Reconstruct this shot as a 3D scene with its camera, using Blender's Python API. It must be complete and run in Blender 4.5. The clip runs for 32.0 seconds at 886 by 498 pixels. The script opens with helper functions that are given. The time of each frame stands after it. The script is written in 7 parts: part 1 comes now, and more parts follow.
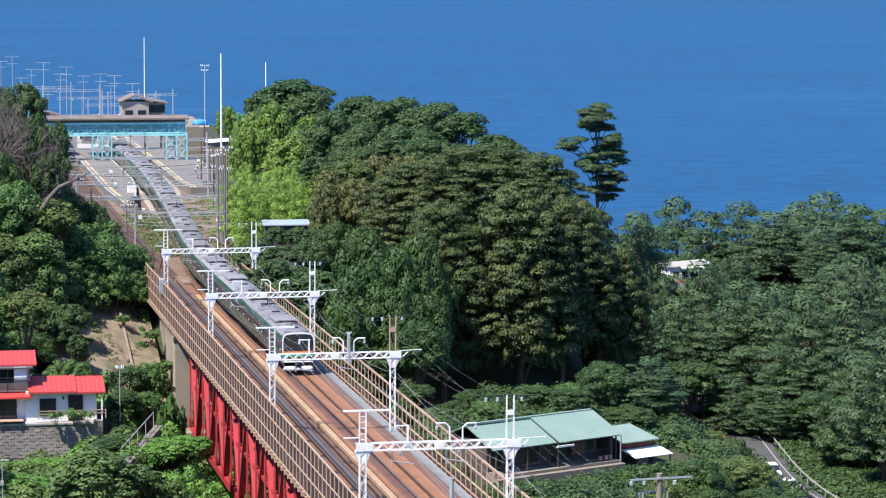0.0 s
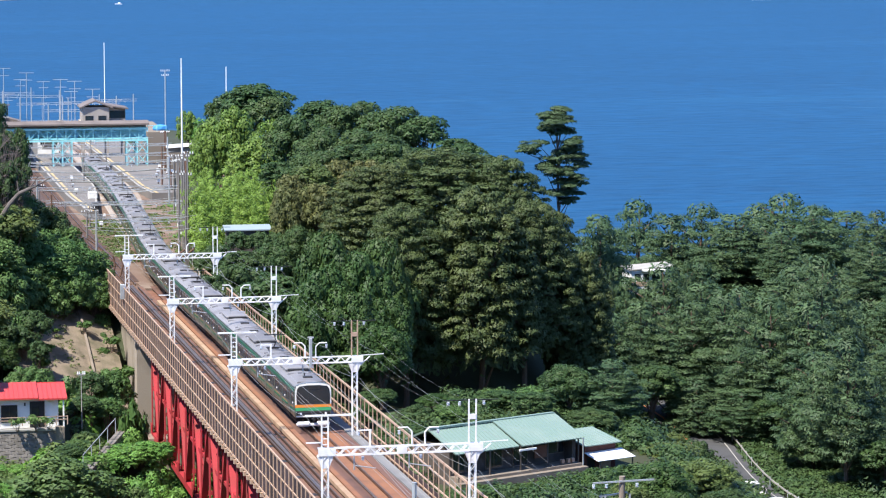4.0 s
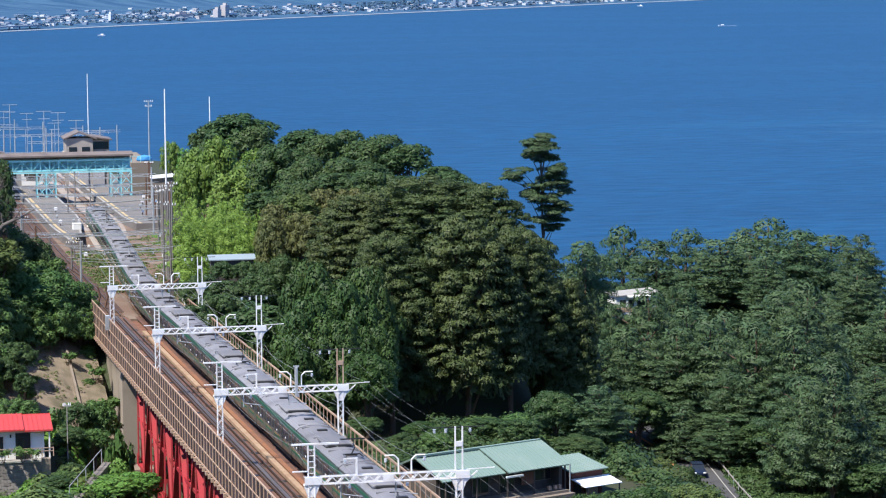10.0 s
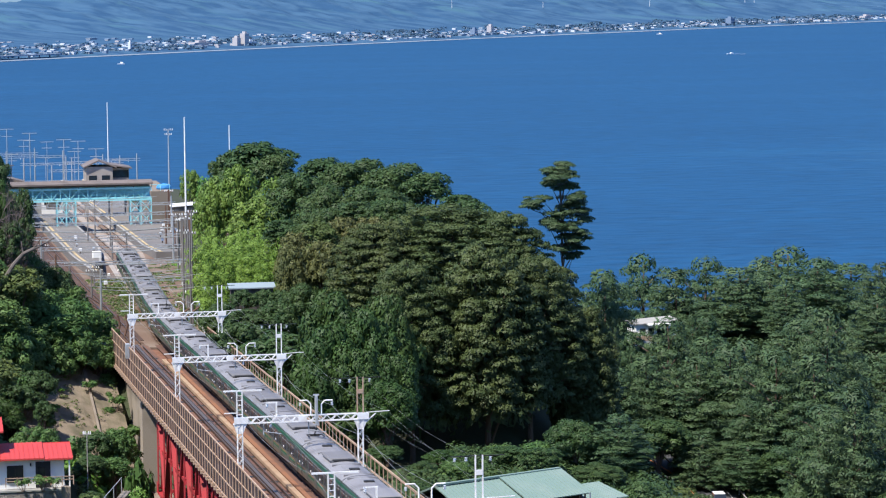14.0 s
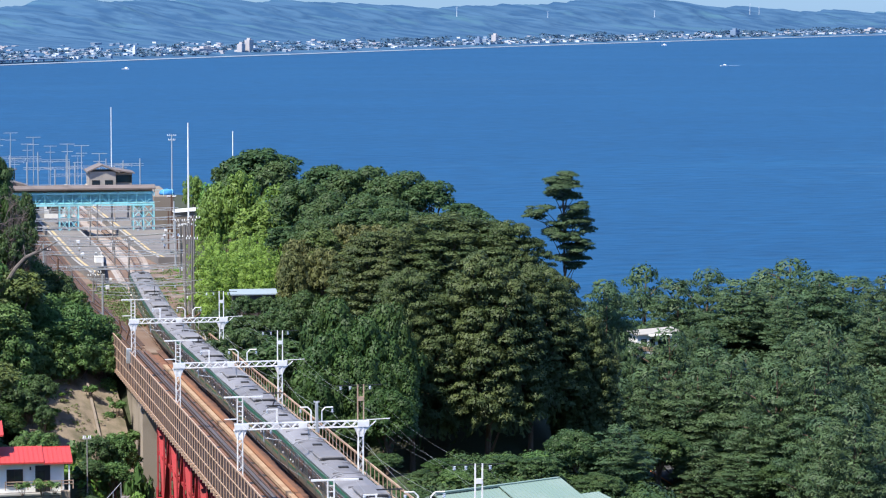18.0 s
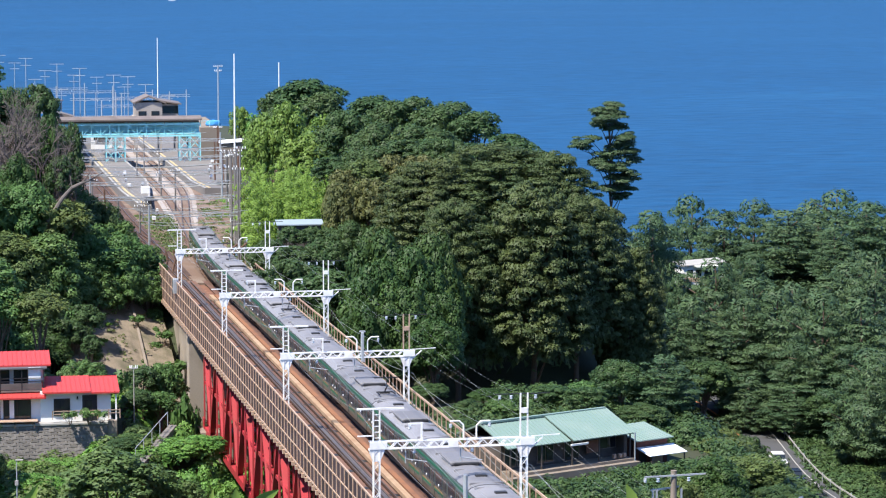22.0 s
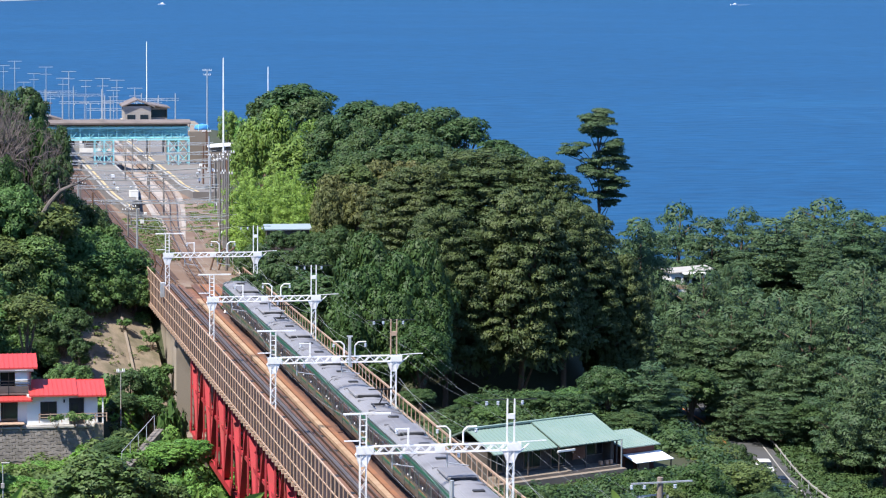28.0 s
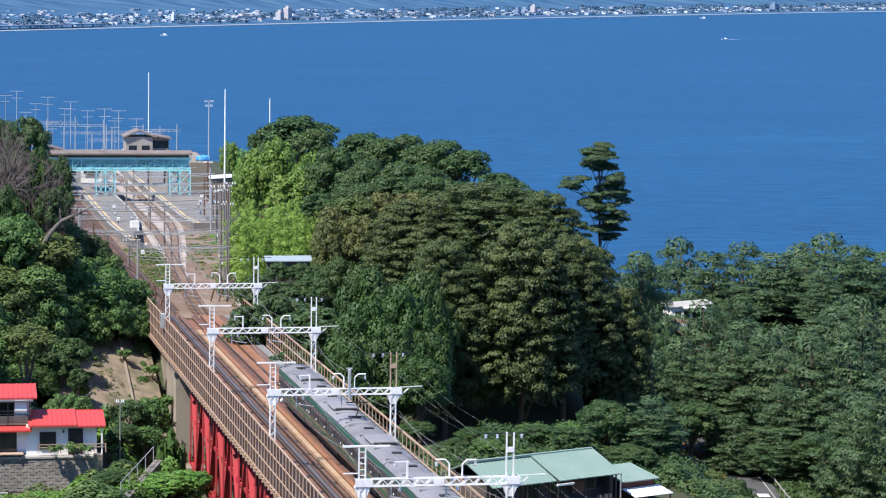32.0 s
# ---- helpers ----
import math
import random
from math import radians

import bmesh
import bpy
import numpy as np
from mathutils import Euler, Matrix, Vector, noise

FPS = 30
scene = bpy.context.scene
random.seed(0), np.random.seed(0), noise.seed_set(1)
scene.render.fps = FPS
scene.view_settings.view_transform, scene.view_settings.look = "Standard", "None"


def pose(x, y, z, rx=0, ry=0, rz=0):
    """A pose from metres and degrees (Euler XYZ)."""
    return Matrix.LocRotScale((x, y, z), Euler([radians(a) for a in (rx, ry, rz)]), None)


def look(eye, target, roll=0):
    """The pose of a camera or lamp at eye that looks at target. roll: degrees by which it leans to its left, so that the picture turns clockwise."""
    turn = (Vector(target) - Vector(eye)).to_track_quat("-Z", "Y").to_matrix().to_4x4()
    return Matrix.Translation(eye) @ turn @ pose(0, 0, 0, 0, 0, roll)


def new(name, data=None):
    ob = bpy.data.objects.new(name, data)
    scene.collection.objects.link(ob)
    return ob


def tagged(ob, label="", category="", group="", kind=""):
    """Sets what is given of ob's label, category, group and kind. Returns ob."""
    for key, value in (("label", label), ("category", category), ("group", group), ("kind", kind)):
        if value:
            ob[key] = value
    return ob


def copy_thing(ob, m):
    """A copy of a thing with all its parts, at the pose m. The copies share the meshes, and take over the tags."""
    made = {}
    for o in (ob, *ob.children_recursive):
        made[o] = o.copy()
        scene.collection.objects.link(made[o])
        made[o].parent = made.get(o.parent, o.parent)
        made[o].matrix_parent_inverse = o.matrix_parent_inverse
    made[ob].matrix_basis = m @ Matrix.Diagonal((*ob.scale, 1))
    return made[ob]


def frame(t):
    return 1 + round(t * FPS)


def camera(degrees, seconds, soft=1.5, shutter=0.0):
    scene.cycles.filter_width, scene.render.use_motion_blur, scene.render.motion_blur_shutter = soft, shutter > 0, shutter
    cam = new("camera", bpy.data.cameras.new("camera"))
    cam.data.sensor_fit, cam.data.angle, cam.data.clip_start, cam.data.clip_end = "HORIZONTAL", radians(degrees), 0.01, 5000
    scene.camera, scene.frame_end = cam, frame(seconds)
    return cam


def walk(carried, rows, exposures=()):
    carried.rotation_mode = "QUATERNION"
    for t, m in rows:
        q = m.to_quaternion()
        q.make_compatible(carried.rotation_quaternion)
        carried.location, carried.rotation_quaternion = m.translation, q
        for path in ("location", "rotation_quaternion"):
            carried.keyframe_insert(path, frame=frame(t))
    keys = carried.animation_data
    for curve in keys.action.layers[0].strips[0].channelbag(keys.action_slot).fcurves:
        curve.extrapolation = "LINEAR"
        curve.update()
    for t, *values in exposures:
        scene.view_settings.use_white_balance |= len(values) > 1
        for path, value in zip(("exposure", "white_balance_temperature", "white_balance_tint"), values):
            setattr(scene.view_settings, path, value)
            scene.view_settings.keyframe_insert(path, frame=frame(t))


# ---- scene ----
EYE = Vector((-29.97, -191.75, 42.89))


def view(yaw, pitch, roll, dx, dz):
    """Hand-held on the hillside: the heading is counted from the track's line towards the sea."""
    return Matrix.Translation(EYE + Vector((dx, 0, dz))) @ pose(0, 0, 0, 90 + pitch, 0, -yaw) @ pose(0, 0, 0, 0, 0, roll)


cam = camera(17.32, 32.0, soft=1.15)
walk(cam, [
    (0, view(10.602, -6.683, 0.296, -0.05, 0.09)),
    (0.5, view(10.858, -6.773, 0.059, -0.04, 0.10)),
    (1, view(11.045, -7.171, -0.277, -0.02, 0.11)),
    (1.5, view(11.138, -7.380, -0.412, 0.00, 0.11)),
    (2, view(11.069, -7.319, -0.306, 0.01, 0.13)),
    (2.5, view(11.193, -7.202, -0.095, -0.02, 0.14)),
    (3, view(11.331, -7.101, 0.089, 0.00, 0.14)),
    (3.5, view(11.424, -6.823, 0.070, -0.02, 0.13)),
    (5.5, view(11.031, -6.395, 0.074, -0.00, 0.12)),
    (6, view(11.207, -6.312, 0.025, -0.01, 0.11)),
    (6.5, view(11.361, -6.224, -0.094, -0.03, 0.02)),
    (7, view(11.498, -6.205, -0.130, -0.04, -0.02)),
    (7.5, view(11.583, -6.234, -0.095, -0.01, 0.01)),
    (8, view(11.638, -6.084, -0.118, -0.01, 0.06)),
    (8.5, view(11.685, -6.021, -0.292, 0.03, 0.06)),
    (9, view(11.641, -5.965, -0.514, 0.03, 0.08)),
    (9.5, view(11.627, -5.985, -0.577, -0.02, 0.08)),
    (10, view(11.660, -6.052, -0.446, 0.01, 0.06)),
    (10.5, view(11.716, -5.998, -0.306, -0.02, 0.04)),
    (11, view(11.824, -5.854, -0.217, -0.02, 0.07)),
    (11.5, view(11.915, -5.649, -0.331, -0.06, 0.09)),
    (12, view(11.855, -5.501, -0.443, -0.08, 0.08)),
    (12.5, view(11.724, -5.560, -0.463, -0.05, 0.11)),
    (13, view(11.664, -5.576, -0.546, -0.05, 0.09)),
    (13.5, view(11.400, -5.597, -0.556, -0.07, 0.09)),
    (14, view(11.285, -5.497, -0.501, -0.06, 0.10)),
    (14.5, view(11.142, -5.291, -0.519, -0.05, 0.09)),
    (16.5, view(11.273, -4.618, -0.158, -0.02, 0.04)),
    (17, view(11.266, -5.095, -0.021, -0.02, 0.05)),
    (17.5, view(11.303, -5.191, 0.106, -0.04, 0.03)),
    (18, view(11.240, -5.328, 0.123, -0.05, 0.08)),
    (18.5, view(11.242, -5.454, 0.233, -0.03, 0.07)),
    (19, view(11.292, -5.480, 0.270, -0.03, 0.05)),
    (19.5, view(11.099, -5.721, 0.096, 0.01, -0.06)),
    (20, view(11.046, -6.138, 0.074, -0.00, -0.14)),
    (20.5, view(10.912, -6.367, 0.240, 0.06, -0.13)),
    (21, view(10.756, -6.383, 0.262, 0.06, -0.13)),
    (21.5, view(10.539, -6.561, 0.088, 0.04, -0.11)),
    (22, view(10.322, -6.671, 0.051, 0.02, -0.10)),
    (22.5, view(9.959, -6.789, 0.069, 0.05, -0.09)),
    (23, view(9.617, -6.971, 0.084, 0.04, -0.10)),
    (23.5, view(9.761, -7.097, 0.361, 0.03, -0.11)),
    (24, view(9.849, -7.048, 0.586, 0.04, -0.11)),
    (24.5, view(9.808, -6.824, 0.563, 0.03, -0.12)),
    (25, view(9.806, -6.681, 0.355, 0.05, -0.12)),
    (25.5, view(10.017, -6.490, 0.347, 0.04, -0.14)),
    (26, view(10.389, -6.349, 0.635, 0.02, -0.11)),
    (26.5, view(10.516, -6.453, 0.829, 0.03, -0.12)),
    (28.5, view(10.623, -6.623, 0.337, 0.03, -0.12)),
    (29, view(10.709, -6.860, 0.338, 0.04, -0.08)),
    (29.5, view(10.301, -6.783, 0.156, 0.03, -0.10)),
    (30, view(10.050, -6.548, 0.095, 0.05, -0.10)),
    (30.5, view(10.082, -6.550, 0.100, 0.05, -0.13)),
    (31, view(10.155, -6.484, 0.194, 0.03, -0.13)),
    (31.5, view(10.339, -6.294, 0.489, 0.03, -0.13)),
    (32, view(10.536, -5.916, 0.829, 0.05, -0.10)),
], exposures=[(0, 1.0), (3, 1.12), (6, 0.93), (9, 0.83), (12, 0.73), (14, 0.73), (17, 0.88), (20, 1.0), (22, 1.05), (24, 1.08), (26, 1.0), (29, 1.02), (31, 1.02), (32, 0.88)])

# ---- sky, sun and exposure ----
SUN_EL, SUN_AZ = radians(57), radians(238)   # azimuth counted from +Y towards +X
world = bpy.data.worlds.new("world")
scene.world = world
world.use_nodes = True
wn = world.node_tree.nodes
sky = wn.new("ShaderNodeTexSky")
sky.sky_type = "NISHITA"
sky.sun_disc = False
sky.sun_elevation, sky.sun_rotation = SUN_EL, SUN_AZ
sky.air_density, sky.dust_density, sky.ozone_density = 1.0, 0.0, 3.0
wn["Background"].inputs["Strength"].default_value = 0.105
tint = wn.new("ShaderNodeMix")
tint.data_type, tint.blend_type = "RGBA", "MULTIPLY"
tint.inputs[0].default_value = 1.0
sc = wn.new("ShaderNodeTexCoord")
sz = wn.new("ShaderNodeSeparateXYZ")
world.node_tree.links.new(sc.outputs["Generated"], sz.inputs[0])
haze = wn.new("ShaderNodeValToRGB")   # pale haze low down, clear blue above
haze.color_ramp.elements[0].position, haze.color_ramp.elements[0].color = 0.0, (0.215, 0.37, 0.77, 1)
haze.color_ramp.elements[1].position, haze.color_ramp.elements[1].color = 0.35, (0.80, 0.95, 1.25, 1)
world.node_tree.links.new(sz.outputs["Z"], haze.inputs["Fac"])
world.node_tree.links.new(haze.outputs["Color"], tint.inputs[7])
world.node_tree.links.new(sky.outputs[0], tint.inputs[6])
world.node_tree.links.new(tint.outputs[2], wn["Background"].inputs["Color"])
sun = new("sun", bpy.data.lights.new("sun", "SUN"))
sun.data.energy, sun.data.angle, sun.data.color = 4.6, radians(0.5), (1.0, 0.95, 0.87)
sun.matrix_world = look((math.sin(SUN_AZ) * math.cos(SUN_EL) * 500, math.cos(SUN_AZ) * math.cos(SUN_EL) * 500, math.sin(SUN_EL) * 500), (0, 0, 0))

# ---- tools ----
GRADE = -0.018          # the line falls away from the hillside
SEA = -33.0


def P(x, y, h=0.0):
    """A place on or above the line: h counts from the rail's top; the bridge runs a little askew of the y axis."""
    k = 0.0043 * (94 - y) if y < 170 else -0.327 * (1 - smooth(170, 230, y))
    return Vector((x + k, y, h + GRADE * y + k))


def thing(name, label, category, at=(0, 0, 0), group="", kind="", rz=0.0):
    ob = new(name)
    ob.matrix_basis = pose(at[0], at[1], at[2], 0, 0, rz)
    return tagged(ob, label, category, group, kind)


def part(name, bm, material, parent=None, label=""):
    me = bpy.data.meshes.new(name)
    bm.to_mesh(me)
    bm.free()
    me.materials.append(material)
    ob = new(name, me)
    ob.parent = parent
    return tagged(ob, label)


def alike(ob, m, parent=None):
    """One more object on the same mesh."""
    o = ob.copy()
    scene.collection.objects.link(o)
    o.parent = parent or ob.parent
    o.matrix_basis = m
    return o


def BM():
    return bmesh.new()


def box(bm, c, s, rz=0.0, bevel=0.0, m=None):
    made = bmesh.ops.create_cube(bm, size=1.0)["verts"]
    t = Matrix.Translation(c) @ Matrix.Rotation(radians(rz), 4, "Z") @ Matrix.Diagonal((*s, 1))
    if m is not None:
        t = m @ t
    bmesh.ops.transform(bm, matrix=t, verts=made)
    if bevel:
        edges = list({e for v in made for e in v.link_edges})
        bmesh.ops.bevel(bm, geom=edges, offset=bevel, segments=1, affect="EDGES")
    return made


def bar(bm, a, b, w, h=None, up=(0, 0, 1)):
    """A straight bar of rectangular section from a to b."""
    a, b = Vector(a), Vector(b)
    d = b - a
    L = d.length
    z = d / L
    u = Vector(up)
    if abs(z.dot(u.normalized())) > 0.98:
        u = Vector((0, 1, 0))
    x = u.cross(z).normalized()
    y = z.cross(x)
    m = Matrix((x, y, z)).transposed().to_4x4()
    m.translation = (a + b) / 2
    made = bmesh.ops.create_cube(bm, size=1.0)["verts"]
    bmesh.ops.transform(bm, matrix=m @ Matrix.Diagonal((w, h or w, L, 1)), verts=made)
    return made


def rod(bm, a, b, r, r2=None, n=8):
    a, b = Vector(a), Vector(b)
    d = b - a
    made = bmesh.ops.create_cone(bm, cap_ends=True, segments=n, radius1=r, radius2=r if r2 is None else r2, depth=d.length)["verts"]
    m = d.to_track_quat("Z", "Y").to_matrix().to_4x4()
    m.translation = (a + b) / 2
    bmesh.ops.transform(bm, matrix=m, verts=made)
    return made


def prism(bm, outline, axis_from, axis_to):
    """Extrudes an outline of (a, b) pairs, in the plane of x and z, along y."""
    va = [bm.verts.new((p[0], axis_from, p[1])) for p in outline]
    vb = [bm.verts.new((p[0], axis_to, p[1])) for p in outline]
    n = len(outline)
    bm.faces.new(va)
    bm.faces.new(list(reversed(vb)))
    for i in range(n):
        bm.faces.new((va[i], vb[i], vb[(i + 1) % n], va[(i + 1) % n]))
    bmesh.ops.recalc_face_normals(bm, faces=bm.faces)


def sweep(bm, pts, w, h):
    """A band of rectangular section (w wide, h deep below the points) along a line of points: one connected piece."""
    rings = []
    for i, p in enumerate(pts):
        p = Vector(p)
        d = Vector(pts[min(i + 1, len(pts) - 1)]) - Vector(pts[max(i - 1, 0)])
        side = Vector((d.y, -d.x, 0)).normalized()
        ww = w[i] if isinstance(w, (list, tuple)) else w
        rings.append([bm.verts.new(q) for q in (p - side * ww / 2, p + side * ww / 2, p + side * ww / 2 - Vector((0, 0, h)), p - side * ww / 2 - Vector((0, 0, h)))])
    for a, b in zip(rings[:-1], rings[1:]):
        for k in range(4):
            bm.faces.new((a[k], a[(k + 1) % 4], b[(k + 1) % 4], b[k]))
    bm.faces.new(rings[0])
    bm.faces.new(list(reversed(rings[-1])))
    bmesh.ops.recalc_face_normals(bm, faces=bm.faces)


def smooth(a, b, x):
    t = min(1.0, max(0.0, (x - a) / (b - a)))
    return t * t * (3 - 2 * t)


def wire(name, pts, r, material, parent=None):
    cu = bpy.data.curves.new(name, "CURVE")
    cu.dimensions = "3D"
    cu.bevel_depth = r
    cu.bevel_resolution = 0
    sp = cu.splines.new("POLY")
    sp.points.add(len(pts) - 1)
    for q, p in zip(sp.points, pts):
        q.co = (*p, 1)
    cu.materials.append(material)
    ob = new(name, cu)
    ob.parent = parent
    return ob


# ---- materials ----
def mat(name, colour, rough=0.7, metal=0.0, vary=0.25, scale=3.0, stain=None, stain_amount=0.35, bump=0.15, fine=40.0, island=0.0, obrand=0.0, spec=0.4):
    """Grain and stains at two scales, in the object's own metres."""
    m = bpy.data.materials.new(name)
    m.use_nodes = True
    nt = m.node_tree
    N, L = nt.nodes, nt.links
    b = N["Principled BSDF"]
    b.inputs["Roughness"].default_value, b.inputs["Metallic"].default_value = rough, metal
    b.inputs["Specular IOR Level"].default_value = spec
    tc = N.new("ShaderNodeTexCoord")
    n1 = N.new("ShaderNodeTexNoise")
    n1.inputs["Scale"].default_value, n1.inputs["Detail"].default_value = scale, 5
    n2 = N.new("ShaderNodeTexNoise")
    n2.inputs["Scale"].default_value, n2.inputs["Detail"].default_value = fine, 3
    for n in (n1, n2):
        L.new(tc.outputs["Object"], n.inputs["Vector"])
    ramp = N.new("ShaderNodeValToRGB")
    ramp.color_ramp.elements[0].position, ramp.color_ramp.elements[1].position = 0.45, 0.72
    L.new(n1.outputs["Fac"], ramp.inputs["Fac"])
    mix = N.new("ShaderNodeMix")
    mix.data_type = "RGBA"
    other = stain or tuple(c * (1 - vary) for c in colour)
    mix.inputs[6].default_value, mix.inputs[7].default_value = (*colour, 1), (*other, 1)
    sc = N.new("ShaderNodeMath")
    sc.operation = "MULTIPLY"
    sc.inputs[1].default_value = stain_amount if stain else 1.0
    L.new(ramp.outputs["Color"], sc.inputs[0])
    L.new(sc.outputs[0], mix.inputs[0])
    hsv = N.new("ShaderNodeHueSaturation")
    L.new(mix.outputs[2], hsv.inputs["Color"])
    # value wanders with the fine grain and from piece to piece
    mr = N.new("ShaderNodeMapRange")
    mr.inputs[3].default_value, mr.inputs[4].default_value = 1 - vary * 0.6, 1 + vary * 0.6
    L.new(n2.outputs["Fac"], mr.inputs[0])
    last = mr.outputs[0]
    if island or obrand:
        src = N.new("ShaderNodeNewGeometry").outputs["Random Per Island"] if island else N.new("ShaderNodeObjectInfo").outputs["Random"]
        amt = island or obrand
        mr2 = N.new("ShaderNodeMapRange")
        mr2.inputs[3].default_value, mr2.inputs[4].default_value = 1 - amt, 1 + amt
        L.new(src, mr2.inputs[0])
        mu = N.new("ShaderNodeMath")
        mu.operation = "MULTIPLY"
        L.new(last, mu.inputs[0])
        L.new(mr2.outputs[0], mu.inputs[1])
        last = mu.outputs[0]
    L.new(last, hsv.inputs["Value"])
    L.new(hsv.outputs[0], b.inputs["Base Color"])
    if bump:
        bp = N.new("ShaderNodeBump")
        bp.inputs["Strength"].default_value, bp.inputs["Distance"].default_value = bump, 0.02
        L.new(n2.outputs["Fac"], bp.inputs["Height"])
        L.new(bp.outputs[0], b.inputs["Normal"])
    return m


def leaf_mat(name, colour, second, gain=0.28, hue=0.009):
    """Leaves: colour wanders from leaf to leaf, from clump to clump and from tree to tree; some light passes through."""
    m = bpy.data.materials.new(name)
    m.use_nodes = True
    N, L = m.node_tree.nodes, m.node_tree.links
    b = N["Principled BSDF"]
    b.inputs["Roughness"].default_value = 0.55
    b.inputs["Specular IOR Level"].default_value = 0.25
    geo, tc, oi = N.new("ShaderNodeNewGeometry"), N.new("ShaderNodeTexCoord"), N.new("ShaderNodeObjectInfo")
    n1 = N.new("ShaderNodeTexNoise")
    n1.inputs["Scale"].default_value, n1.inputs["Detail"].default_value = 0.35, 3
    L.new(tc.outputs["Object"], n1.inputs["Vector"])
    ramp = N.new("ShaderNodeValToRGB")
    ramp.color_ramp.elements[0].position, ramp.color_ramp.elements[1].position = 0.38, 0.66
    L.new(n1.outputs["Fac"], ramp.inputs["Fac"])
    mix = N.new("ShaderNodeMix")
    mix.data_type = "RGBA"
    mix.inputs[6].default_value, mix.inputs[7].default_value = (*colour, 1), (*second, 1)
    L.new(ramp.outputs["Color"], mix.inputs[0])
    hsv = N.new("ShaderNodeHueSaturation")
    mr = N.new("ShaderNodeMapRange")
    mr.inputs[3].default_value, mr.inputs[4].default_value = 1 - gain, 1 + gain
    L.new(geo.outputs["Random Per Island"], mr.inputs[0])
    mh = N.new("ShaderNodeMapRange")
    mh.inputs[3].default_value, mh.inputs[4].default_value = 0.5 - hue, 0.5 + hue
    L.new(oi.outputs["Random"], mh.inputs[0])
    L.new(mr.outputs[0], hsv.inputs["Value"])
    L.new(mh.outputs[0], hsv.inputs["Hue"])
    L.new(mix.outputs[2], hsv.inputs["Color"])
    L.new(hsv.outputs[0], b.inputs["Base Color"])
    tr = N.new("ShaderNodeBsdfTranslucent")
    L.new(hsv.outputs[0], tr.inputs["Color"])
    ms = N.new("ShaderNodeMixShader")
    ms.inputs[0].default_value = 0.25
    L.new(b.outputs[0], ms.inputs[1])
    L.new(tr.outputs[0], ms.inputs[2])
    L.new(ms.outputs[0], N["Material Output"].inputs["Surface"])
    return m


M_RED = mat("red_bridge_paint", (0.40, 0.032, 0.042), 0.55, 0.0, 0.3, 0.5, stain=(0.24, 0.045, 0.035), stain_amount=0.8)
M_RUST = mat("weathered_steel", (0.19, 0.085, 0.055), 0.75, 0.2, 0.35, 0.8, stain=(0.33, 0.19, 0.11), stain_amount=0.6)
M_RUSTL = mat("pale_rusty_steel", (0.46, 0.33, 0.24), 0.7, 0.1, 0.3, 1.5, stain=(0.30, 0.15, 0.085), stain_amount=0.6)
M_WHITE = mat("white_painted_steel", (0.84, 0.84, 0.83), 0.5, 0.0, 0.12, 1.0, stain=(0.45, 0.36, 0.28), stain_amount=0.35)
M_GALV = mat("galvanised_steel", (0.5, 0.52, 0.53), 0.5, 0.5, 0.2, 2.0)
M_RAIL = mat("worn_rail_steel", (0.16, 0.11, 0.085), 0.45, 0.6, 0.3, 2.0)
M_TIMBER = mat("dark_sleeper_timber", (0.15, 0.085, 0.058), 0.85, 0, 0.4, 1.0)
M_SLEEPER = mat("rust_stained_sleeper_timber", (0.15, 0.075, 0.05), 0.9, 0, 0.4, 1.0, stain=(0.22, 0.11, 0.07), stain_amount=0.6)
M_RUSTB = mat("brown_deck_boards", (0.145, 0.075, 0.055), 0.85, 0, 0.4, 0.5, stain=(0.085, 0.05, 0.042), stain_amount=0.8, fine=8)
M_RUSTO = mat("orange_rust_boards", (0.25, 0.11, 0.055), 0.85, 0, 0.4, 0.5, stain=(0.15, 0.075, 0.05), stain_amount=0.8, fine=8)
M_BOARD = mat("brown_deck_planking", (0.165, 0.088, 0.062), 0.85, 0, 0.4, 0.3, stain=(0.10, 0.058, 0.045), stain_amount=0.8, fine=6)
M_WALK = mat("grey_walkway_plates", (0.21, 0.205, 0.20), 0.8, 0, 0.2, 0.5, fine=10)
M_DSHEET = mat("dark_grey_sheet", (0.10, 0.092, 0.10), 0.7, 0, 0.2, 0.8)
M_TAN = mat("tan_duct_boards", (0.37, 0.255, 0.165), 0.8, 0, 0.3, 0.5, stain=(0.25, 0.13, 0.07), stain_amount=0.7)
M_BALLAST = mat("rusty_ballast", (0.155, 0.10, 0.072), 0.95, 0, 0.5, 0.15, stain=(0.24, 0.19, 0.15), stain_amount=0.8, fine=9.0, bump=0.6)
M_BALLASTD = mat("dark_rust_ballast", (0.072, 0.043, 0.034), 0.95, 0, 0.5, 0.15, stain=(0.12, 0.082, 0.064), stain_amount=0.7, fine=9.0, bump=0.6)
M_POLE = mat("weathered_grey_pole", (0.19, 0.175, 0.165), 0.8, 0, 0.3, 0.6)
M_BALLASTL = mat("pale_ballast", (0.34, 0.30, 0.27), 0.95, 0, 0.5, 0.15, stain=(0.22, 0.15, 0.1), stain_amount=0.8, fine=9.0, bump=0.6)
M_CONC = mat("weathered_concrete", (0.225, 0.185, 0.145), 0.85, 0, 0.3, 0.35, stain=(0.16, 0.13, 0.10), stain_amount=0.7, fine=12)
M_CONCL = mat("pale_concrete", (0.34, 0.325, 0.30), 0.85, 0, 0.2, 0.4, fine=12)
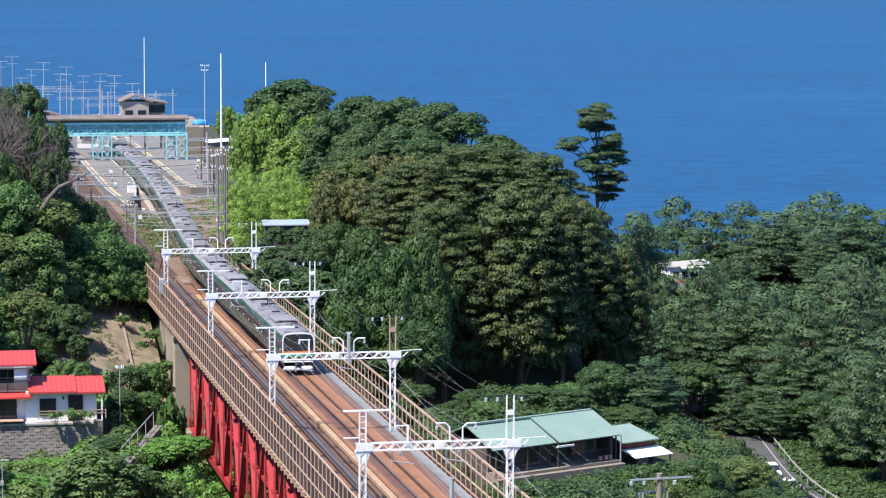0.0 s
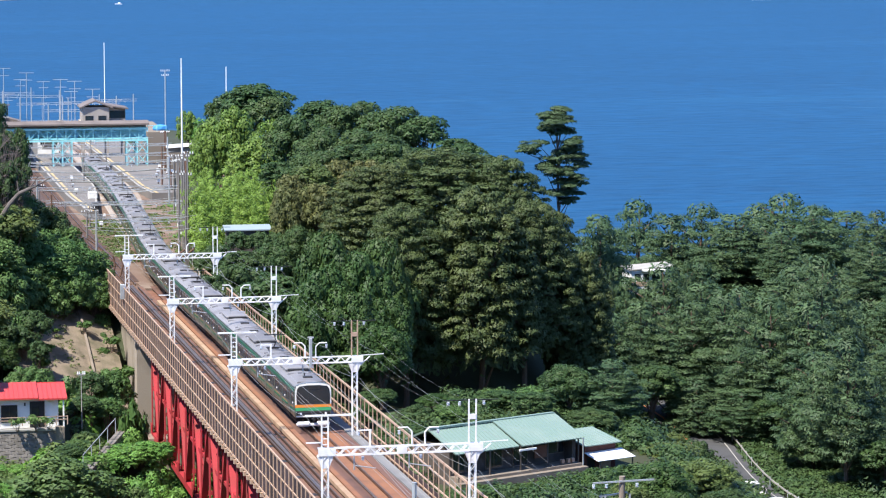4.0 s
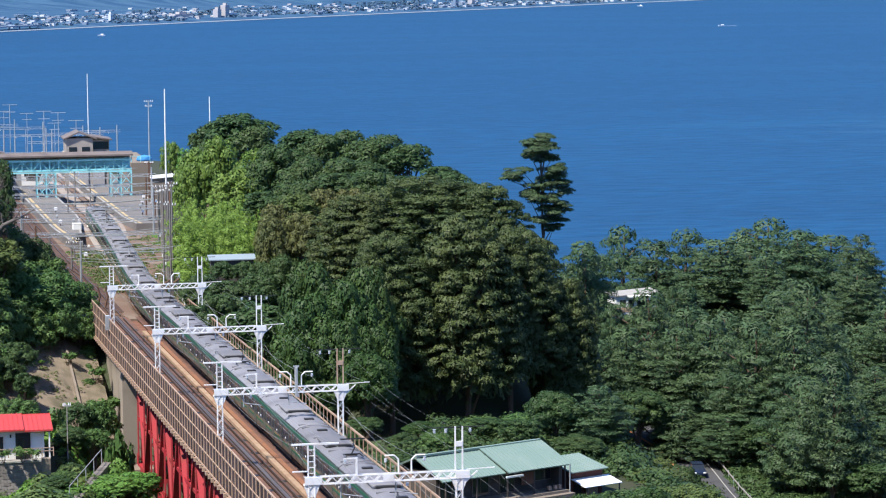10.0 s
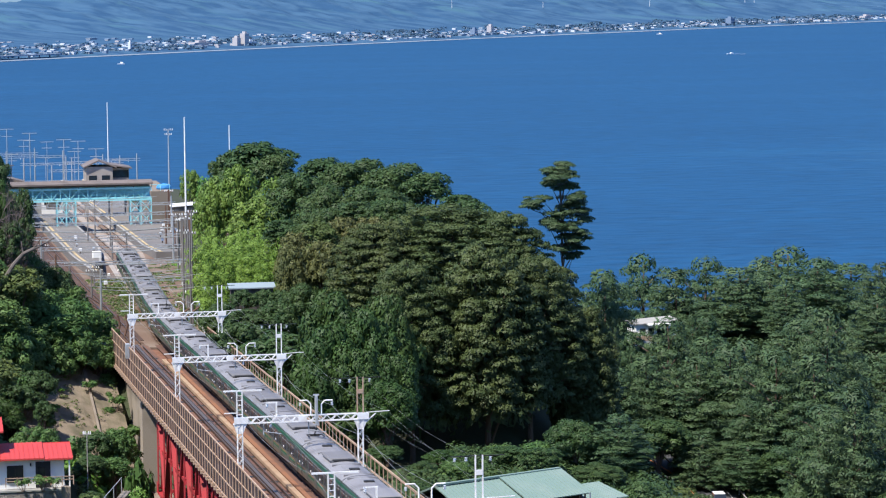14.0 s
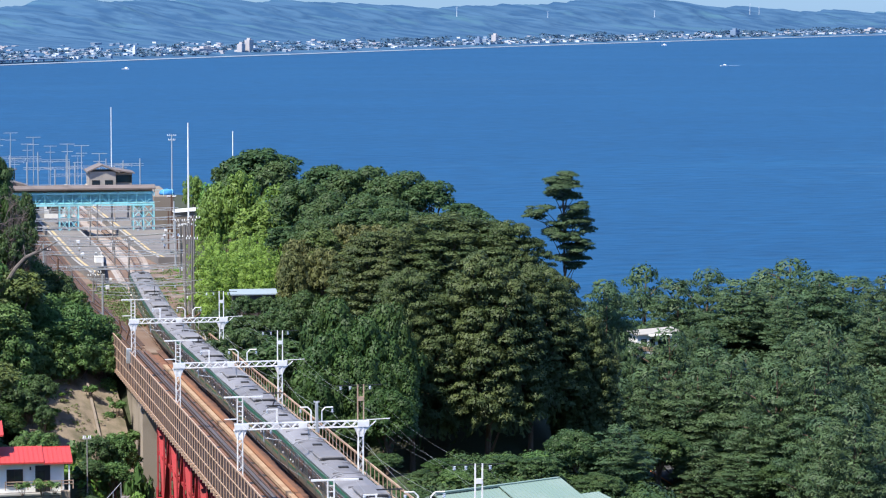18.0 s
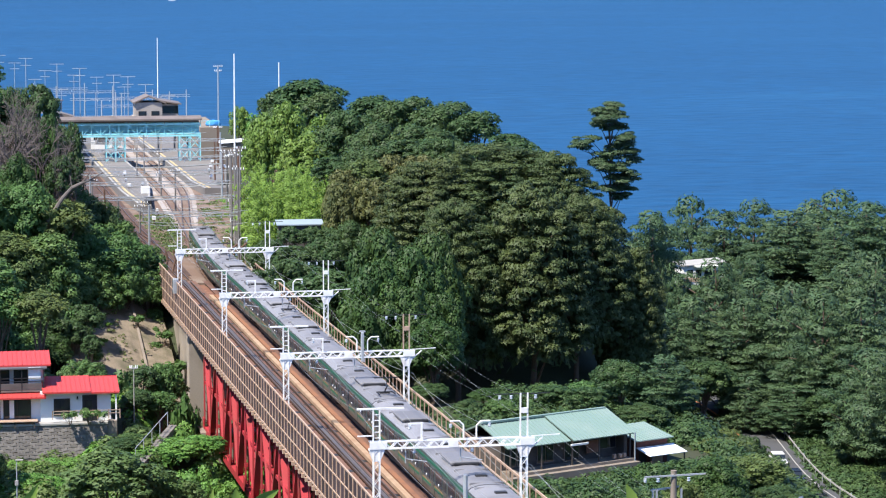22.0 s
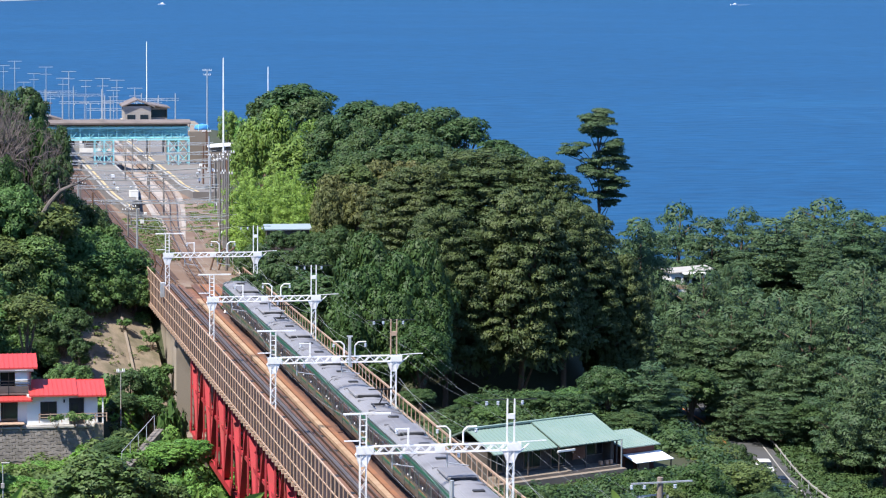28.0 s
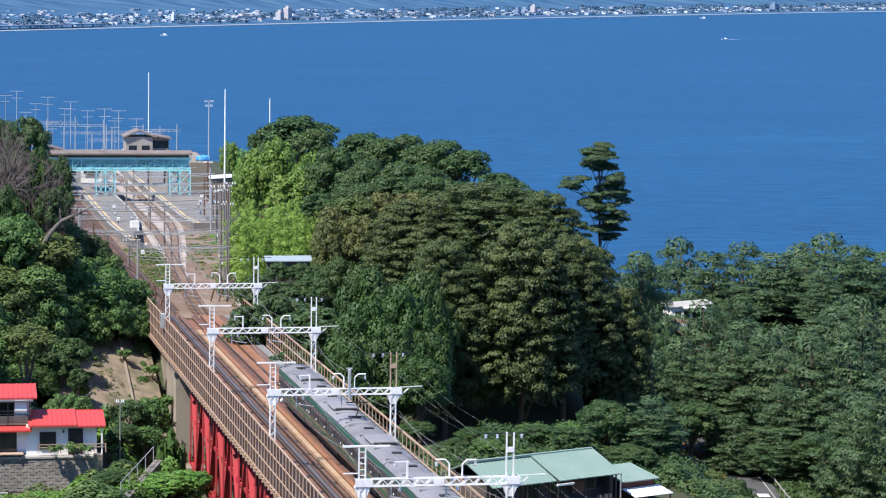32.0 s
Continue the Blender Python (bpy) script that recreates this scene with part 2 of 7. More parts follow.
M_TRAIN = mat("stainless_train_side", (0.20, 0.235, 0.215), 0.3, 0.75, 0.1, 0.5)
M_ROOF = mat("grey_train_roof", (0.195, 0.19, 0.198), 0.6, 0.0, 0.4, 0.3, stain=(0.135, 0.13, 0.135), stain_amount=0.9, obrand=0.2)
# the stripes along the sides are darker than those on the cab front
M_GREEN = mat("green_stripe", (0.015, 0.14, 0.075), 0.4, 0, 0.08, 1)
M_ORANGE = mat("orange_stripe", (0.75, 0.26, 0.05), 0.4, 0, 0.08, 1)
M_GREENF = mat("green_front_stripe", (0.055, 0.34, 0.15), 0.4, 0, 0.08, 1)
M_ORANGED = mat("dark_orange_side_stripe", (0.30, 0.15, 0.06), 0.5, 0, 0.2, 1)
M_GLASS = mat("dark_window_glass", (0.02, 0.025, 0.03), 0.08, 0, 0.1, 1, bump=0, spec=0.7)
M_BLACK = mat("dark_rubber_and_frames", (0.02, 0.02, 0.022), 0.6, 0, 0.2, 2)
M_TEAL = mat("turquoise_bridge_paint", (0.32, 0.72, 0.74), 0.5, 0, 0.15, 0.6)
M_TINROOF = mat("brown_tin_roof", (0.215, 0.175, 0.15), 0.6, 0.2, 0.3, 0.4)
M_REDROOF = mat("red_painted_roof", (0.50, 0.055, 0.05), 0.5, 0, 0.15, 0.4, stain=(0.42, 0.06, 0.05), stain_amount=0.5)
M_GREENROOF = mat("pale_green_metal_roof", (0.20, 0.285, 0.245), 0.5, 0.1, 0.3, 0.3, stain=(0.26, 0.325, 0.285), stain_amount=0.7)
M_PLASTER = mat("white_plaster", (0.78, 0.78, 0.75), 0.8, 0, 0.1, 0.4, stain=(0.55, 0.52, 0.47), stain_amount=0.35)
M_DARKWOOD = mat("dark_weathered_boards", (0.09, 0.075, 0.065), 0.8, 0, 0.35, 1.5)
M_PANEL = mat("purple_brown_mesh_panel", (0.052, 0.033, 0.036), 0.6, 0.2, 0.3, 0.5, stain=(0.08, 0.05, 0.045), stain_amount=0.6, obrand=0.3)
M_EARTH = mat("dry_earth", (0.215, 0.17, 0.12), 0.95, 0, 0.5, 0.45, stain=(0.085, 0.08, 0.045), stain_amount=0.95, fine=6, bump=0.5)
M_ASPHALT = mat("asphalt", (0.07, 0.07, 0.072), 0.9, 0, 0.25, 0.3, fine=20)
M_BARK = mat("bark", (0.13, 0.09, 0.065), 0.95, 0, 0.4, 1.2, fine=10, bump=0.6)
M_WIRE = mat("oxidised_copper_wire", (0.36, 0.37, 0.36), 0.5, 0.4, 0.1, 1, bump=0)
M_PORC = mat("white_porcelain", (0.8, 0.8, 0.78), 0.2, 0, 0.05, 1, bump=0)
M_PLATFORM = mat("worn_platform_asphalt", (0.16, 0.148, 0.138), 0.9, 0, 0.3, 0.2, stain=(0.22, 0.20, 0.18), stain_amount=0.6, fine=6)
M_YELLOW = mat("yellow_safety_line", (0.50, 0.38, 0.20), 0.7, 0, 0.2, 1.0)
M_CARWHITE = mat("white_car_paint", (0.8, 0.8, 0.8), 0.25, 0, 0.04, 1, bump=0)
L_CAMPHOR = leaf_mat("olive_broad_leaves", (0.088, 0.116, 0.040), (0.052, 0.082, 0.029), gain=0.2)
L_DARK = leaf_mat("dark_evergreen_leaves", (0.048, 0.092, 0.032), (0.072, 0.118, 0.038))
L_MID = leaf_mat("mid_green_leaves", (0.110, 0.192, 0.054), (0.066, 0.134, 0.039))
L_LIME = leaf_mat("lime_bamboo_leaves", (0.165, 0.25, 0.05), (0.105, 0.185, 0.04))
L_PINE = leaf_mat("pine_needles", (0.060, 0.108, 0.050), (0.085, 0.135, 0.055))
L_DEEP = leaf_mat("deep_green_leaves", (0.064, 0.118, 0.03), (0.036, 0.076, 0.022))
L_VALLEY = leaf_mat("dark_olive_leaves", (0.108, 0.168, 0.05), (0.066, 0.120, 0.036))
L_OLIVE = leaf_mat("olive_new_leaves", (0.125, 0.168, 0.048), (0.078, 0.12, 0.036))
L_BAMBOO = leaf_mat("feathery_bamboo_leaves", (0.215, 0.345, 0.065), (0.165, 0.285, 0.052))
L_FRESH = leaf_mat("fresh_yellow_green_leaves", (0.155, 0.30, 0.06), (0.105, 0.215, 0.048))
L_PINED = leaf_mat("dark_pine_needles", (0.058, 0.10, 0.045), (0.082, 0.128, 0.055))
L_GRASS = leaf_mat("bright_grass_blades", (0.13, 0.25, 0.035), (0.08, 0.17, 0.03))
L_YELLOW = leaf_mat("yellowing_leaves", (0.145, 0.150, 0.05), (0.088, 0.108, 0.040))

# ---- land and sea ----
def blend(a, b, k):
    return a + (b - a) * k


def road_x(y):
    """The middle of the coast road."""
    return 68.1 + 6.0 * smooth(118, 175, y) + 3.0 * smooth(70, 20, y)


def ground(x, y):
    """The height of the ground: a valley under the bridge, a wooded knoll, terraces and the shore."""
    up = smooth(126, 168, y)
    near = smooth(-45, -192, y)
    line = GRADE * y - 0.9
    z = blend(-19.5, line, up)
    # wooded hillside on the inland side of the line
    z += 11 * smooth(-7, -48, x) * smooth(110, 185, y)
    z += 13 * smooth(-6, -24, x) * smooth(142, 190, y) * (1 - smooth(270, 320, y))
    z = blend(z, max(z, -11.2), smooth(-2, -9, x) * smooth(38, 80, y))
    z -= 2.8 * smooth(-17, -13, x) * (1 - smooth(2, 6, x)) * smooth(124, 136, y) * (1 - smooth(160, 169, y))
    # knoll on the sea side
    z += 6 * math.exp(-((x - 44) / 24) ** 2 - ((y - 195) / 50) ** 2) * smooth(14, 28, x)
    z = blend(z, -9.5, smooth(13, 22, x) * smooth(28, 56, y) * (1 - smooth(106, 140, y)))
    # the fall to the coast road and to the shore
    z = blend(z, -23.4, smooth(44, 64, x) * (1 - 0.75 * smooth(165, 195, y) * (1 - smooth(58, 90, x))))
    z = blend(z, -14.5, smooth(82, 105, x) * smooth(150, 230, y))
    z = blend(z, SEA - 5, smooth(132, 180, x + 0.1 * (y - 224)))
    z = blend(z, SEA - 5, smooth(520, 600, y))
    z = blend(z, SEA - 5, smooth(-160, -300, x) * smooth(170, 390, y))
    z = blend(z, SEA - 5, smooth(232, 290, y) * smooth(50, 72, x))
    # the shelf of the coast road
    z = blend(-23.7, z, smooth(5.5, 9.0, abs(x - road_x(y) - 0.5))) if 0 < y < 235 else z
    # terraces of the two houses
    for cx, cy, r, h in ((-21, 103.5, 13, -7.75), (-7.6, 86.5, 6.0, -9.4), (31.6, 72, 13, -9.9)):
        d = math.hypot((x - cx) * 0.9, (y - cy) * 1.25)
        z = blend(h, z, smooth(r * 0.8, r * 1.15, d))
    z = blend(z, 41.2, near)
    rough = noise.noise(Vector((x * 0.08, y * 0.08, 0))) * 0.7
    flat = smooth(165, 185, y) * smooth(-14, -8, x) * (1 - smooth(22, 34, x))
    return z + rough * (1 - flat) * (1 - smooth(-160, -184, y))


def land_mesh():
    xs = np.concatenate([np.arange(-260, -60, 10), np.arange(-60, 150, 3.0), np.arange(150, 300.1, 10)])
    ys = np.concatenate([np.arange(-250, -20, 6), np.arange(-20, 330, 3.5), np.arange(330, 660.1, 8)])
    verts = [(x, y, ground(x, y)) for y in ys for x in xs]
    nx, ny = len(xs), len(ys)
    faces = [(j * nx + i, j * nx + i + 1, (j + 1) * nx + i + 1, (j + 1) * nx + i) for j in range(ny - 1) for i in range(nx - 1)]
    me = bpy.data.meshes.new("ground")
    me.from_pydata(verts, [], faces)
    me.shade_smooth()
    return me


M_GROUND = mat("leaf_littered_earth", (0.036, 0.045, 0.020), 0.95, 0, 0.4, 0.07, stain=(0.062, 0.052, 0.031), stain_amount=0.6, fine=3.0, bump=0.8)
g = new("ground", land_mesh())
g.data.materials.append(M_GROUND)
tagged(g, "steep grassy hillsides and valley floor above the sea", "ground", kind="structure")


def sea_material():
    m = bpy.data.materials.new("deep_blue_sea")
    m.use_nodes = True
    N, L = m.node_tree.nodes, m.node_tree.links
    b = N["Principled BSDF"]
    b.inputs["Roughness"].default_value = 0.55
    b.inputs["Specular IOR Level"].default_value = 0.25
    tc = N.new("ShaderNodeTexCoord")
    mp = N.new("ShaderNodeMapping")
    mp.inputs["Scale"].default_value = (0.004, 0.012, 1)
    mp.inputs["Rotation"].default_value = (0, 0, radians(12))
    L.new(tc.outputs["Object"], mp.inputs["Vector"])
    streak = N.new("ShaderNodeTexNoise")
    streak.inputs["Scale"].default_value, streak.inputs["Detail"].default_value = 1.0, 6
    L.new(mp.outputs[0], streak.inputs["Vector"])
    ramp = N.new("ShaderNodeValToRGB")
    e = ramp.color_ramp.elements
    e[0].position, e[0].color = 0.35, (0.0052, 0.053, 0.127, 1)
    e[1].position, e[1].color = 0.62, (0.0062, 0.060, 0.142, 1)
    e2 = e.new(0.72)
    e2.color = (0.0078, 0.067, 0.152, 1)
    L.new(streak.outputs["Fac"], ramp.inputs["Fac"])
    # fine wind-ruffled lines, their glints put in as a lighter colour
    mp3 = N.new("ShaderNodeMapping")
    mp3.inputs["Scale"].default_value = (0.016, 0.11, 1)
    mp3.inputs["Rotation"].default_value = (0, 0, radians(8))
    L.new(tc.outputs["Object"], mp3.inputs["Vector"])
    fine = N.new("ShaderNodeTexNoise")
    fine.inputs["Scale"].default_value, fine.inputs["Detail"].default_value = 1.0, 5
    L.new(mp3.outputs[0], fine.inputs["Vector"])
    big = N.new("ShaderNodeTexNoise")
    big.inputs["Scale"].default_value = 0.0035
    L.new(tc.outputs["Object"], big.inputs["Vector"])
    both = N.new("ShaderNodeMath")
    both.operation = "MULTIPLY"
    L.new(fine.outputs["Fac"], both.inputs[0])
    L.new(big.outputs["Fac"], both.inputs[1])
    r2 = N.new("ShaderNodeValToRGB")
    r2.color_ramp.elements[0].position, r2.color_ramp.elements[0].color = 0.33, (0, 0, 0, 1)
    r2.color_ramp.elements[1].position, r2.color_ramp.elements[1].color = 0.46, (1, 1, 1, 1)
    L.new(both.outputs[0], r2.inputs["Fac"])
    mixc = N.new("ShaderNodeMix")
    mixc.data_type = "RGBA"
    mixc.inputs[7].default_value = (0.020, 0.085, 0.17, 1)
    L.new(r2.outputs["Color"], mixc.inputs[0])
    L.new(ramp.outputs["Color"], mixc.inputs[6])
    mp2 = N.new("ShaderNodeMapping")
    mp2.inputs["Scale"].default_value = (0.09, 0.16, 1)
    L.new(tc.outputs["Object"], mp2.inputs["Vector"])
    wav = N.new("ShaderNodeTexNoise")
    wav.inputs["Scale"].default_value, wav.inputs["Detail"].default_value = 1.0, 4
    L.new(mp2.outputs[0], wav.inputs["Vector"])
    ripple = N.new("ShaderNodeMapRange")   # light and dark sides of the ripples, put into the water's colour
    ripple.inputs[1].default_value, ripple.inputs[2].default_value = 0.3, 0.7
    ripple.inputs[3].default_value, ripple.inputs[4].default_value = 0.82, 1.2
    L.new(wav.outputs["Fac"], ripple.inputs[0])
    tone = N.new("ShaderNodeMix")
    tone.data_type, tone.blend_type = "RGBA", "MULTIPLY"
    tone.inputs[0].default_value = 1.0
    L.new(mixc.outputs[2], tone.inputs[6])
    L.new(ripple.outputs[0], tone.inputs[7])
    L.new(tone.outputs[2], b.inputs["Base Color"])
    bp = N.new("ShaderNodeBump")
    bp.inputs["Strength"].default_value, bp.inputs["Distance"].default_value = 0.9, 1.2
    L.new(wav.outputs["Fac"], bp.inputs["Height"])
    L.new(bp.outputs[0], b.inputs["Normal"])
    return m


bm = BM()
bmesh.ops.create_grid(bm, x_segments=40, y_segments=40, size=6000)
sea = part("sea", bm, sea_material())
sea.location = (0, 1000, SEA)
tagged(sea, "deep blue sea with faint wind streaks", "sea", kind="structure")


# ---- the far shore ----
def shore(u):
    """A point of the far waterline, u from 0 (inland end) to 1."""
    a, b, c = Vector((-330, 1860)), Vector((495, 2920)), Vector((1900, 4070))
    return a * (1 - u) ** 2 + b * 2 * u * (1 - u) + c * u * u


# blue haze of the distance is mixed into the hills' own colours
M_FARHILL = bpy.data.materials.new("haze_tinted_hills")
M_FARHILL.use_nodes = True
hn, hl = M_FARHILL.node_tree.nodes, M_FARHILL.node_tree.links
hn["Principled BSDF"].inputs["Roughness"].default_value = 0.95
hn["Principled BSDF"].inputs["Specular IOR Level"].default_value = 0.1
uvn = hn.new("ShaderNodeUVMap")
last = None
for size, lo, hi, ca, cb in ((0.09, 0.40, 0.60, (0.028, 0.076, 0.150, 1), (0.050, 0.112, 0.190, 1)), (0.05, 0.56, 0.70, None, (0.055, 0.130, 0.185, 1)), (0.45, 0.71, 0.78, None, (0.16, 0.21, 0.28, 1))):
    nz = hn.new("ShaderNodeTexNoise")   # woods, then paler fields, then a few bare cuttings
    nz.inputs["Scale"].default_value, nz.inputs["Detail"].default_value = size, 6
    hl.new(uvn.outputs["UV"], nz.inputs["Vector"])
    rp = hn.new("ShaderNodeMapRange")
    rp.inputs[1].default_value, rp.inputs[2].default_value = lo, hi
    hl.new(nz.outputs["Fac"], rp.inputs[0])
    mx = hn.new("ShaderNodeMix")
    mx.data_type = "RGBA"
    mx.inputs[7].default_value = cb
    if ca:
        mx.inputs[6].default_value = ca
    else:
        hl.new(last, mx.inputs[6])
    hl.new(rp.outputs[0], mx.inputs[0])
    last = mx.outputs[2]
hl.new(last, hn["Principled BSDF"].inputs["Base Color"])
# the sand's blue-grey tint carries the haze over the bay
M_SAND = mat("haze_tinted_sand", (0.22, 0.25, 0.29), 0.95, 0, 0.3, 0.012, stain=(0.16, 0.20, 0.25), stain_amount=0.8, fine=0.2, bump=0)

# ---- the line over the bridge ----
BR0, BR1 = -84.0, 170.5        # ends of the fences
XL, XR = 3.3, 7.1              # middle of the two tracks


def main_x(y):
    """The seaward track, straight over the bridge and then bent into the station."""
    return XR + 4.9 * smooth(150, 330, y)


def inland_x(y):
    return XL - 1.3 * smooth(165, 260, y)


deck = thing("railway_bridge", "red steel deck truss bridge carrying two railway tracks", "bridge", kind="")
for x in (0.2, 1.5, 2.6, 4.0, 6.4, 7.8, 9.2, 10.6):
    bm = BM()
    bar(bm, P(x, BR0, -0.95), P(x, BR1, -0.95), 0.28, 0.6)
    part("girder", bm, M_RUST, deck)
bm = BM()
bar(bm, P(5.35, BR0, -0.62), P(5.35, BR1, -0.62), 11.2, 0.12)
part("deck_plate", bm, M_RUST, deck)
bm = BM()
bar(bm, P(10.25, BR0, -0.28), P(10.25, BR1, -0.28), 0.8, 0.14)
part("walkway", bm, M_WALK, deck, "grey concrete maintenance walkway")
for a, w, m in ((4.5, 0.46, M_TAN), (5.08, 0.4, M_RUSTO)):
    bm = BM()
    bar(bm, P(a, BR0, 0.12), P(a, BR1 - 21, 0.12), w, 0.3)
    part("cable_duct", bm, m, deck, "tan cable trough between the tracks")
for a, w, m in ((0.85, 1.5, M_RUSTB), (2.15, 1.0, M_BOARD), (3.3, 1.06, M_RUSTB), (4.3, 0.74, M_BOARD), (6.05, 0.9, M_RUSTB), (8.35, 1.3, M_RUSTO), (9.4, 0.7, M_RUSTB), (7.1, 1.06, M_RUSTO)):
    bm = BM()
    bar(bm, P(a, BR0, -0.3), P(a, BR1, -0.3), w, 0.08)
    part("deck_board", bm, m, deck)
bm = BM()
bar(bm, P(XL - 0.1, BR0, -0.18), P(XL - 0.1, BR1, -0.18), 0.44, 0.1)
part("gangplank", bm, M_DSHEET, deck, "dark steel gangplank between the rails")
for dx in (-0.3, 0.1):
    bm = BM()
    bar(bm, P(XL + dx, BR0, -0.1), P(XL + dx, BR1, -0.1), 0.07, 0.1)
    part("guard_rail", bm, M_RAIL, deck)
# dark scuppers beside the inland rails
bm = BM()
box(bm, (0, 0, -0.245), (0.62, 0.85, 0.04), rz=8)
slot = part("scupper", bm, M_BLACK, deck)
slot.location = P(4.05, -60.4)
for i in range(1, 29):
    alike(slot, Matrix.Translation(P(4.05, -60.4 + i * 7.7)))
for i in range(28):
    alike(slot, Matrix.Translation(P(2.35, -57.0 + i * 7.7)))
# truss: two planes
for x in (1.7, 9.0):
    bm = BM()
    bar(bm, P(x, -67, -2.0), P(x, 129, -2.0), 0.5, 0.7)
    part("top_chord", bm, M_RED, deck)
    bm = BM()
    bar(bm, P(x, -67, -12.6), P(x, 129, -12.6), 0.55, 0.7)
    part("bottom_chord", bm, M_RED, deck)
    n = 30
    step = 196 / n
    for i in range(n + 1):
        y = -67 + i * step
        bm = BM()
        for dx in (-0.18, 0.18):
            bar(bm, P(x + dx, y, -2.2), P(x + dx, y, -12.4), 0.1, 0.85)
        for k in range(9):
            h = -3 - k * 1.05
            bar(bm, P(x - 0.18, y, h), P(x + 0.18, y, h - 0.5), 0.06, 0.06)
        part("truss_post", bm, M_RED, deck)
        for h in (-2.75, -11.9):
            bm = BM()
            box(bm, P(x - 0.3, y, h), (0.04, 1.7, 1.2))
            part("gusset", bm, M_RED, deck)
        if i < n:
            bm = BM()
            bar(bm, P(x, y, -7.3), P(x, y + step, -7.3), 0.3, 0.35)
            part("lacing", bm, M_RED, deck)
            bm = BM()
            a, b = (-2.2, -12.4) if i % 2 == 0 else (-12.4, -2.2)
            bar(bm, P(x, y, a), P(x, y + step, b), 0.34, 0.6, up=(1, 0, 0))
            part("truss_diagonal", bm, M_RED, deck)
for i in range(0, 31, 2):
    y = -67 + i * 196 / 30
    bm = BM()
    bar(bm, P(1.7, y, -3), P(9.0, y, -12), 0.2, 0.2)
    bar(bm, P(9.0, y, -3), P(1.7, y, -12), 0.2, 0.2)
    bar(bm, P(1.7, y, -12.4), P(9.0, y, -12.4), 0.3, 0.4)
    part("cross_frame", bm, M_RED, deck)
for y0 in (128.5, 31, -65):
    bm = BM()
    box(bm, (5.3, y0, -20.5 + GRADE * y0), (11.4, 3.2, 15.2), bevel=0.15)
    box(bm, (5.3, y0, -13.1 + GRADE * y0), (12.4, 4.0, 0.8), bevel=0.1)
    part("pier", bm, M_CONC, deck, "stained concrete pier")
bm = BM()
box(bm, (5.7, 157, -12.6), (10.0, 30, 17.0), bevel=0.2)
part("abutment", bm, mat("stained_tan_concrete", (0.30, 0.255, 0.205), 0.9, 0, 0.35, 0.25, stain=(0.15, 0.125, 0.095), stain_amount=0.8, fine=8), deck, "stained concrete abutment")


def fence(x, side, label, step, tops, panel=(0.75, 3.85)):
    f = thing("bridge_fence", label, "fence", group="fences along the bridge")
    n = int((BR1 - BR0) / step)
    for h, w in tops:
        bm = BM()
        bar(bm, P(x + side * 0.03, BR0, h), P(x + side * 0.03, BR1, h), 0.1, w)
        part("rail", bm, M_RUSTL, f)
    bm = BM()
    box(bm, (x + side * 0.05, 0, 0.685), (0.07, 0.09, 4.07))
    post = part("post", bm, M_RUSTL, f)
    post.location = P(0, BR1)
    bm = BM()
    box(bm, (x, -step / 2, panel[0]), (0.03, step - 0.02, panel[1]))
    pan = part("panel", bm, M_PANEL, f)
    pan.location = P(0, BR1)
    pan.rotation_euler = (math.atan(GRADE), 0, 0)
    bm = BM()
    bar(bm, (x, 0, -1.3), (x - side * 1.05, 0, -1.9), 0.12, 0.2)
    bar(bm, (x - side * 1.05, 0, -0.85), (x, 0, -0.85), 0.12, 0.2)
    box(bm, (x + side * 0.12, 0, -1.45), (0.26, 0.3, 0.34))
    brk = part("bracket", bm, M_RUSTL, f)
    brk.location = P(0, BR1)
    tilt = Matrix.Rotation(math.atan(GRADE), 4, "X")
    for i in range(1, n + 1):
        alike(post, Matrix.Translation(P(0, BR1 - i * step)))
        if i < n:
            alike(pan, Matrix.Translation(P(0, BR1 - i * step)) @ tilt)
    m = int((BR1 - BR0) / 1.96)
    for i in range(1, m + 1):
        alike(brk, Matrix.Translation(P(0, BR1 - i * 1.96)))
    return f


fence(-0.35, -1, "rust-brown steel wind fence with framed panels on the bridge", 1.958, ((2.75, 0.12), (1.45, 0.09), (0.15, 0.09), (-1.2, 0.16)))
fence(11.1, -1, "open rust-brown steel fence along the bridge walkway", 1.96, ((2.8, 0.16), (1.6, 0.1), (0.5, 0.1), (-0.3, 0.12)), (-0.5, 1.3))


def track(name, fx, y0, y1, label, gap=1.5, step=6.0, joined=False):
    t = thing(name, label, "railway track", group="railway tracks")
    ys = np.arange(y0, y1 + 0.01, step)
    for dx in (-0.57, 0.57):
        bm = BM()
        sweep(bm, [P(fx(a) + dx, a, 0) for a in ys], 0.1, 0.18)
        part("rail", bm, M_RAIL, t)
    n = int((y1 - y0) / gap)
    if joined:
        bm = BM()
        for i in range(n):
            y = y0 + i * gap
            bar(bm, P(fx(y) - 1.15, y, -0.27), P(fx(y) + 1.15, y, -0.27), 0.26, 0.14)
        tagged(part("sleeper_bed", bm, M_TIMBER, t), kind="stuff")
        return t
    bm = BM()
    box(bm, (0, 0, -0.43), (2.3, 0.28, 0.2))
    sl = part("sleeper", bm, M_SLEEPER, t)
    sl.location = P(fx(y0), y0)
    for i in range(1, n):
        y = y0 + i * gap
        alike(sl, Matrix.Translation(P(fx(y), y)))
    return t


track("railway_track", main_x, BR0, 171, "worn running rails on dark sleepers over the bridge")
track("railway_track", inland_x, BR0, 171, "worn running rails on dark sleepers over the bridge")


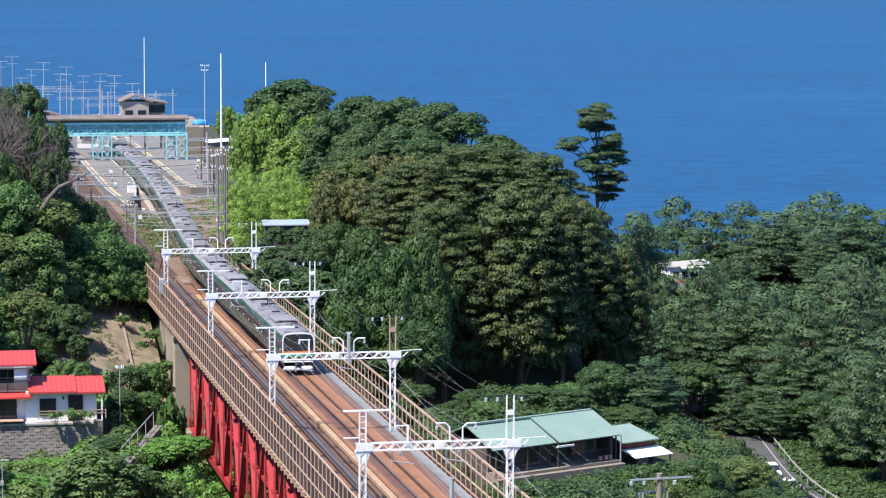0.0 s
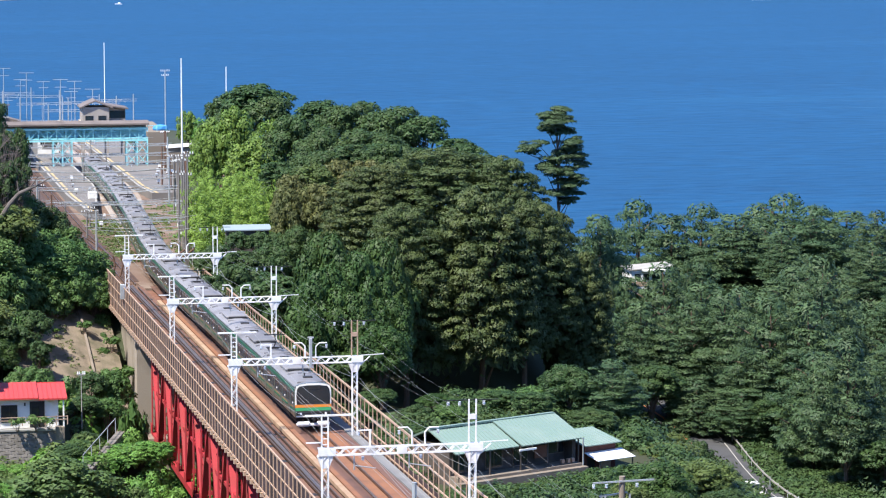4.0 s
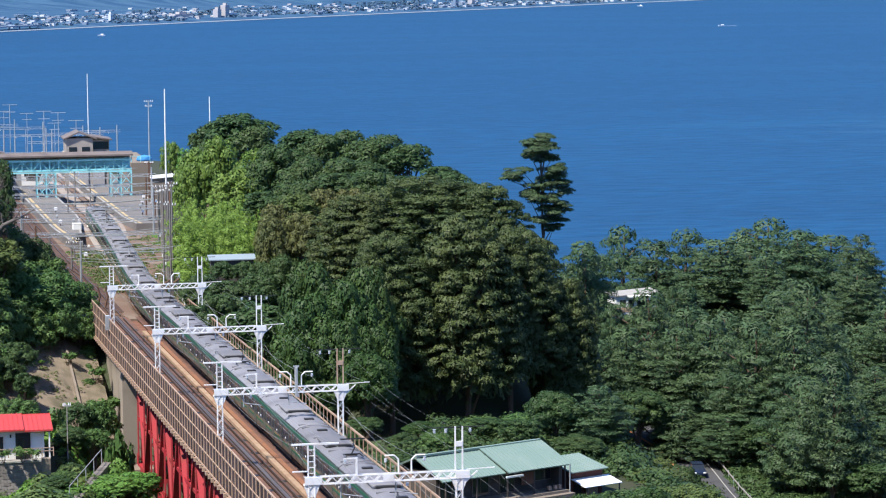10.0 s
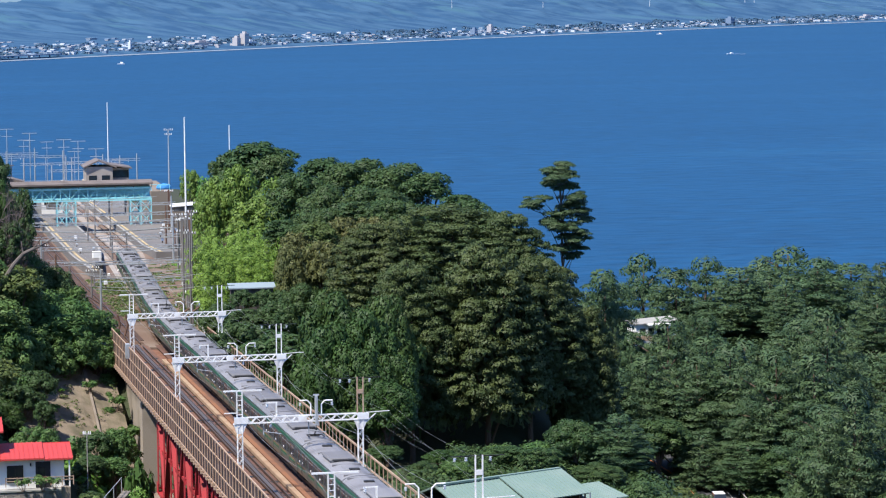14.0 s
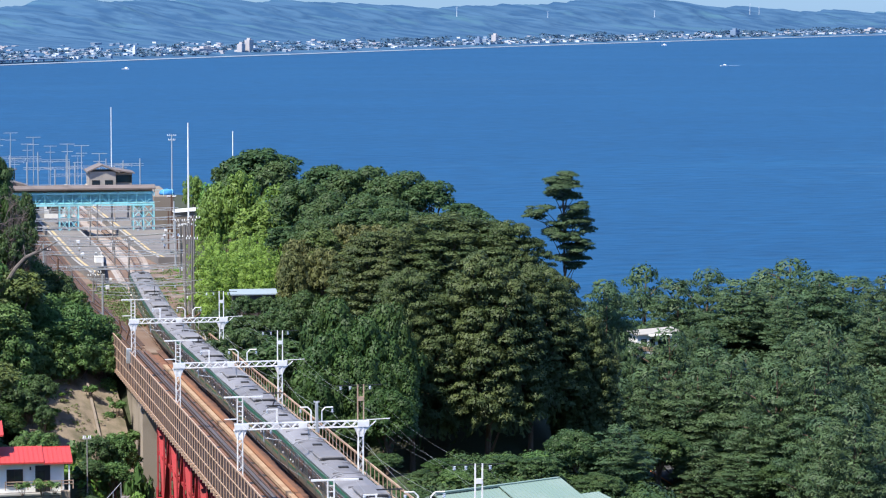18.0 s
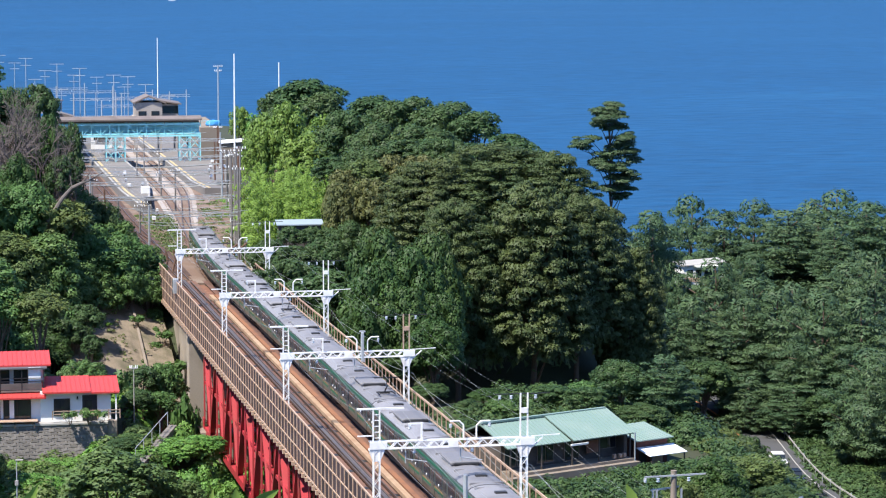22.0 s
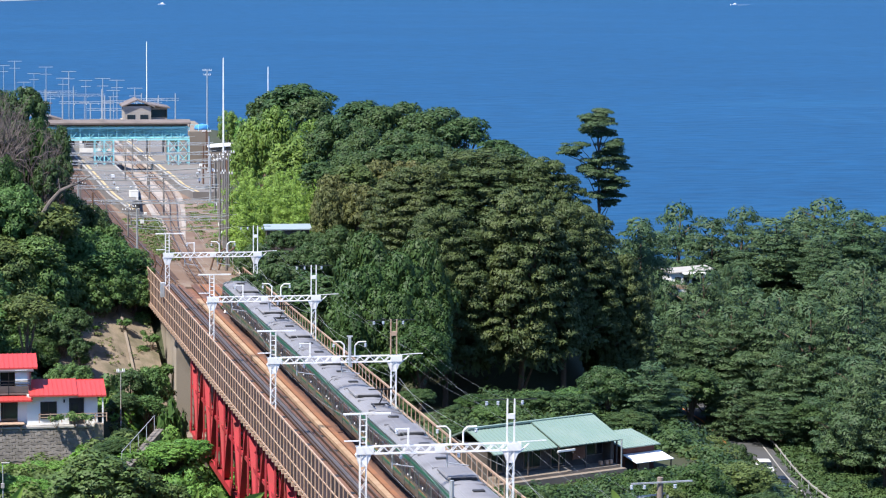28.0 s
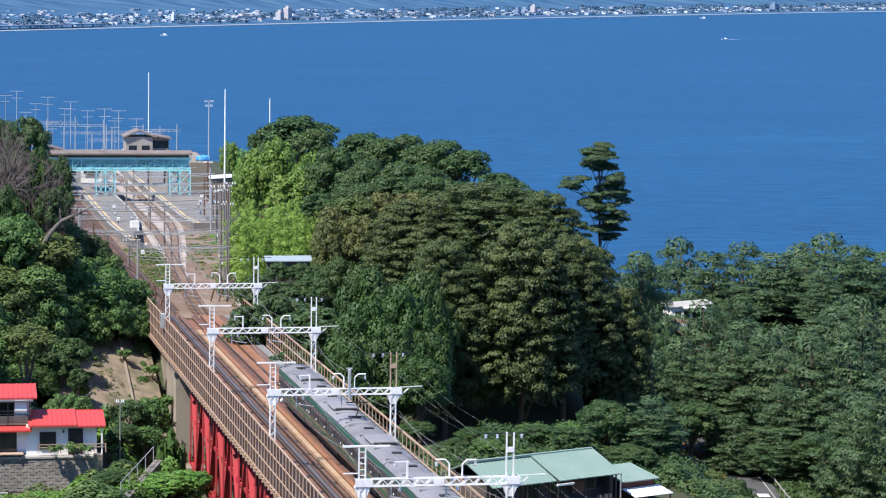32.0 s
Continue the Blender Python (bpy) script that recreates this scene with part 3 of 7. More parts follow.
# ---- overhead line portals ----
def lattice_leg(name, x, z0, z1, w, parent, n=14):
    bm = BM()
    for dx in (-w / 2, w / 2):
        for dy in (-w / 2, w / 2):
            bar(bm, (x + dx, dy, z0), (x + dx, dy, z1), 0.06, 0.06)
    st = (z1 - z0) / n
    for i in range(n):
        a, b = (-w / 2, w / 2) if i % 2 else (w / 2, -w / 2)
        for s in (-w / 2, w / 2):
            bar(bm, (x + a, s, z0 + i * st), (x + b, s, z0 + (i + 1) * st), 0.055, 0.03)
            bar(bm, (x + s, a, z0 + i * st), (x + s, b, z0 + (i + 1) * st), 0.03, 0.055)
    return part(name, bm, M_WHITE, parent)


def insulator(bm, p):
    for k in range(3):
        rod(bm, (p[0], p[1], p[2] - 0.1 * k), (p[0], p[1], p[2] - 0.1 * k - 0.07), 0.12, 0.07)


def portal(y):
    o = P(0, y)
    t = thing("overhead_line_portal", "white lattice steel portal over both tracks", "line portal", o, group="overhead line portals")
    lattice_leg("leg", 0, -1.2, 6.2, 0.42, t)
    lattice_leg("leg", 10.2, -1.2, 6.2, 0.42, t)
    for s, x in ((1, 0), (-1, 10.2)):
        bm = BM()
        prism(bm, [(x - 0.24, 5.2), (x + 0.24, 5.2), (x + 0.55, 6.0), (x - 0.55, 6.0)], -0.2, 0.2)
        part("gusset", bm, M_WHITE, t)
    bm = BM()
    for dz in (6.05, 6.55):
        for dy in (-0.2, 0.2):
            bar(bm, (-0.5, dy, dz), (10.9, dy, dz), 0.065, 0.065)
    n = 26
    for i in range(n):
        x0 = -0.3 + i * 11.0 / n
        a, b = (6.08, 6.52) if i % 2 else (6.52, 6.08)
        for dy in (-0.2, 0.2):
            bar(bm, (x0, dy, a), (x0 + 11.0 / n, dy, b), 0.05, 0.06)
    part("beam", bm, M_WHITE, t)
    for x0, x1 in ((-0.5, 0.7), (4.9, 5.6), (9.9, 10.9)):
        bm = BM()
        box(bm, ((x0 + x1) / 2, -0.26, 6.3), (x1 - x0, 0.02, 0.5))
        part("splice_plate", bm, M_WHITE, t)
    bm = BM()
    bar(bm, (10.7, 0, 6.6), (12.7, 0, 6.68), 0.06, 0.06)
    bar(bm, (10.5, 0, 5.6), (11.5, 0, 6.5), 0.09, 0.09)
    part("outrigger", bm, M_WHITE, t)
    # post with a cross-arm over the inland leg
    bm = BM()
    for dx in (-0.22, 0.22):
        bar(bm, (dx, 0, 6.55), (dx, 0, 8.75), 0.1, 0.1)
    for k in range(5):
        bar(bm, (-0.22, 0, 6.8 + k * 0.4), (0.22, 0, 6.8 + k * 0.4), 0.05, 0.05)
    bar(bm, (-1.35, 0, 8.8), (1.9, 0, 8.8), 0.12, 0.12)
    bar(bm, (-1.3, 0, 6.95), (-0.2, 0, 6.95), 0.08, 0.08)
    part("arm_post", bm, M_WHITE, t)
    # twin post with three insulators over the seaward leg
    bm = BM()
    for dx in (-0.25, 0.25):
        bar(bm, (10.2 + dx, 0, 6.55), (10.2 + dx, 0, 9.6), 0.1, 0.1)
    box(bm, (10.2, 0, 8.4), (0.5, 0.15, 0.35))
    part("twin_post", bm, M_RUSTL if abs(y - 47) < 1 else M_WHITE, t)
    bm = BM()
    bar(bm, (8.2, 0, 9.55), (12.0, 0, 9.55), 0.06, 0.06)
    part("cross_arm", bm, M_BLACK, t)
    for x in (8.5, 9.3, 11.0):
        bm = BM()
        insulator(bm, (x, 0, 9.45))
        part("insulator", bm, M_PORC, t)
    if y == 47:
        bm = BM()
        box(bm, (6.45, -0.1, 6.95), (0.24, 0.3, 2.5), bevel=0.03)
        box(bm, (6.45, -0.1, 8.25), (0.5, 0.16, 0.12))
        part("switch_post", bm, M_GALV, t, "stout grey-blue post on the beam")
    # hooked posts that hold the feeders
    for x, h, s in ((6.0, 1.25, -1), (6.9, 1.2, 1)):
        bm = BM()
        rod(bm, (x, 0, 6.55), (x, 0, 6.55 + h - 0.3), 0.06)
        rod(bm, (x, 0, 6.55 + h - 0.3), (x + s * 0.3, 0, 6.55 + h), 0.055)
        rod(bm, (x + s * 0.3, 0, 6.55 + h), (x + s * 0.95, 0, 6.55 + h), 0.055)
        part("hook_post", bm, M_WHITE, t)
    bm = BM()
    bar(bm, (3.1, 0, 6.55), (3.1, 0, 7.75), 0.12, 0.12)
    bar(bm, (2.2, 0, 7.7), (3.2, 0, 7.7), 0.08, 0.08)
    part("hook_post", bm, M_WHITE, t)
    for x, z in ((2.3, 7.6), (7.8, 7.6), (5.1, 7.6), (2.6, 5.9), (6.6, 5.9)):
        bm = BM()
        insulator(bm, (x, 0, z))
        part("insulator", bm, M_PORC, t)
    # steady arms over the tracks
    for x in (XL, XR):
        bm = BM()
        rod(bm, (x - 1.3, 0, 6.0), (x - 1.3, 0, 5.0), 0.05)
        rod(bm, (x - 1.3, 0, 5.3), (x + 0.2, 0, 5.05), 0.04)
        part("steady_arm", bm, M_GALV, t)
    return t


PORTALS = (-47, 0, 47, 94, 141)
for y in PORTALS:
    portal(y)

# a box of line gear on the far portal's inland leg, and orange marker bands low on the legs
bm = BM()
box(bm, (-0.75, 141, 2.1 + GRADE * 141), (0.5, 0.7, 1.7), bevel=0.04)
tagged(part("switch_box", bm, M_GALV), "grey switch box on the portal leg", "switch box")


# ---- overhead wires ----
def line_of(name, fx, h, sag, y0=-94.0, y1=171.0, r=0.014, label=""):
    pts = []
    span = 47.0
    y = y0
    while y <= y1 + 0.1:
        k = (y - PORTALS[0]) / span
        k -= math.floor(k)
        pts.append(P(fx(y), y, h - sag * 4 * k * (1 - k)))
        y += 4.7
    w = wire(name, pts, r, M_WIRE)
    return tagged(w, label, "wire", group="overhead wires")


for fx in (main_x, inland_x):
    line_of("contact_wire", fx, 5.0, 0.05, label="thin contact wire over the track", y1=330)
    line_of("messenger_wire", fx, 5.9, 0.75, label="sagging messenger wire over the track", y1=330)
for x, h, s, r in ((-1.25, 8.7, 0.9, 0.012), (1.7, 8.7, 0.9, 0.012), (8.5, 9.1, 0.9, 0.004), (9.3, 9.1, 0.9, 0.004), (11.0, 9.1, 0.9, 0.004), (2.3, 7.3, 0.8, 0.012), (7.8, 7.3, 0.8, 0.012), (12.6, 6.6, 0.7, 0.006), (10.7, 4.6, 1.2, 0.014)):
    line_of("feeder_wire", lambda y, x=x: x, h, s, label="thin feeder wire strung from portal to portal", y1=192, r=r)

# ---- the train ----
def hull(bm, pts, y0, y1):
    prism(bm, pts, y0, y1)


SIDE = [(-1.38, 0.92), (1.38, 0.92), (1.475, 1.25), (1.475, 2.95), (1.38, 3.32), (-1.38, 3.32), (-1.475, 2.95), (-1.475, 1.25)]
TOP = [(-1.39, 3.3), (1.39, 3.3), (1.15, 3.48), (0.75, 3.60), (0.3, 3.66), (-0.3, 3.66), (-0.75, 3.60), (-1.15, 3.48)]


KX, KY, KZ = 1.07, 1.02, 1.08   # the cars stand a little large against the line


def train_car(end=0, panto=False, label=""):
    """A 20 m suburban car; end: +1 or -1 for a cab at that end of y."""
    c = thing("train_car", label or "stainless steel commuter train car with grey roof and coloured stripes", "train car", group="cars of the train")
    bm = BM()
    hull(bm, SIDE, -9.75, 9.75)
    part("body", bm, M_TRAIN, c)
    bm = BM()
    hull(bm, TOP, -9.72, 9.72)
    part("roof", bm, M_ROOF, c)
    for s in (-1, 1):
        x = s * 1.483
        bm = BM()
        box(bm, (x, 0, 3.1), (0.02, 19.4, 0.16))
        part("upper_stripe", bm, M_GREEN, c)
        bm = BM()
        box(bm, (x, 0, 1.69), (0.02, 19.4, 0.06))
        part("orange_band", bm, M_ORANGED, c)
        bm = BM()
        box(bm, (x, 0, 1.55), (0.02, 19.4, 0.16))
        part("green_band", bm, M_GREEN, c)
        first = None
        for k, y in enumerate((-7.0, -2.35, 2.35, 7.0)):
            m = Matrix.Translation((x, y, 1.95))
            if first is None:
                bm = BM()
                box(bm, (0, 0, 0), (0.03, 1.3, 1.85), bevel=0.01)
                first = part("door", bm, M_TRAIN, c)
                first.matrix_basis = m
                bm = BM()
                for dy in (-0.32, 0.32):
                    box(bm, (0, dy, 0.42), (0.04, 0.46, 0.85))
                pane = part("door_glass", bm, M_GLASS, c)
                pane.matrix_basis = m
            else:
                alike(first, m)
                alike(pane, m)
        bm = BM()
        box(bm, (0, 0, 0), (0.03, 2.5, 0.95))
        w = part("window", bm, M_GLASS, c)
        w.matrix_basis = Matrix.Translation((x, -4.68, 2.38))
        for y in (0, 4.68):
            alike(w, Matrix.Translation((x, y, 2.38)))
        for ye in (-8.75, 8.75):
            bm = BM()
            box(bm, (x, ye, 2.38), (0.03, 1.2, 0.9))
            part("end_window", bm, M_GLASS, c)
    bm = BM()
    box(bm, (0, 0, 3.74), (2.1, 3.9, 0.30), bevel=0.1)
    part("air_conditioner", bm, M_ROOF, c)
    for y in (-2.05, 2.05):
        bm = BM()
        box(bm, (0, y, 3.72), (1.7, 0.3, 0.2), bevel=0.05)
        part("grille", bm, M_BLACK, c)
    # small white discs stand in for glints reflected along the car side
    for s in (-1, 1):
        for y in (-9.2, -4.68, 0.0, 4.68, 9.2):
            bm = BM()
            rod(bm, (s * 1.47, y, 2.02), (s * 1.53, y, 2.02), 0.09, n=8)
            part("marker_lamp", bm, M_PORC, c)
    for y in (-6.6, 6.6):
        bm = BM()
        box(bm, (0.1, y, 3.70), (0.75, 0.5, 0.14), bevel=0.03)
        part("roof_vent", bm, M_BLACK, c)
    for y in (-9.0, -3.6, 3.4, 9.0):
        bm = BM()
        box(bm, (0, y, 3.56), (2.2, 0.12, 0.22), bevel=0.02)
        part("roof_seam", bm, M_ROOF, c)
    bm = BM()
    box(bm, (-0.75, 1.0, 3.72), (0.3, 1.4, 0.2), bevel=0.05)
    part("cable_box", bm, M_ROOF, c)
    bm = BM()
    box(bm, (0, 0, 0.66), (2.4, 11.0, 0.5), bevel=0.05)
    part("underframe", bm, M_BLACK, c)
    for y in (-6.9, 6.9):
        bm = BM()
        box(bm, (0, y, 0.6), (2.2, 2.9, 0.4), bevel=0.05)
        part("bogie_frame", bm, M_BLACK, c)
        for dy in (-1.05, 1.05):
            bm = BM()
            for s in (-1, 1):
                rod(bm, (s * 0.5, y + dy, 0.43), (s * 0.63, y + dy, 0.43), 0.43, n=14)
            rod(bm, (-0.5, y + dy, 0.43), (0.5, y + dy, 0.43), 0.08)
            part("wheelset", bm, M_RAIL, c)
    bm = BM()
    for y in (-9.85, 9.85):
        box(bm, (0, y, 2.1), (2.3, 0.22, 2.1))
    part("gangway", bm, M_BLACK, c)
    if panto:
        for y in (-7.9,):
            bm = BM()
            bar(bm, (-0.6, y - 0.7, 3.85), (-0.6, y + 0.7, 3.85), 0.08)
            bar(bm, (0.6, y - 0.7, 3.85), (0.6, y + 0.7, 3.85), 0.08)
            bar(bm, (-0.6, y + 0.6, 3.85), (0.6, y + 0.6, 3.85), 0.08)
            rod(bm, (0, y + 0.6, 3.9), (0, y - 0.7, 4.5), 0.05)
            rod(bm, (0, y - 0.7, 4.5), (0, y + 0.3, 4.98), 0.04)
            bar(bm, (-0.9, y + 0.3, 5.0), (0.9, y + 0.3, 5.0), 0.06, 0.06)
            bar(bm, (-0.9, y + 0.05, 5.0), (0.9, y + 0.05, 5.0), 0.06, 0.06)
            part("pantograph", bm, M_BLACK, c)
    if end:
        e = end * 9.75
        face = [(-1.30, 1.02), (1.30, 1.02), (1.44, 1.2), (1.475, 1.9), (1.46, 3.1), (1.36, 3.45), (1.05, 3.6), (0.5, 3.68), (-0.5, 3.68), (-1.05, 3.6), (-1.36, 3.45), (-1.46, 3.1), (-1.475, 1.9), (-1.44, 1.2)]
        bm = BM()
        prism(bm, face, min(e, e + end * 0.35), max(e, e + end * 0.35))
        part("cab_front", bm, M_TRAIN, c)
        f = e + end * 0.36
        bm = BM()
        prism(bm, [(a * 0.99, 0.03 + b * 0.985) for a, b in face if b > 1.5] , min(f, f + end * 0.03), max(f, f + end * 0.03))
        part("window_surround", bm, M_PLASTER, c, "pale rim round the windscreen")
        bm = BM()
        prism(bm, [(-1.33, 2.0), (1.33, 2.0), (1.36, 2.7), (1.3, 3.2), (1.12, 3.42), (0.5, 3.5), (-0.5, 3.5), (-1.12, 3.42), (-1.3, 3.2), (-1.36, 2.7)], min(f, f + end * 0.06), max(f, f + end * 0.06))
        part("windscreen", bm, M_GLASS, c)
        bm = BM()
        box(bm, (-0.35, f + end * 0.07, 2.75), (0.03, 0.03, 1.1))
        box(bm, (0.45, f + end * 0.07, 2.3), (0.9, 0.03, 0.04))
        part("wiper", bm, M_BLACK, c)
        bm = BM()
        box(bm, (0.1, f + end * 0.055, 3.3), (0.9, 0.05, 0.22))
        part("destination_display", bm, M_BLACK, c)
        bm = BM()
        box(bm, (0, f + end * 0.02, 1.86), (2.9, 0.05, 0.24), bevel=0.01)
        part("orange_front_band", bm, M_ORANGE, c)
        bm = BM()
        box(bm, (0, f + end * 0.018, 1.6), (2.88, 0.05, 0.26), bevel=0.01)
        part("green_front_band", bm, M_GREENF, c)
        bm = BM()
        box(bm, (0, f + end * 0.016, 1.26), (2.7, 0.05, 0.2), bevel=0.01)
        part("light_panel", bm, M_BLACK, c, "dark panel with the lamps")
        bm = BM()
        box(bm, (0, f + end * 0.03, 1.03), (2.7, 0.12, 0.1), bevel=0.03)
        part("bumper_sill", bm, M_PLASTER, c, "white sill under the cab")
        bm = BM()
        for sx in (-0.78, 0.78):
            box(bm, (sx, e + end * 0.3, 0.42), (1.12, 0.35, 0.42), bevel=0.14)
        box(bm, (0, e + end * 0.25, 0.36), (1.2, 0.25, 0.22), bevel=0.05)
        part("skirt", bm, M_PLASTER, c, "white painted steel skirt under the cab")
        bm = BM()
        rod(bm, (0, e + end * 0.2, 0.82), (0, e + end * 0.75, 0.82), 0.14)
        part("coupler", bm, M_BLACK, c)
        bm = BM()
        rod(bm, (0, e - end * 4.2, 3.6), (0, e - end * 4.2, 3.95), 0.04)
        bar(bm, (-0.55, e - end * 4.2, 3.9), (0.55, e - end * 4.2, 3.9), 0.06, 0.06)
        part("roof_aerial", bm, M_BLACK, c)
        for sx in (-1, 1):
            bm = BM()
            rod(bm, (sx * 1.0, f, 1.25), (sx * 1.0, f + end * 0.07, 1.25), 0.1)
            part("headlight", bm, M_PORC, c)
    c.scale = (KX, KY, KZ)
    return c


NCARS = 15
plain = train_car()
powered = train_car(panto=True)
lead = train_car(end=-1, label="leading stainless steel train car with dark windscreen and stripes")
tail = train_car(end=1, label="rear stainless steel train car with grey roof and cab")
CARS = [lead]
for i in range(1, NCARS - 1):
    src = powered if i % 3 == 1 else plain
    CARS.append(src if src not in CARS else copy_thing(src, Matrix.Identity(4)))
CARS.append(tail)

# where the leading end of the train stands, second by second
FRONT = ((0, 82.1), (2, 65.6), (3.5, 53.8), (6, 33.9), (8, 17.5), (12, -14.7), (14.5, -35.2), (17, -57.0), (20, -84.5), (23, -114.0), (26, -146.0), (29, -179.5), (31, -204.0), (32, -217.0))


def front_at(t):
    return float(np.interp(t, [r[0] for r in FRONT], [r[1] for r in FRONT]))


def car_pose(s):
    """A car whose middle stands at s: both ends on the track."""
    a, b = P(main_x(s - 6.9), s - 6.9), P(main_x(s + 6.9), s + 6.9)
    d = b - a
    m = (a + b) / 2
    return pose(m.x, m.y, m.z, math.degrees(math.atan2(d.z, math.hypot(d.x, d.y))), 0, math.degrees(-math.atan2(d.x, d.y)))

# ---- trees and shrubs ----
def leaf_cloud(name, clumps, per_area, size, material, seed, up_bias=0.45, aspect=0.75, parent=None, part_name="crown", soft=0.62):
    """A crown of many small leaves: each clump (centre, radii, leaf scale) is covered with leaf sprays, denser on its upper side,
    and each spray leans towards the outside of its clump."""
    rng = np.random.default_rng(seed)
    V, S = [], []
    for c, r, *k in clumps:
        k = k[0] if k else 1.0
        n = max(12, int(per_area / k ** 1.6 * (r[0] * r[1] + r[0] * r[2] + r[1] * r[2]) / 3))
        d = rng.normal(size=(n, 3))
        d[:, 2] = np.where(d[:, 2] < -0.3, -d[:, 2] * 0.6, d[:, 2])
        d /= np.linalg.norm(d, axis=1)[:, None]
        rad = rng.uniform(0.74, 1.06, n)[:, None]
        p = np.array(c) + d * np.array(r) * rad
        out = d / np.array(r)
        out /= np.linalg.norm(out, axis=1)[:, None]
        nrm = d * (1 - up_bias) + np.array((0, 0, up_bias)) + rng.normal(scale=0.24, size=(n, 3))
        nrm /= np.linalg.norm(nrm, axis=1)[:, None]
        t = np.cross(nrm, rng.normal(size=(n, 3)))
        t /= np.linalg.norm(t, axis=1)[:, None]
        b = np.cross(nrm, t)
        s = size * k * rng.uniform(0.6, 1.35, n)[:, None]
        t, b = t * s, b * s * aspect
        V.append(np.stack([p - t * 0.9 - b, p + t * 1.25, p - t * 0.5 + b * 1.15], axis=1))
        lean = out * soft + nrm * (1 - soft)
        lean /= np.linalg.norm(lean, axis=1)[:, None]
        S.append(np.repeat(lean, 3, axis=0))
    V = np.concatenate(V).reshape(-1, 3)
    nq = len(V) // 3
    me = bpy.data.meshes.new(name)
    me.vertices.add(len(V))
    me.vertices.foreach_set("co", V.ravel())
    me.loops.add(nq * 3)
    me.loops.foreach_set("vertex_index", np.arange(nq * 3, dtype=np.int32))
    me.polygons.add(nq)
    me.polygons.foreach_set("loop_start", np.arange(nq, dtype=np.int32) * 3)
    me.update(calc_edges=True)
    me.shade_smooth()
    me.normals_split_custom_set_from_vertices(np.concatenate(S).astype(np.float32))
    me.materials.append(material)
    ob = new(part_name, me)
    ob.parent = parent
    return ob


def trunk(height, r, limbs, parent, seed, lean=0.0, material=None):
    rng = random.Random(seed)
    bm = BM()
    p = Vector((0, 0, -0.6))
    n = 6
    pts = [p]
    for i in range(n):
        p = p + Vector((rng.uniform(-0.2, 0.2) + lean, rng.uniform(-0.2, 0.2), (height + 0.6) / n))
        pts.append(p)
    for i in range(n):
        rod(bm, pts[i], pts[i + 1] + Vector((0, 0, 0.05)), r * (1 - i / n * 0.75), r * (1 - (i + 1) / n * 0.75), n=7)
    for tip, frac in limbs:
        k = min(n - 1, int(frac * n))
        a = pts[k]
        mid = a.lerp(Vector(tip), 0.55) + Vector((0, 0, 0.3))
        rod(bm, a, mid, r * 0.35, r * 0.22, n=5)
        rod(bm, mid, Vector(tip), r * 0.22, r * 0.08, n=5)
    return part("trunk", bm, material or M_BARK, parent)


def round_tree(label, R, H, material, seed, clumps=38, leaf=0.27, dens=78, squash=0.75):
    """A broadleaf tree: a dome of uneven clumps."""
    rng = random.Random(seed)
    t = thing("tree", label, "tree")
    cl, limbs = [], []
    for i in range(clumps):
        a = i * 2.399963 + rng.uniform(-0.3, 0.3)
        k = (i + 0.5) / clumps
        el = math.asin(1 - 1.6 * k)
        rr = R * rng.uniform(0.62, 0.92)
        c = Vector((math.cos(a) * math.cos(el) * rr, math.sin(a) * math.cos(el) * rr, H - R * squash + math.sin(el) * rr * squash))
        q = R * rng.uniform(0.17, 0.33)
        cl.append((c, (q * 1.1, q * 1.1, q * 0.75)))
        if i % 4 == 0:
            limbs.append((c * 0.85 + Vector((0, 0, 0.1 * H)), rng.uniform(0.4, 0.8)))
    cl.append((Vector((0, 0, H - R * squash)), (R * 0.66, R * 0.66, R * squash * 0.66), 2.2))
    leaf_cloud("crown", cl, dens, leaf, material, seed, parent=t)
    trunk(H * 0.75, 0.05 * R + 0.12, limbs, t, seed)
    return t


def layer_tree(label, R, H, material, seed, leaf=0.17, dens=190, pads=330):
    """A spreading tree whose foliage lies in many small flat sprays over an uneven dome."""
    rng = random.Random(seed)
    t = thing("tree", label, "tree")
    cl, limbs = [], []
    base, rise = H * 0.34, H * 0.64
    for i in range(pads):
        k = (i + 0.5) / pads
        a = i * 2.399963 + rng.uniform(-0.3, 0.3)
        el = math.asin(1 - 1.06 * k)
        lump = 1 + 0.13 * noise.noise(Vector((math.cos(a) * 2.1, math.sin(a) * 2.1, el * 2.0 + seed)))
        rr = R * rng.uniform(0.86, 1.0) * lump
        c = Vector((math.cos(a) * math.cos(el) * rr, math.sin(a) * math.cos(el) * rr, base + math.sin(el) * rise * lump * rng.uniform(0.94, 1.03)))
        q = rng.uniform(0.75, 1.5) * (0.75 + R * 0.04)
        cl.append((c, (q * 1.15, q * rng.uniform(0.8, 1.2), q * rng.uniform(0.2, 0.36))))
        if i % 22 == 0:
            limbs.append((c, rng.uniform(0.3, 0.8)))
    for k in range(5):
        f = k / 4
        w = R * 0.66 * math.sqrt(1 - 0.75 * f * f)
        cl.append((Vector((0, 0, base + rise * (f * 0.85 - 0.1))), (w * 1.12, w * 1.12, rise * 0.22), 2.6))
    leaf_cloud("crown", cl, dens, leaf, material, seed, up_bias=0.68, aspect=0.6, parent=t)
    trunk(H * 0.8, 0.04 * R + 0.2, limbs, t, seed)
    return t


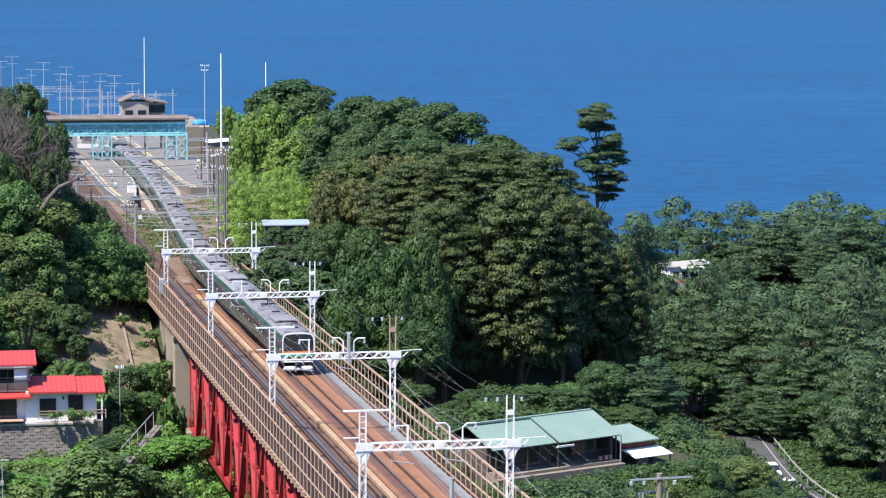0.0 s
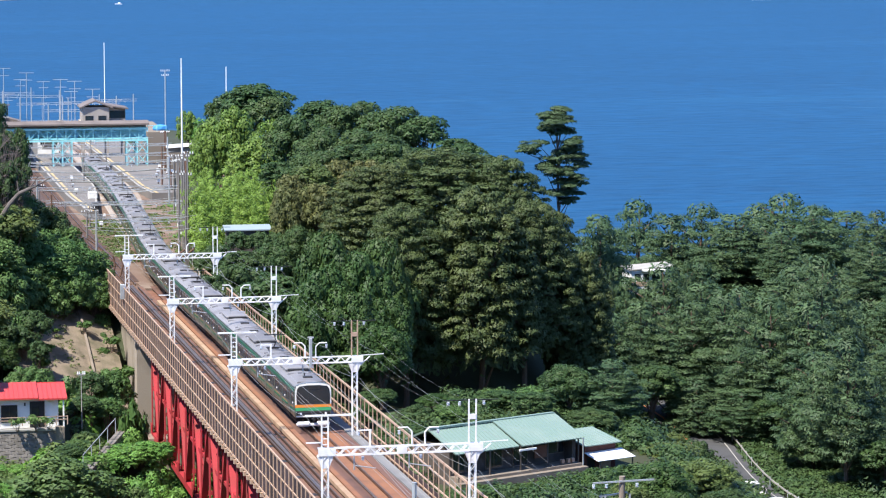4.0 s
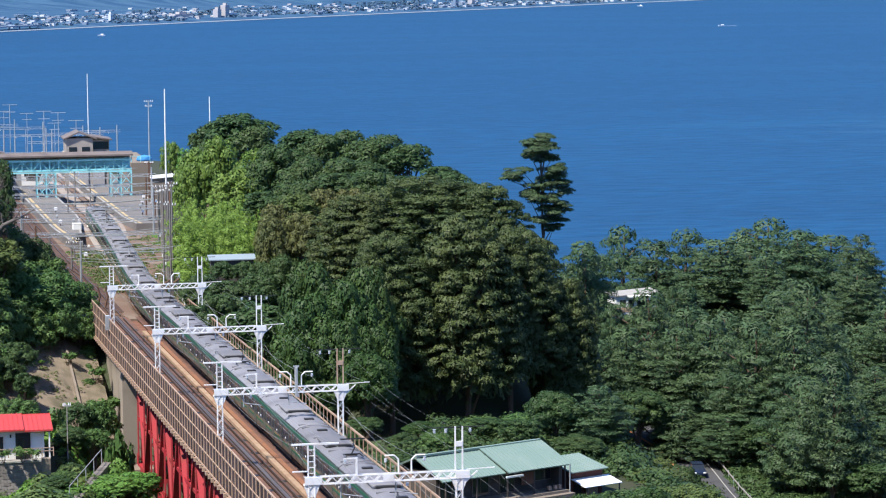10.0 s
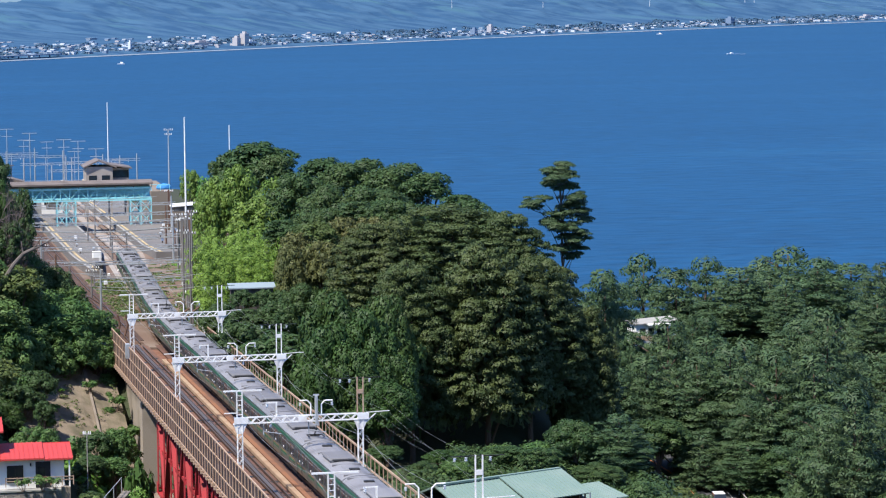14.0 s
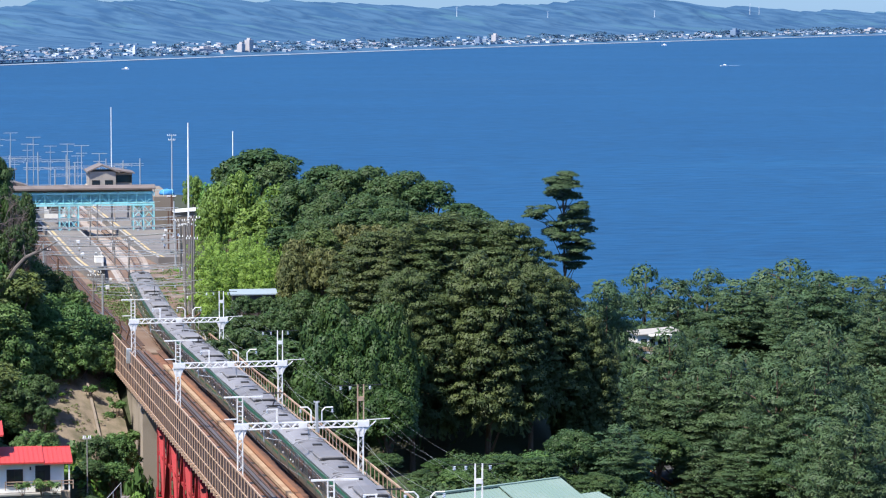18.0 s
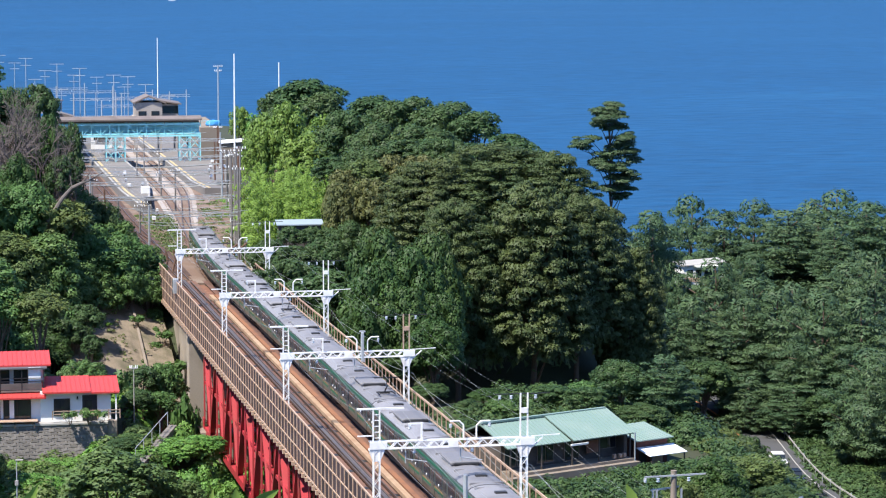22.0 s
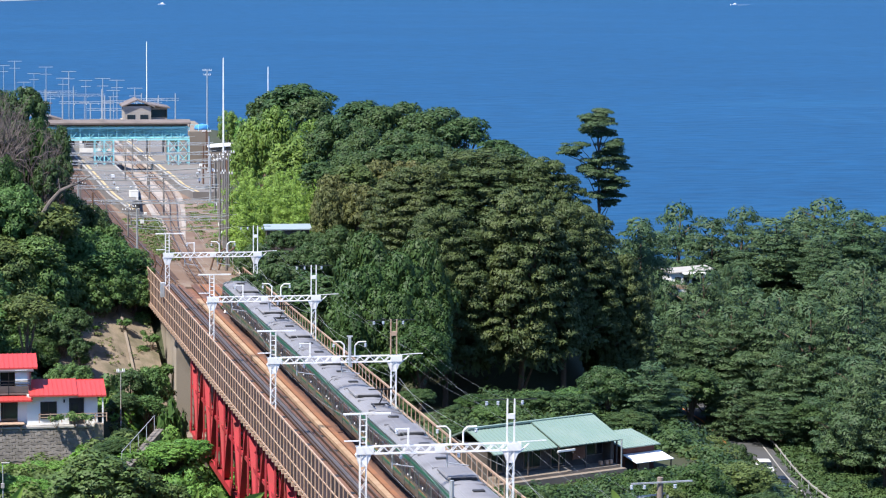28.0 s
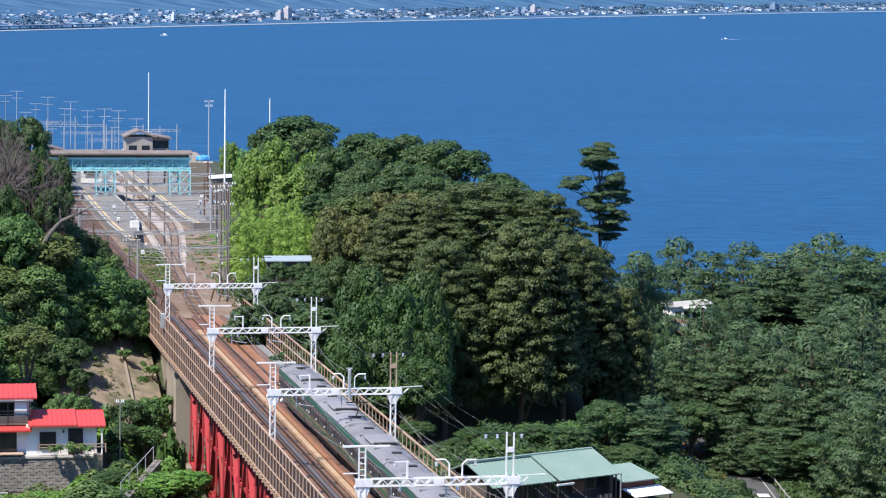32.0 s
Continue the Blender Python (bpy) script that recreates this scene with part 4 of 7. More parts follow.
def pine_tree(label, R, H, material, seed, bare=0.25, leaf=0.17, dens=215, pads=125, top=1.0, ragged=0.35):
    """A pine: a bare stem and many small uneven sprays of needles, the crown a ragged dome."""
    rng = random.Random(seed)
    t = thing("pine_tree", label, "tree")
    cl, limbs = [], []
    for i in range(pads):
        f = math.sqrt((i + 0.5) / pads)            # 0 at the tip, 1 at the lowest limbs
        a = i * 2.399963 + rng.uniform(-0.4, 0.4)
        z = H * (bare + (0.99 - bare) * (1 - f)) + rng.uniform(-0.5, 0.5)
        w = R * (0.16 + 0.84 * math.sin(math.pi * (0.12 + 0.62 * f)) ** top)
        w *= 1 + ragged * noise.noise(Vector((math.cos(a) * 1.7, math.sin(a) * 1.7, z * 0.55 + seed * 3.1)))
        rr = w * rng.uniform(0.55, 1.0)
        c = Vector((math.cos(a) * rr, math.sin(a) * rr, z - 0.05 * rr))
        q = rng.uniform(0.6, 1.15) * (0.6 + R * 0.13)
        cl.append((c, (q, q * rng.uniform(0.8, 1.2), q * rng.uniform(0.35, 0.55))))
        if i % 7 == 0:
            limbs.append((c, min(0.95, z / H * 0.93)))
    for k in range(4):
        cl.append((Vector((0, 0, H * (bare + 0.12 + (0.8 - bare) * k / 3))), (R * (0.8 - 0.14 * k), R * (0.8 - 0.14 * k), H * 0.12), 2.0))
    leaf_cloud("crown", cl, dens, leaf, material, seed, up_bias=0.42, aspect=0.36, parent=t)
    trunk(H * 0.95, 0.03 * R + 0.13, limbs, t, seed)
    return t


def lone_pine(label, H, material, seed):
    """A wind-bent pine: a long bare stem and a leaning crown of separate boughs, one of them reaching far out."""
    rng = random.Random(seed)
    t = thing("pine_tree", label, "tree")
    cl, limbs = [], []
    boughs = ((0.4, 0.5, 1.2), (-0.8, 1.2, 1.2), (1.3, 1.7, 1.2), (0.1, 2.5, 1.6), (-1.0, 3.3, 1.1), (1.9, 3.5, 1.2), (2.9, 4.7, 0.9), (-2.3, 5.3, 0.9), (-3.6, 5.7, 1.1), (-4.6, 6.3, 0.9), (-3.0, 6.5, 0.9),
              (1.6, 5.5, 1.5), (3.2, 6.7, 1.1), (2.0, 7.6, 1.5), (4.0, 8.3, 0.9), (-0.4, 7.9, 1.2), (-1.5, 8.9, 1.2), (0.7, 9.3, 1.6), (2.7, 9.7, 1.3), (4.0, 10.8, 0.9), (1.3, 11.4, 1.4), (2.9, 12.4, 1.2), (0.3, 12.8, 1.2), (2.1, 13.8, 1.1), (0.8, 3.6, 1.0), (1.0, 6.6, 1.0), (2.2, 10.8, 1.1))
    for x, drop, r in boughs:
        for k in range(7):
            c = Vector((x + rng.uniform(-0.9, 0.9) * r, rng.uniform(-1.5, 1.5) * r, H - drop + rng.uniform(-0.45, 0.45) * r))
            q = r * rng.uniform(0.55, 0.9)
            cl.append((c, (q * 1.25, q, q * rng.uniform(0.34, 0.55))))
        limbs.append((Vector((x, 0, H - drop - 0.3)), min(0.97, (H - drop - 1.0) / H)))
    leaf_cloud("crown", cl, 330, 0.19, material, seed, up_bias=0.5, aspect=0.42, parent=t)
    bm = BM()
    n = 14
    stem = [Vector((0.55 * math.sin(i / n * 4.2) + 0.9 * (i / n) ** 2, 0.2 * math.sin(i * 1.3), -0.6 + (H - 1.2) * i / n)) for i in range(n + 1)]
    for i in range(n):
        rod(bm, stem[i], stem[i + 1] + Vector((0, 0, 0.05)), 0.32 * (1 - 0.8 * i / n), 0.32 * (1 - 0.8 * (i + 1) / n), n=7)
    for tip, f in limbs:
        a = stem[max(1, min(n - 1, int(f * n)))]
        mid = a.lerp(tip, 0.6) + Vector((0, 0, 0.15))
        rod(bm, a, mid, 0.09, 0.06, n=5)
        rod(bm, mid, tip, 0.06, 0.03, n=5)
    part("trunk", bm, M_BARK, t)
    return t


def bare_tree(label, R, H, seed):
    """A dying tree: grey-brown limbs that fork into many thin twigs."""
    rng = random.Random(seed)
    t = thing("bare_tree", label, "tree")
    bm = BM()

    def grow(p, d, length, r, depth):
        q = p + d * length
        rod(bm, p, q, r, r * 0.65, n=5 if depth < 3 else 3)
        if depth >= 6:
            return
        for i in range(3 if depth < 4 else 2):
            nd = (d + Vector((rng.uniform(-1.0, 1.0), rng.uniform(-1.0, 1.0), rng.uniform(-0.45, 0.4)))).normalized()
            grow(q, nd, length * rng.uniform(0.55, 0.82), max(0.013, r * 0.58), depth + 1)

    for i in range(3):
        d = Vector((rng.uniform(-0.5, 0.5), rng.uniform(-0.5, 0.5), 1)).normalized()
        grow(Vector((0, 0, -0.5)), d, H * 0.3, 0.2, 0)
    part("branchwork", bm, mat("grey_brown_twigs", (0.135, 0.11, 0.10), 0.9, 0, 0.3, 1.0), t)
    return t


def plume_grove(label, w, d, H, material, seed, count=60, leaf=0.3, dens=80):
    """A stand of feathery stems that arch over at the tip (bamboo)."""
    rng = random.Random(seed)
    t = thing("bamboo_grove", label, "bamboo")
    cl = []
    bm = BM()
    for i in range(count):
        x, y = rng.uniform(-w, w), rng.uniform(-d, d)
        h = H * rng.uniform(0.7, 1.05)
        lx, ly = rng.uniform(-1, 1), rng.uniform(-1, 1)
        rod(bm, (x, y, -1.0), (x + lx * 0.3, y + ly * 0.3, h * 0.8), 0.05, 0.03, n=5)
        for k in range(5):
            f = 0.42 + 0.14 * k
            q = 0.95 * (1.25 - f)
            cl.append((Vector((x + lx * f, y + ly * f, h * f)), (q + 0.3, q + 0.3, 0.8)))
    leaf_cloud("crown", cl, dens, leaf, material, seed, up_bias=0.25, aspect=0.3, parent=t, part_name="foliage")
    part("cane_cluster", bm, L_MID, t)
    return t


def shrub(label, R, H, material, seed, leaf=0.26, dens=60, name="shrub"):
    rng = random.Random(seed)
    t = thing(name, label, "shrub")
    cl = []
    for i in range(11):
        a = rng.uniform(0, 6.28)
        rr = R * math.sqrt(rng.random()) * 0.8
        q = R * rng.uniform(0.25, 0.45)
        cl.append((Vector((math.cos(a) * rr, math.sin(a) * rr, H * rng.uniform(0.35, 0.8))), (q, q, q * 0.8)))
    leaf_cloud("crown", cl, dens, leaf, material, seed, parent=t, part_name="foliage")
    bm = BM()
    for c, r in cl[:5]:
        rod(bm, (c.x * 0.2, c.y * 0.2, -0.3), c, 0.06, 0.03, n=5)
    part("stem", bm, M_BARK, t)
    return t


SIZES = {}
TALLER = {}   # the same tree drawn up on a long stem in dense wood


def stand(src, rows):
    """Stands copies of plants on the ground: x, y, height of the top above the sea-level datum, crown radius."""
    for i, (x, y, top, r) in enumerate(rows):
        m = src[i % len(src)]
        R, H = SIZES[m.name]
        z = ground(x, y) - 0.3
        h = max(2.0, top - z)
        if m.name in TALLER and h / H > 1.5 * r / R:
            m = TALLER[m.name]
            R, H = SIZES[m.name]
        plant(m, x, y, r / R, h / H)


USED = set()


def plant(src, x, y, s=1.0, sz=None, rz=None, dz=-0.3):
    """Stands a copy of a plant on the ground; the model itself takes the first place."""
    z = ground(x, y) + dz
    a = (x * 37.0 + y * 53.0) % 360 if rz is None else rz
    if src.name in USED:
        o = copy_thing(src, pose(x, y, z, 0, 0, a))
    else:
        USED.add(src.name)
        o = src
        o.matrix_basis = pose(x, y, z, 0, 0, a)
    o.scale = (s, s, sz or s)
    return o


T_LAYER = layer_tree("broad olive-green tree with foliage in flat layered tiers", 11.0, 17, L_CAMPHOR, 11)
T_LAYER2 = layer_tree("spreading olive-green tree with layered foliage on the knoll", 8.0, 14, L_CAMPHOR, 12)
T_DARK = round_tree("dark evergreen broadleaf tree in the hillside wood", 5.0, 11, L_DARK, 21, clumps=60, leaf=0.17, dens=170)
T_DARK2 = round_tree("tall dark evergreen tree in dense wood", 4.2, 12, L_DARK, 22, clumps=52, leaf=0.17, dens=170)
T_MID = round_tree("fresh green broadleaf tree on the slope", 4.6, 10, L_MID, 31, clumps=50, leaf=0.17, dens=165)
T_MID2 = round_tree("bushy green tree in full leaf", 3.4, 7, L_MID, 32, clumps=34, leaf=0.16, dens=170)
T_VALLEY = round_tree("broad dark olive-green tree in the valley", 4.6, 10, L_VALLEY, 36, clumps=60, leaf=0.15, dens=200)
T_DEEP = round_tree("deep green broadleaf tree below the knoll", 4.6, 10, L_DEEP, 35, clumps=54, leaf=0.17, dens=150)
T_YEL = round_tree("yellowing leafy tree on the knoll", 4.0, 9, L_YELLOW, 41, clumps=46, leaf=0.17, dens=165)
T_OLIVE = round_tree("olive-green broadleaf tree with yellowish new growth", 4.4, 9, L_OLIVE, 45, clumps=46, leaf=0.17, dens=165)
T_FRESH = round_tree("fresh yellow-green bush on the bank", 3.4, 6, L_FRESH, 47, clumps=36, leaf=0.17, dens=140, squash=0.9)
T_LIME = round_tree("bright lime-green young tree", 4.0, 9, L_LIME, 51, leaf=0.2, dens=125)
T_PINE = pine_tree("dark green coastal pine", 4.0, 13, L_PINE, 61)
T_PINE2 = pine_tree("dark green coastal pine with broad crown", 4.8, 12, L_PINE, 62, bare=0.2, pads=130, top=0.7)
T_TALL = lone_pine("tall lone pine with ragged open crown above the sea", 34.3, L_PINED, 68)
T_BARE = bare_tree("dying tree with bare grey-brown twigs", 5, 9, 15)
T_BAMBOO = plume_grove("bright green feathery bamboo grove beside the line", 7, 9, 11, L_BAMBOO, 71, count=85, leaf=0.17, dens=190)
T_SHRUB = shrub("green leafy shrub on the bank", 1.7, 2.2, L_MID, 81)
T_SHRUBL = shrub("light green weeds on the bank", 1.6, 1.3, L_GRASS, 82)
T_SHRUBD = shrub("dark green shrub on the bank", 1.8, 2.4, L_DARK, 83)


for ob, R, H in ((T_LAYER, 12.0, 17.3), (T_LAYER2, 9.0, 14.3), (T_DARK, 5.2, 11.3), (T_DARK2, 4.4, 12.3), (T_MID, 4.8, 10.3), (T_MID2, 3.5, 7.3), (T_DEEP, 4.8, 10.3), (T_VALLEY, 4.8, 10.3), (T_YEL, 4.2, 9.3),
                 (T_OLIVE, 4.6, 9.3), (T_FRESH, 3.5, 6.2), (T_LIME, 4.2, 9.3), (T_PINE, 4.2, 13.4), (T_PINE2, 5.0, 12.4), (T_TALL, 5.4, 34.3), (T_BARE, 4.6, 7.9), (T_SHRUB, 1.9, 2.6), (T_SHRUBL, 1.8, 1.7), (T_SHRUBD, 2.0, 2.8)):
    SIZES[ob.name] = (R, H)

for low, label, leaves, seed in ((T_DARK, "tall dark evergreen tree on a long stem", L_DARK, 101), (T_MID, "tall fresh green tree on a long stem", L_MID, 102), (T_OLIVE, "tall olive-green tree on a long stem", L_OLIVE, 103), (T_VALLEY, "tall dark olive tree on a long stem", L_VALLEY, 104)):
    hi = round_tree(label, 3.0, 14, leaves, seed, clumps=44, leaf=0.16, dens=170, squash=0.85)
    TALLER[low.name] = hi
    SIZES[hi.name] = (3.2, 14.3)
TALLER[T_DARK2.name] = TALLER[T_DARK.name]
TALLER[T_MID2.name] = TALLER[T_MID.name]

rng = random.Random(5)


def wood(x0, x1, y0, y1, gap, kinds, smin, smax, keep=lambda x, y: True):
    y = y0
    while y < y1:
        x = x0
        while x < x1:
            wx, wy = x + rng.uniform(-0.35, 0.35) * gap, y + rng.uniform(-0.35, 0.35) * gap
            if keep(wx, wy):
                k = rng.uniform(smin, smax)
                plant(rng.choice(kinds), wx, wy, k, k * rng.uniform(0.85, 1.1))
            x += gap
        y += gap


# the layered trees of the knoll
stand([T_LAYER, T_LAYER2], [ (40.8, 156.8, 14.2, 11.4), (30.8, 154.0, 12.7, 7.2), (46.8, 141.2, 9.4, 7.0), (40.5, 135.9, 11.2, 7.8), (31.8, 137.2, 9.4, 7.6), (54.2, 143.4, 2.8, 4.7)])
stand([T_YEL, T_OLIVE, T_YEL], [(23.4, 171.0, 10.4, 2.8), (26.6, 172.5, 11.6, 3.2), (29.8, 173.0, 12.0, 3.2), (33.2, 172.0, 12.0, 3.0), (36.0, 171.0, 11.6, 3.0), (22.0, 165.5, 9.2, 2.4), (26.0, 166.0, 9.6, 2.8), (30.5, 166.5, 10.2, 2.8)])
stand([T_DARK, T_DARK2, T_DARK], [ (16.6, 139.1, 2.0, 4.6), (13.2, 146.4, 2.2, 4.0), (9.1, 140.1, 2.0, 3.3), (17.1, 120.2, -2.0, 3.7), (12.5, 123.3, -1.0, 3.7), (21.5, 117.1, -2.9, 4.3), (16.7, 106.1, -5.6, 2.2) ])
stand([T_DEEP], [(19.9, 120.6, 4.4, 4.4), (23.8, 122.0, 5.6, 4.0), (22.4, 117.3, 2.0, 3.6), (26.0, 118.6, 1.0, 3.2), (17.4, 116.6, 0.6, 3.0), (24.4, 112.3, -1.0, 3.4), (13.9, 111.2, -4.3, 2.4), (21.0, 128.0, 7.2, 4.4), (27.2, 128.0, 6.4, 4.2)])
stand([T_DARK2, T_DARK], [ (39.3, 219.0, 16.4, 4.9), (35.6, 224.2, 16.5, 4.9), (44.5, 215.8, 15.8, 4.8), (48.0, 210.5, 14.9, 4.0), (30.6, 215.7, 14.7, 4.4), (51.7, 204.9, 12.1, 3.9), (37.8, 196.3, 14.0, 4.6), (31.8, 197.3, 14.0, 4.6), (53.8, 197.5, 10.3, 3.5) ])
stand([T_DARK], [ (33.3, 280.3, 15.8, 6.4), (29.0, 284.0, 13.8, 3.7), (35.2, 274.1, 13.9, 4.1), (25.9, 266.1, 11.8, 3.6) ])
stand([T_LIME], [ (31.6, 242.8, 12.2, 3.8), (26.6, 235.3, 9.6, 4.2), (23.6, 258.4, 11.3, 3.5), (26.9, 252.5, 13.6, 3.5), (22.2, 252.9, 9.4, 2.9) ])
plant(T_BAMBOO, 19.2, 187, 1.0, 1.0, rz=0)
plant(T_BAMBOO, 22.5, 214, 0.8, 0.9, rz=40)
plant(T_TALL, 67.4, 212, 0.95, 0.977, rz=-10)
# the coastal pinewood
stand([T_PINE, T_PINE2], [(81.3, 240.6, -3.1, 5.8), (93.0, 260.9, -2.9, 6.9), (95.2, 248.4, -4.2, 6.0), (101.5, 252.6, -2.9, 6.8), (101.6, 234.9, -2.9, 6.6), (115.9, 254.1, -1.7, 8.2), (115.0, 265.9, -4.9, 7.1), (116.6, 242.0, -2.5, 8.1), (125.2, 250.7, -4.4, 8.2), (77.0, 222.2, -2.0, 5.6)])
stand([T_PINE2, T_PINE], [(78.7, 194.3, -5.0, 5.9), (85.5, 198.5, -8.6, 5.0), (89.1, 191.4, -8.4, 5.2), (96.3, 189.9, -5.5, 5.9), (95.8, 177.5, -2.6, 5.8), (80.9, 172.0, -6.2, 5.6), (82.5, 157.8, -5.1, 5.4), (87.1, 156.2, -5.7, 5.4), (77.2, 174.8, -8.0, 5.6), (70.3, 174.9, -7.8, 5.1), (66.0, 173.4, -9.0, 5.0), (73.5, 172.4, -12.0, 5.5), (80.2, 171.9, -12.9, 5.6), (81.7, 157.3, -11.4, 5.4), (81.3, 136.2, -9.0, 5.1), (80.6, 122.6, -5.0, 4.9)])
stand([T_PINE, T_DARK2, T_PINE2], [ (45.5, 95.0, -2.6, 3.5), (68.5, 162.5, -14.1, 4.3), (73.9, 160.6, -16.1, 4.3), (78.1, 155.0, -16.4, 4.3), (81.6, 147.5, -16.3, 4.2), (84.2, 136.1, -15.9, 4.1), (94.0, 151.9, -16.0, 4.3), (84.0, 118.0, -16.4, 3.4) ])
wood(90, 126, 215, 262, 13, [T_PINE, T_PINE2], 0.8, 0.95)
wood(100, 136, 130, 200, 13, [T_PINE, T_PINE2], 0.8, 1.0)
wood(86, 118, 60, 130, 12, [T_DARK, T_PINE2, T_DARK2], 0.75, 1.0)
stand([T_DARK, T_DARK2, T_MID], [ (41.2, 96.7, -3.4, 2.9), (36.2, 90.8, -5.0, 2.3), (45.1, 97.8, -5.3, 3.2), (41.9, 89.0, -6.7, 2.6), (34.3, 98.1, -6.0, 2.2), (27.9, 92.5, -6.4, 2.0), (44.5, 62.5, -8.6, 2.4), (45.7, 57.2, -9.0, 2.4) ])
# inland hillside
stand([T_MID, T_MID2], [(-9.0, 174, 6.0, 3.0), (-5.5, 168, 4.7, 3.0), (-2.8, 166, 1.8, 2.0), (-7.5, 160, 2.4, 3.2), (-11.5, 170, 5.0, 2.8), (-18.4, 165, 8.4, 3.8), (-20.8, 222, 22.2, 3.4), (-19.8, 212, 19.1, 2.8), (-22.8, 195, 15.5, 3.0)])
stand([T_MID, T_OLIVE, T_MID2], [(-22.3, 160, 6.4, 3.1), (-23.0, 150, 1.4, 3.0), (-10.8, 196, 12.2, 2.6), (-10.6, 188, 7.8, 2.4), (-12.8, 190, 10.6, 2.2), (-19.9, 172, 8.7, 3.2), (-12.2, 160, 0.7, 2.5), (-22.5, 178, 11.7, 3.2), (-16.0, 166, 6.0, 2.8), (-16.6, 205, 15.5, 2.3)])
stand([T_OLIVE], [(-18.4, 158, 3.4, 2.6)])
stand([T_DARK2, T_DARK], [(-17.2, 200, 18.6, 3.0), (-21.5, 192, 23.0, 3.0), (-23.5, 188, 22.0, 3.2), (-10.5, 172, 17.0, 1.3), (-10.9, 168, 13.6, 1.6), (-12.0, 171, 15.4, 1.6)])
stand([T_MID, T_OLIVE], [(-17.6, 158, 11.0, 4.4), (-12.8, 158, 8.6, 3.8), (-22.4, 157, 11.0, 4.6), (-19.6, 178, 16.2, 5.0), (-15.6, 179, 15.8, 5.0), (-23.4, 176, 17.4, 5.0), (-15.0, 152, 5.2, 3.8), (-20.2, 150, 5.6, 4.2)])
stand([T_DARK, T_DEEP], [(-14.4, 176, 21.6, 2.6), (-17.6, 177, 20.4, 3.0), (-20.8, 176, 20.4, 3.0), (-16.0, 172, 17.0, 3.2), (-20.0, 171, 16.6, 3.4), (-13.4, 171, 17.4, 2.4), (-22.8, 168, 16.0, 2.6), (-17.8, 161, 13.4, 2.6), (-12.6, 163, 13.6, 2.2)])
stand([T_MID2], [(-10.9, 199, 14.6, 1.7), (-12.6, 202, 14.4, 1.8)])
stand([T_BARE], [(-15.4, 168, 21.8, 4.8), (-19.6, 168, 21.4, 4.8), (-17.5, 165, 20.0, 5.0), (-21.5, 166, 19.6, 4.6), (-14.2, 164, 17.4, 3.8)])
stand([T_MID, T_OLIVE, T_DARK2], [(-23.0, 131.0, 5.0, 4.4), (-27.3, 137.2, 5.6, 4.5), (-31.0, 143.6, 9.5, 4.9), (-21.3, 128.6, 2.1, 3.8), (-17.0, 127.3, 1.6, 3.4)])
wood(-30, -14, 165, 260, 10, [T_DARK, T_MID, T_DARK2], 0.55, 0.75)
stand([T_DARK, T_MID], [(-7.5, 172, 6.5, 3.4), (-10.5, 180, 8.0, 3.6), (-14, 176, 10.5, 4.0), (-18, 166, 8.5, 3.6), (-20, 152, 4.0, 3.2)])
stand([T_DARK], [(15.0, 156, 2.6, 3.0), (19.0, 157, 2.8, 3.2), (12.5, 162, 2.2, 2.4), (22.5, 160, 4.6, 3.2)])
stand([T_MID], [(-10.4, 163, 5.4, 4.2), (-6.4, 163, 3.8, 4.0), (-3.0, 165, 2.0, 3.4)])
stand([T_MID2, T_MID], [(-8.6, 158, 0.4, 3.4), (-5.2, 160, 0.2, 3.2), (-2.6, 161, -0.8, 2.6), (-11.8, 157, 1.6, 3.6)])
stand([T_MID, T_OLIVE], [(-22.6, 150, 3.0, 4.4), (-18.2, 150, 3.4, 4.4), (-14.4, 151, 2.2, 4.0), (-26.4, 150, 3.4, 4.4)])
stand([T_DEEP, T_MID2], [(-24.0, 145, -1.2, 4.0), (-20.2, 145, -0.8, 3.8), (-16.6, 145, -1.6, 3.6), (-13.6, 147, -2.6, 3.0)])
stand([T_MID2, T_DEEP], [(-24.6, 140, -4.4, 3.4), (-21.4, 140, -4.6, 3.2), (-18.2, 140, -4.8, 3.2), (-15.4, 141, -5.6, 2.8)])
dl = thing("dead_limb", "bare grey-brown dead limb reaching out of the hillside trees", "branch")
bm = BM()
limb = [Vector(p) for p in ((-15.2, 156, -4.0), (-14.5, 156, 5.7), (-13.7, 156, 7.0), (-12.7, 156, 8.5), (-11.6, 156, 9.7), (-10.3, 156, 10.3), (-9.5, 156, 10.6), (-7.9, 156, 11.5))]
for a, b, r in zip(limb[:-1], limb[1:], (0.36, 0.3, 0.28, 0.25, 0.22, 0.18, 0.09)):
    rod(bm, a, b, r, r * 0.85, n=7)
for a, b in ((limb[5], Vector((-9.3, 155.6, 11.8))), (limb[4], Vector((-11.8, 156.3, 11.2))), (limb[6], Vector((-8.4, 156.2, 10.4)))):
    rod(bm, a, b, 0.09, 0.04, n=5)
part("branch", bm, mat("bleached_dead_wood", (0.14, 0.12, 0.105), 0.9, 0, 0.4, 1.2), dl)
stand([T_DEEP, T_DARK], [(20.5, 100, -7.4, 1.8), (25.2, 96.5, -7.0, 1.7), (29.0, 97.0, -6.6, 1.8), (23.2, 107.0, -7.0, 2.0), (28.4, 104.0, -7.2, 1.8)])
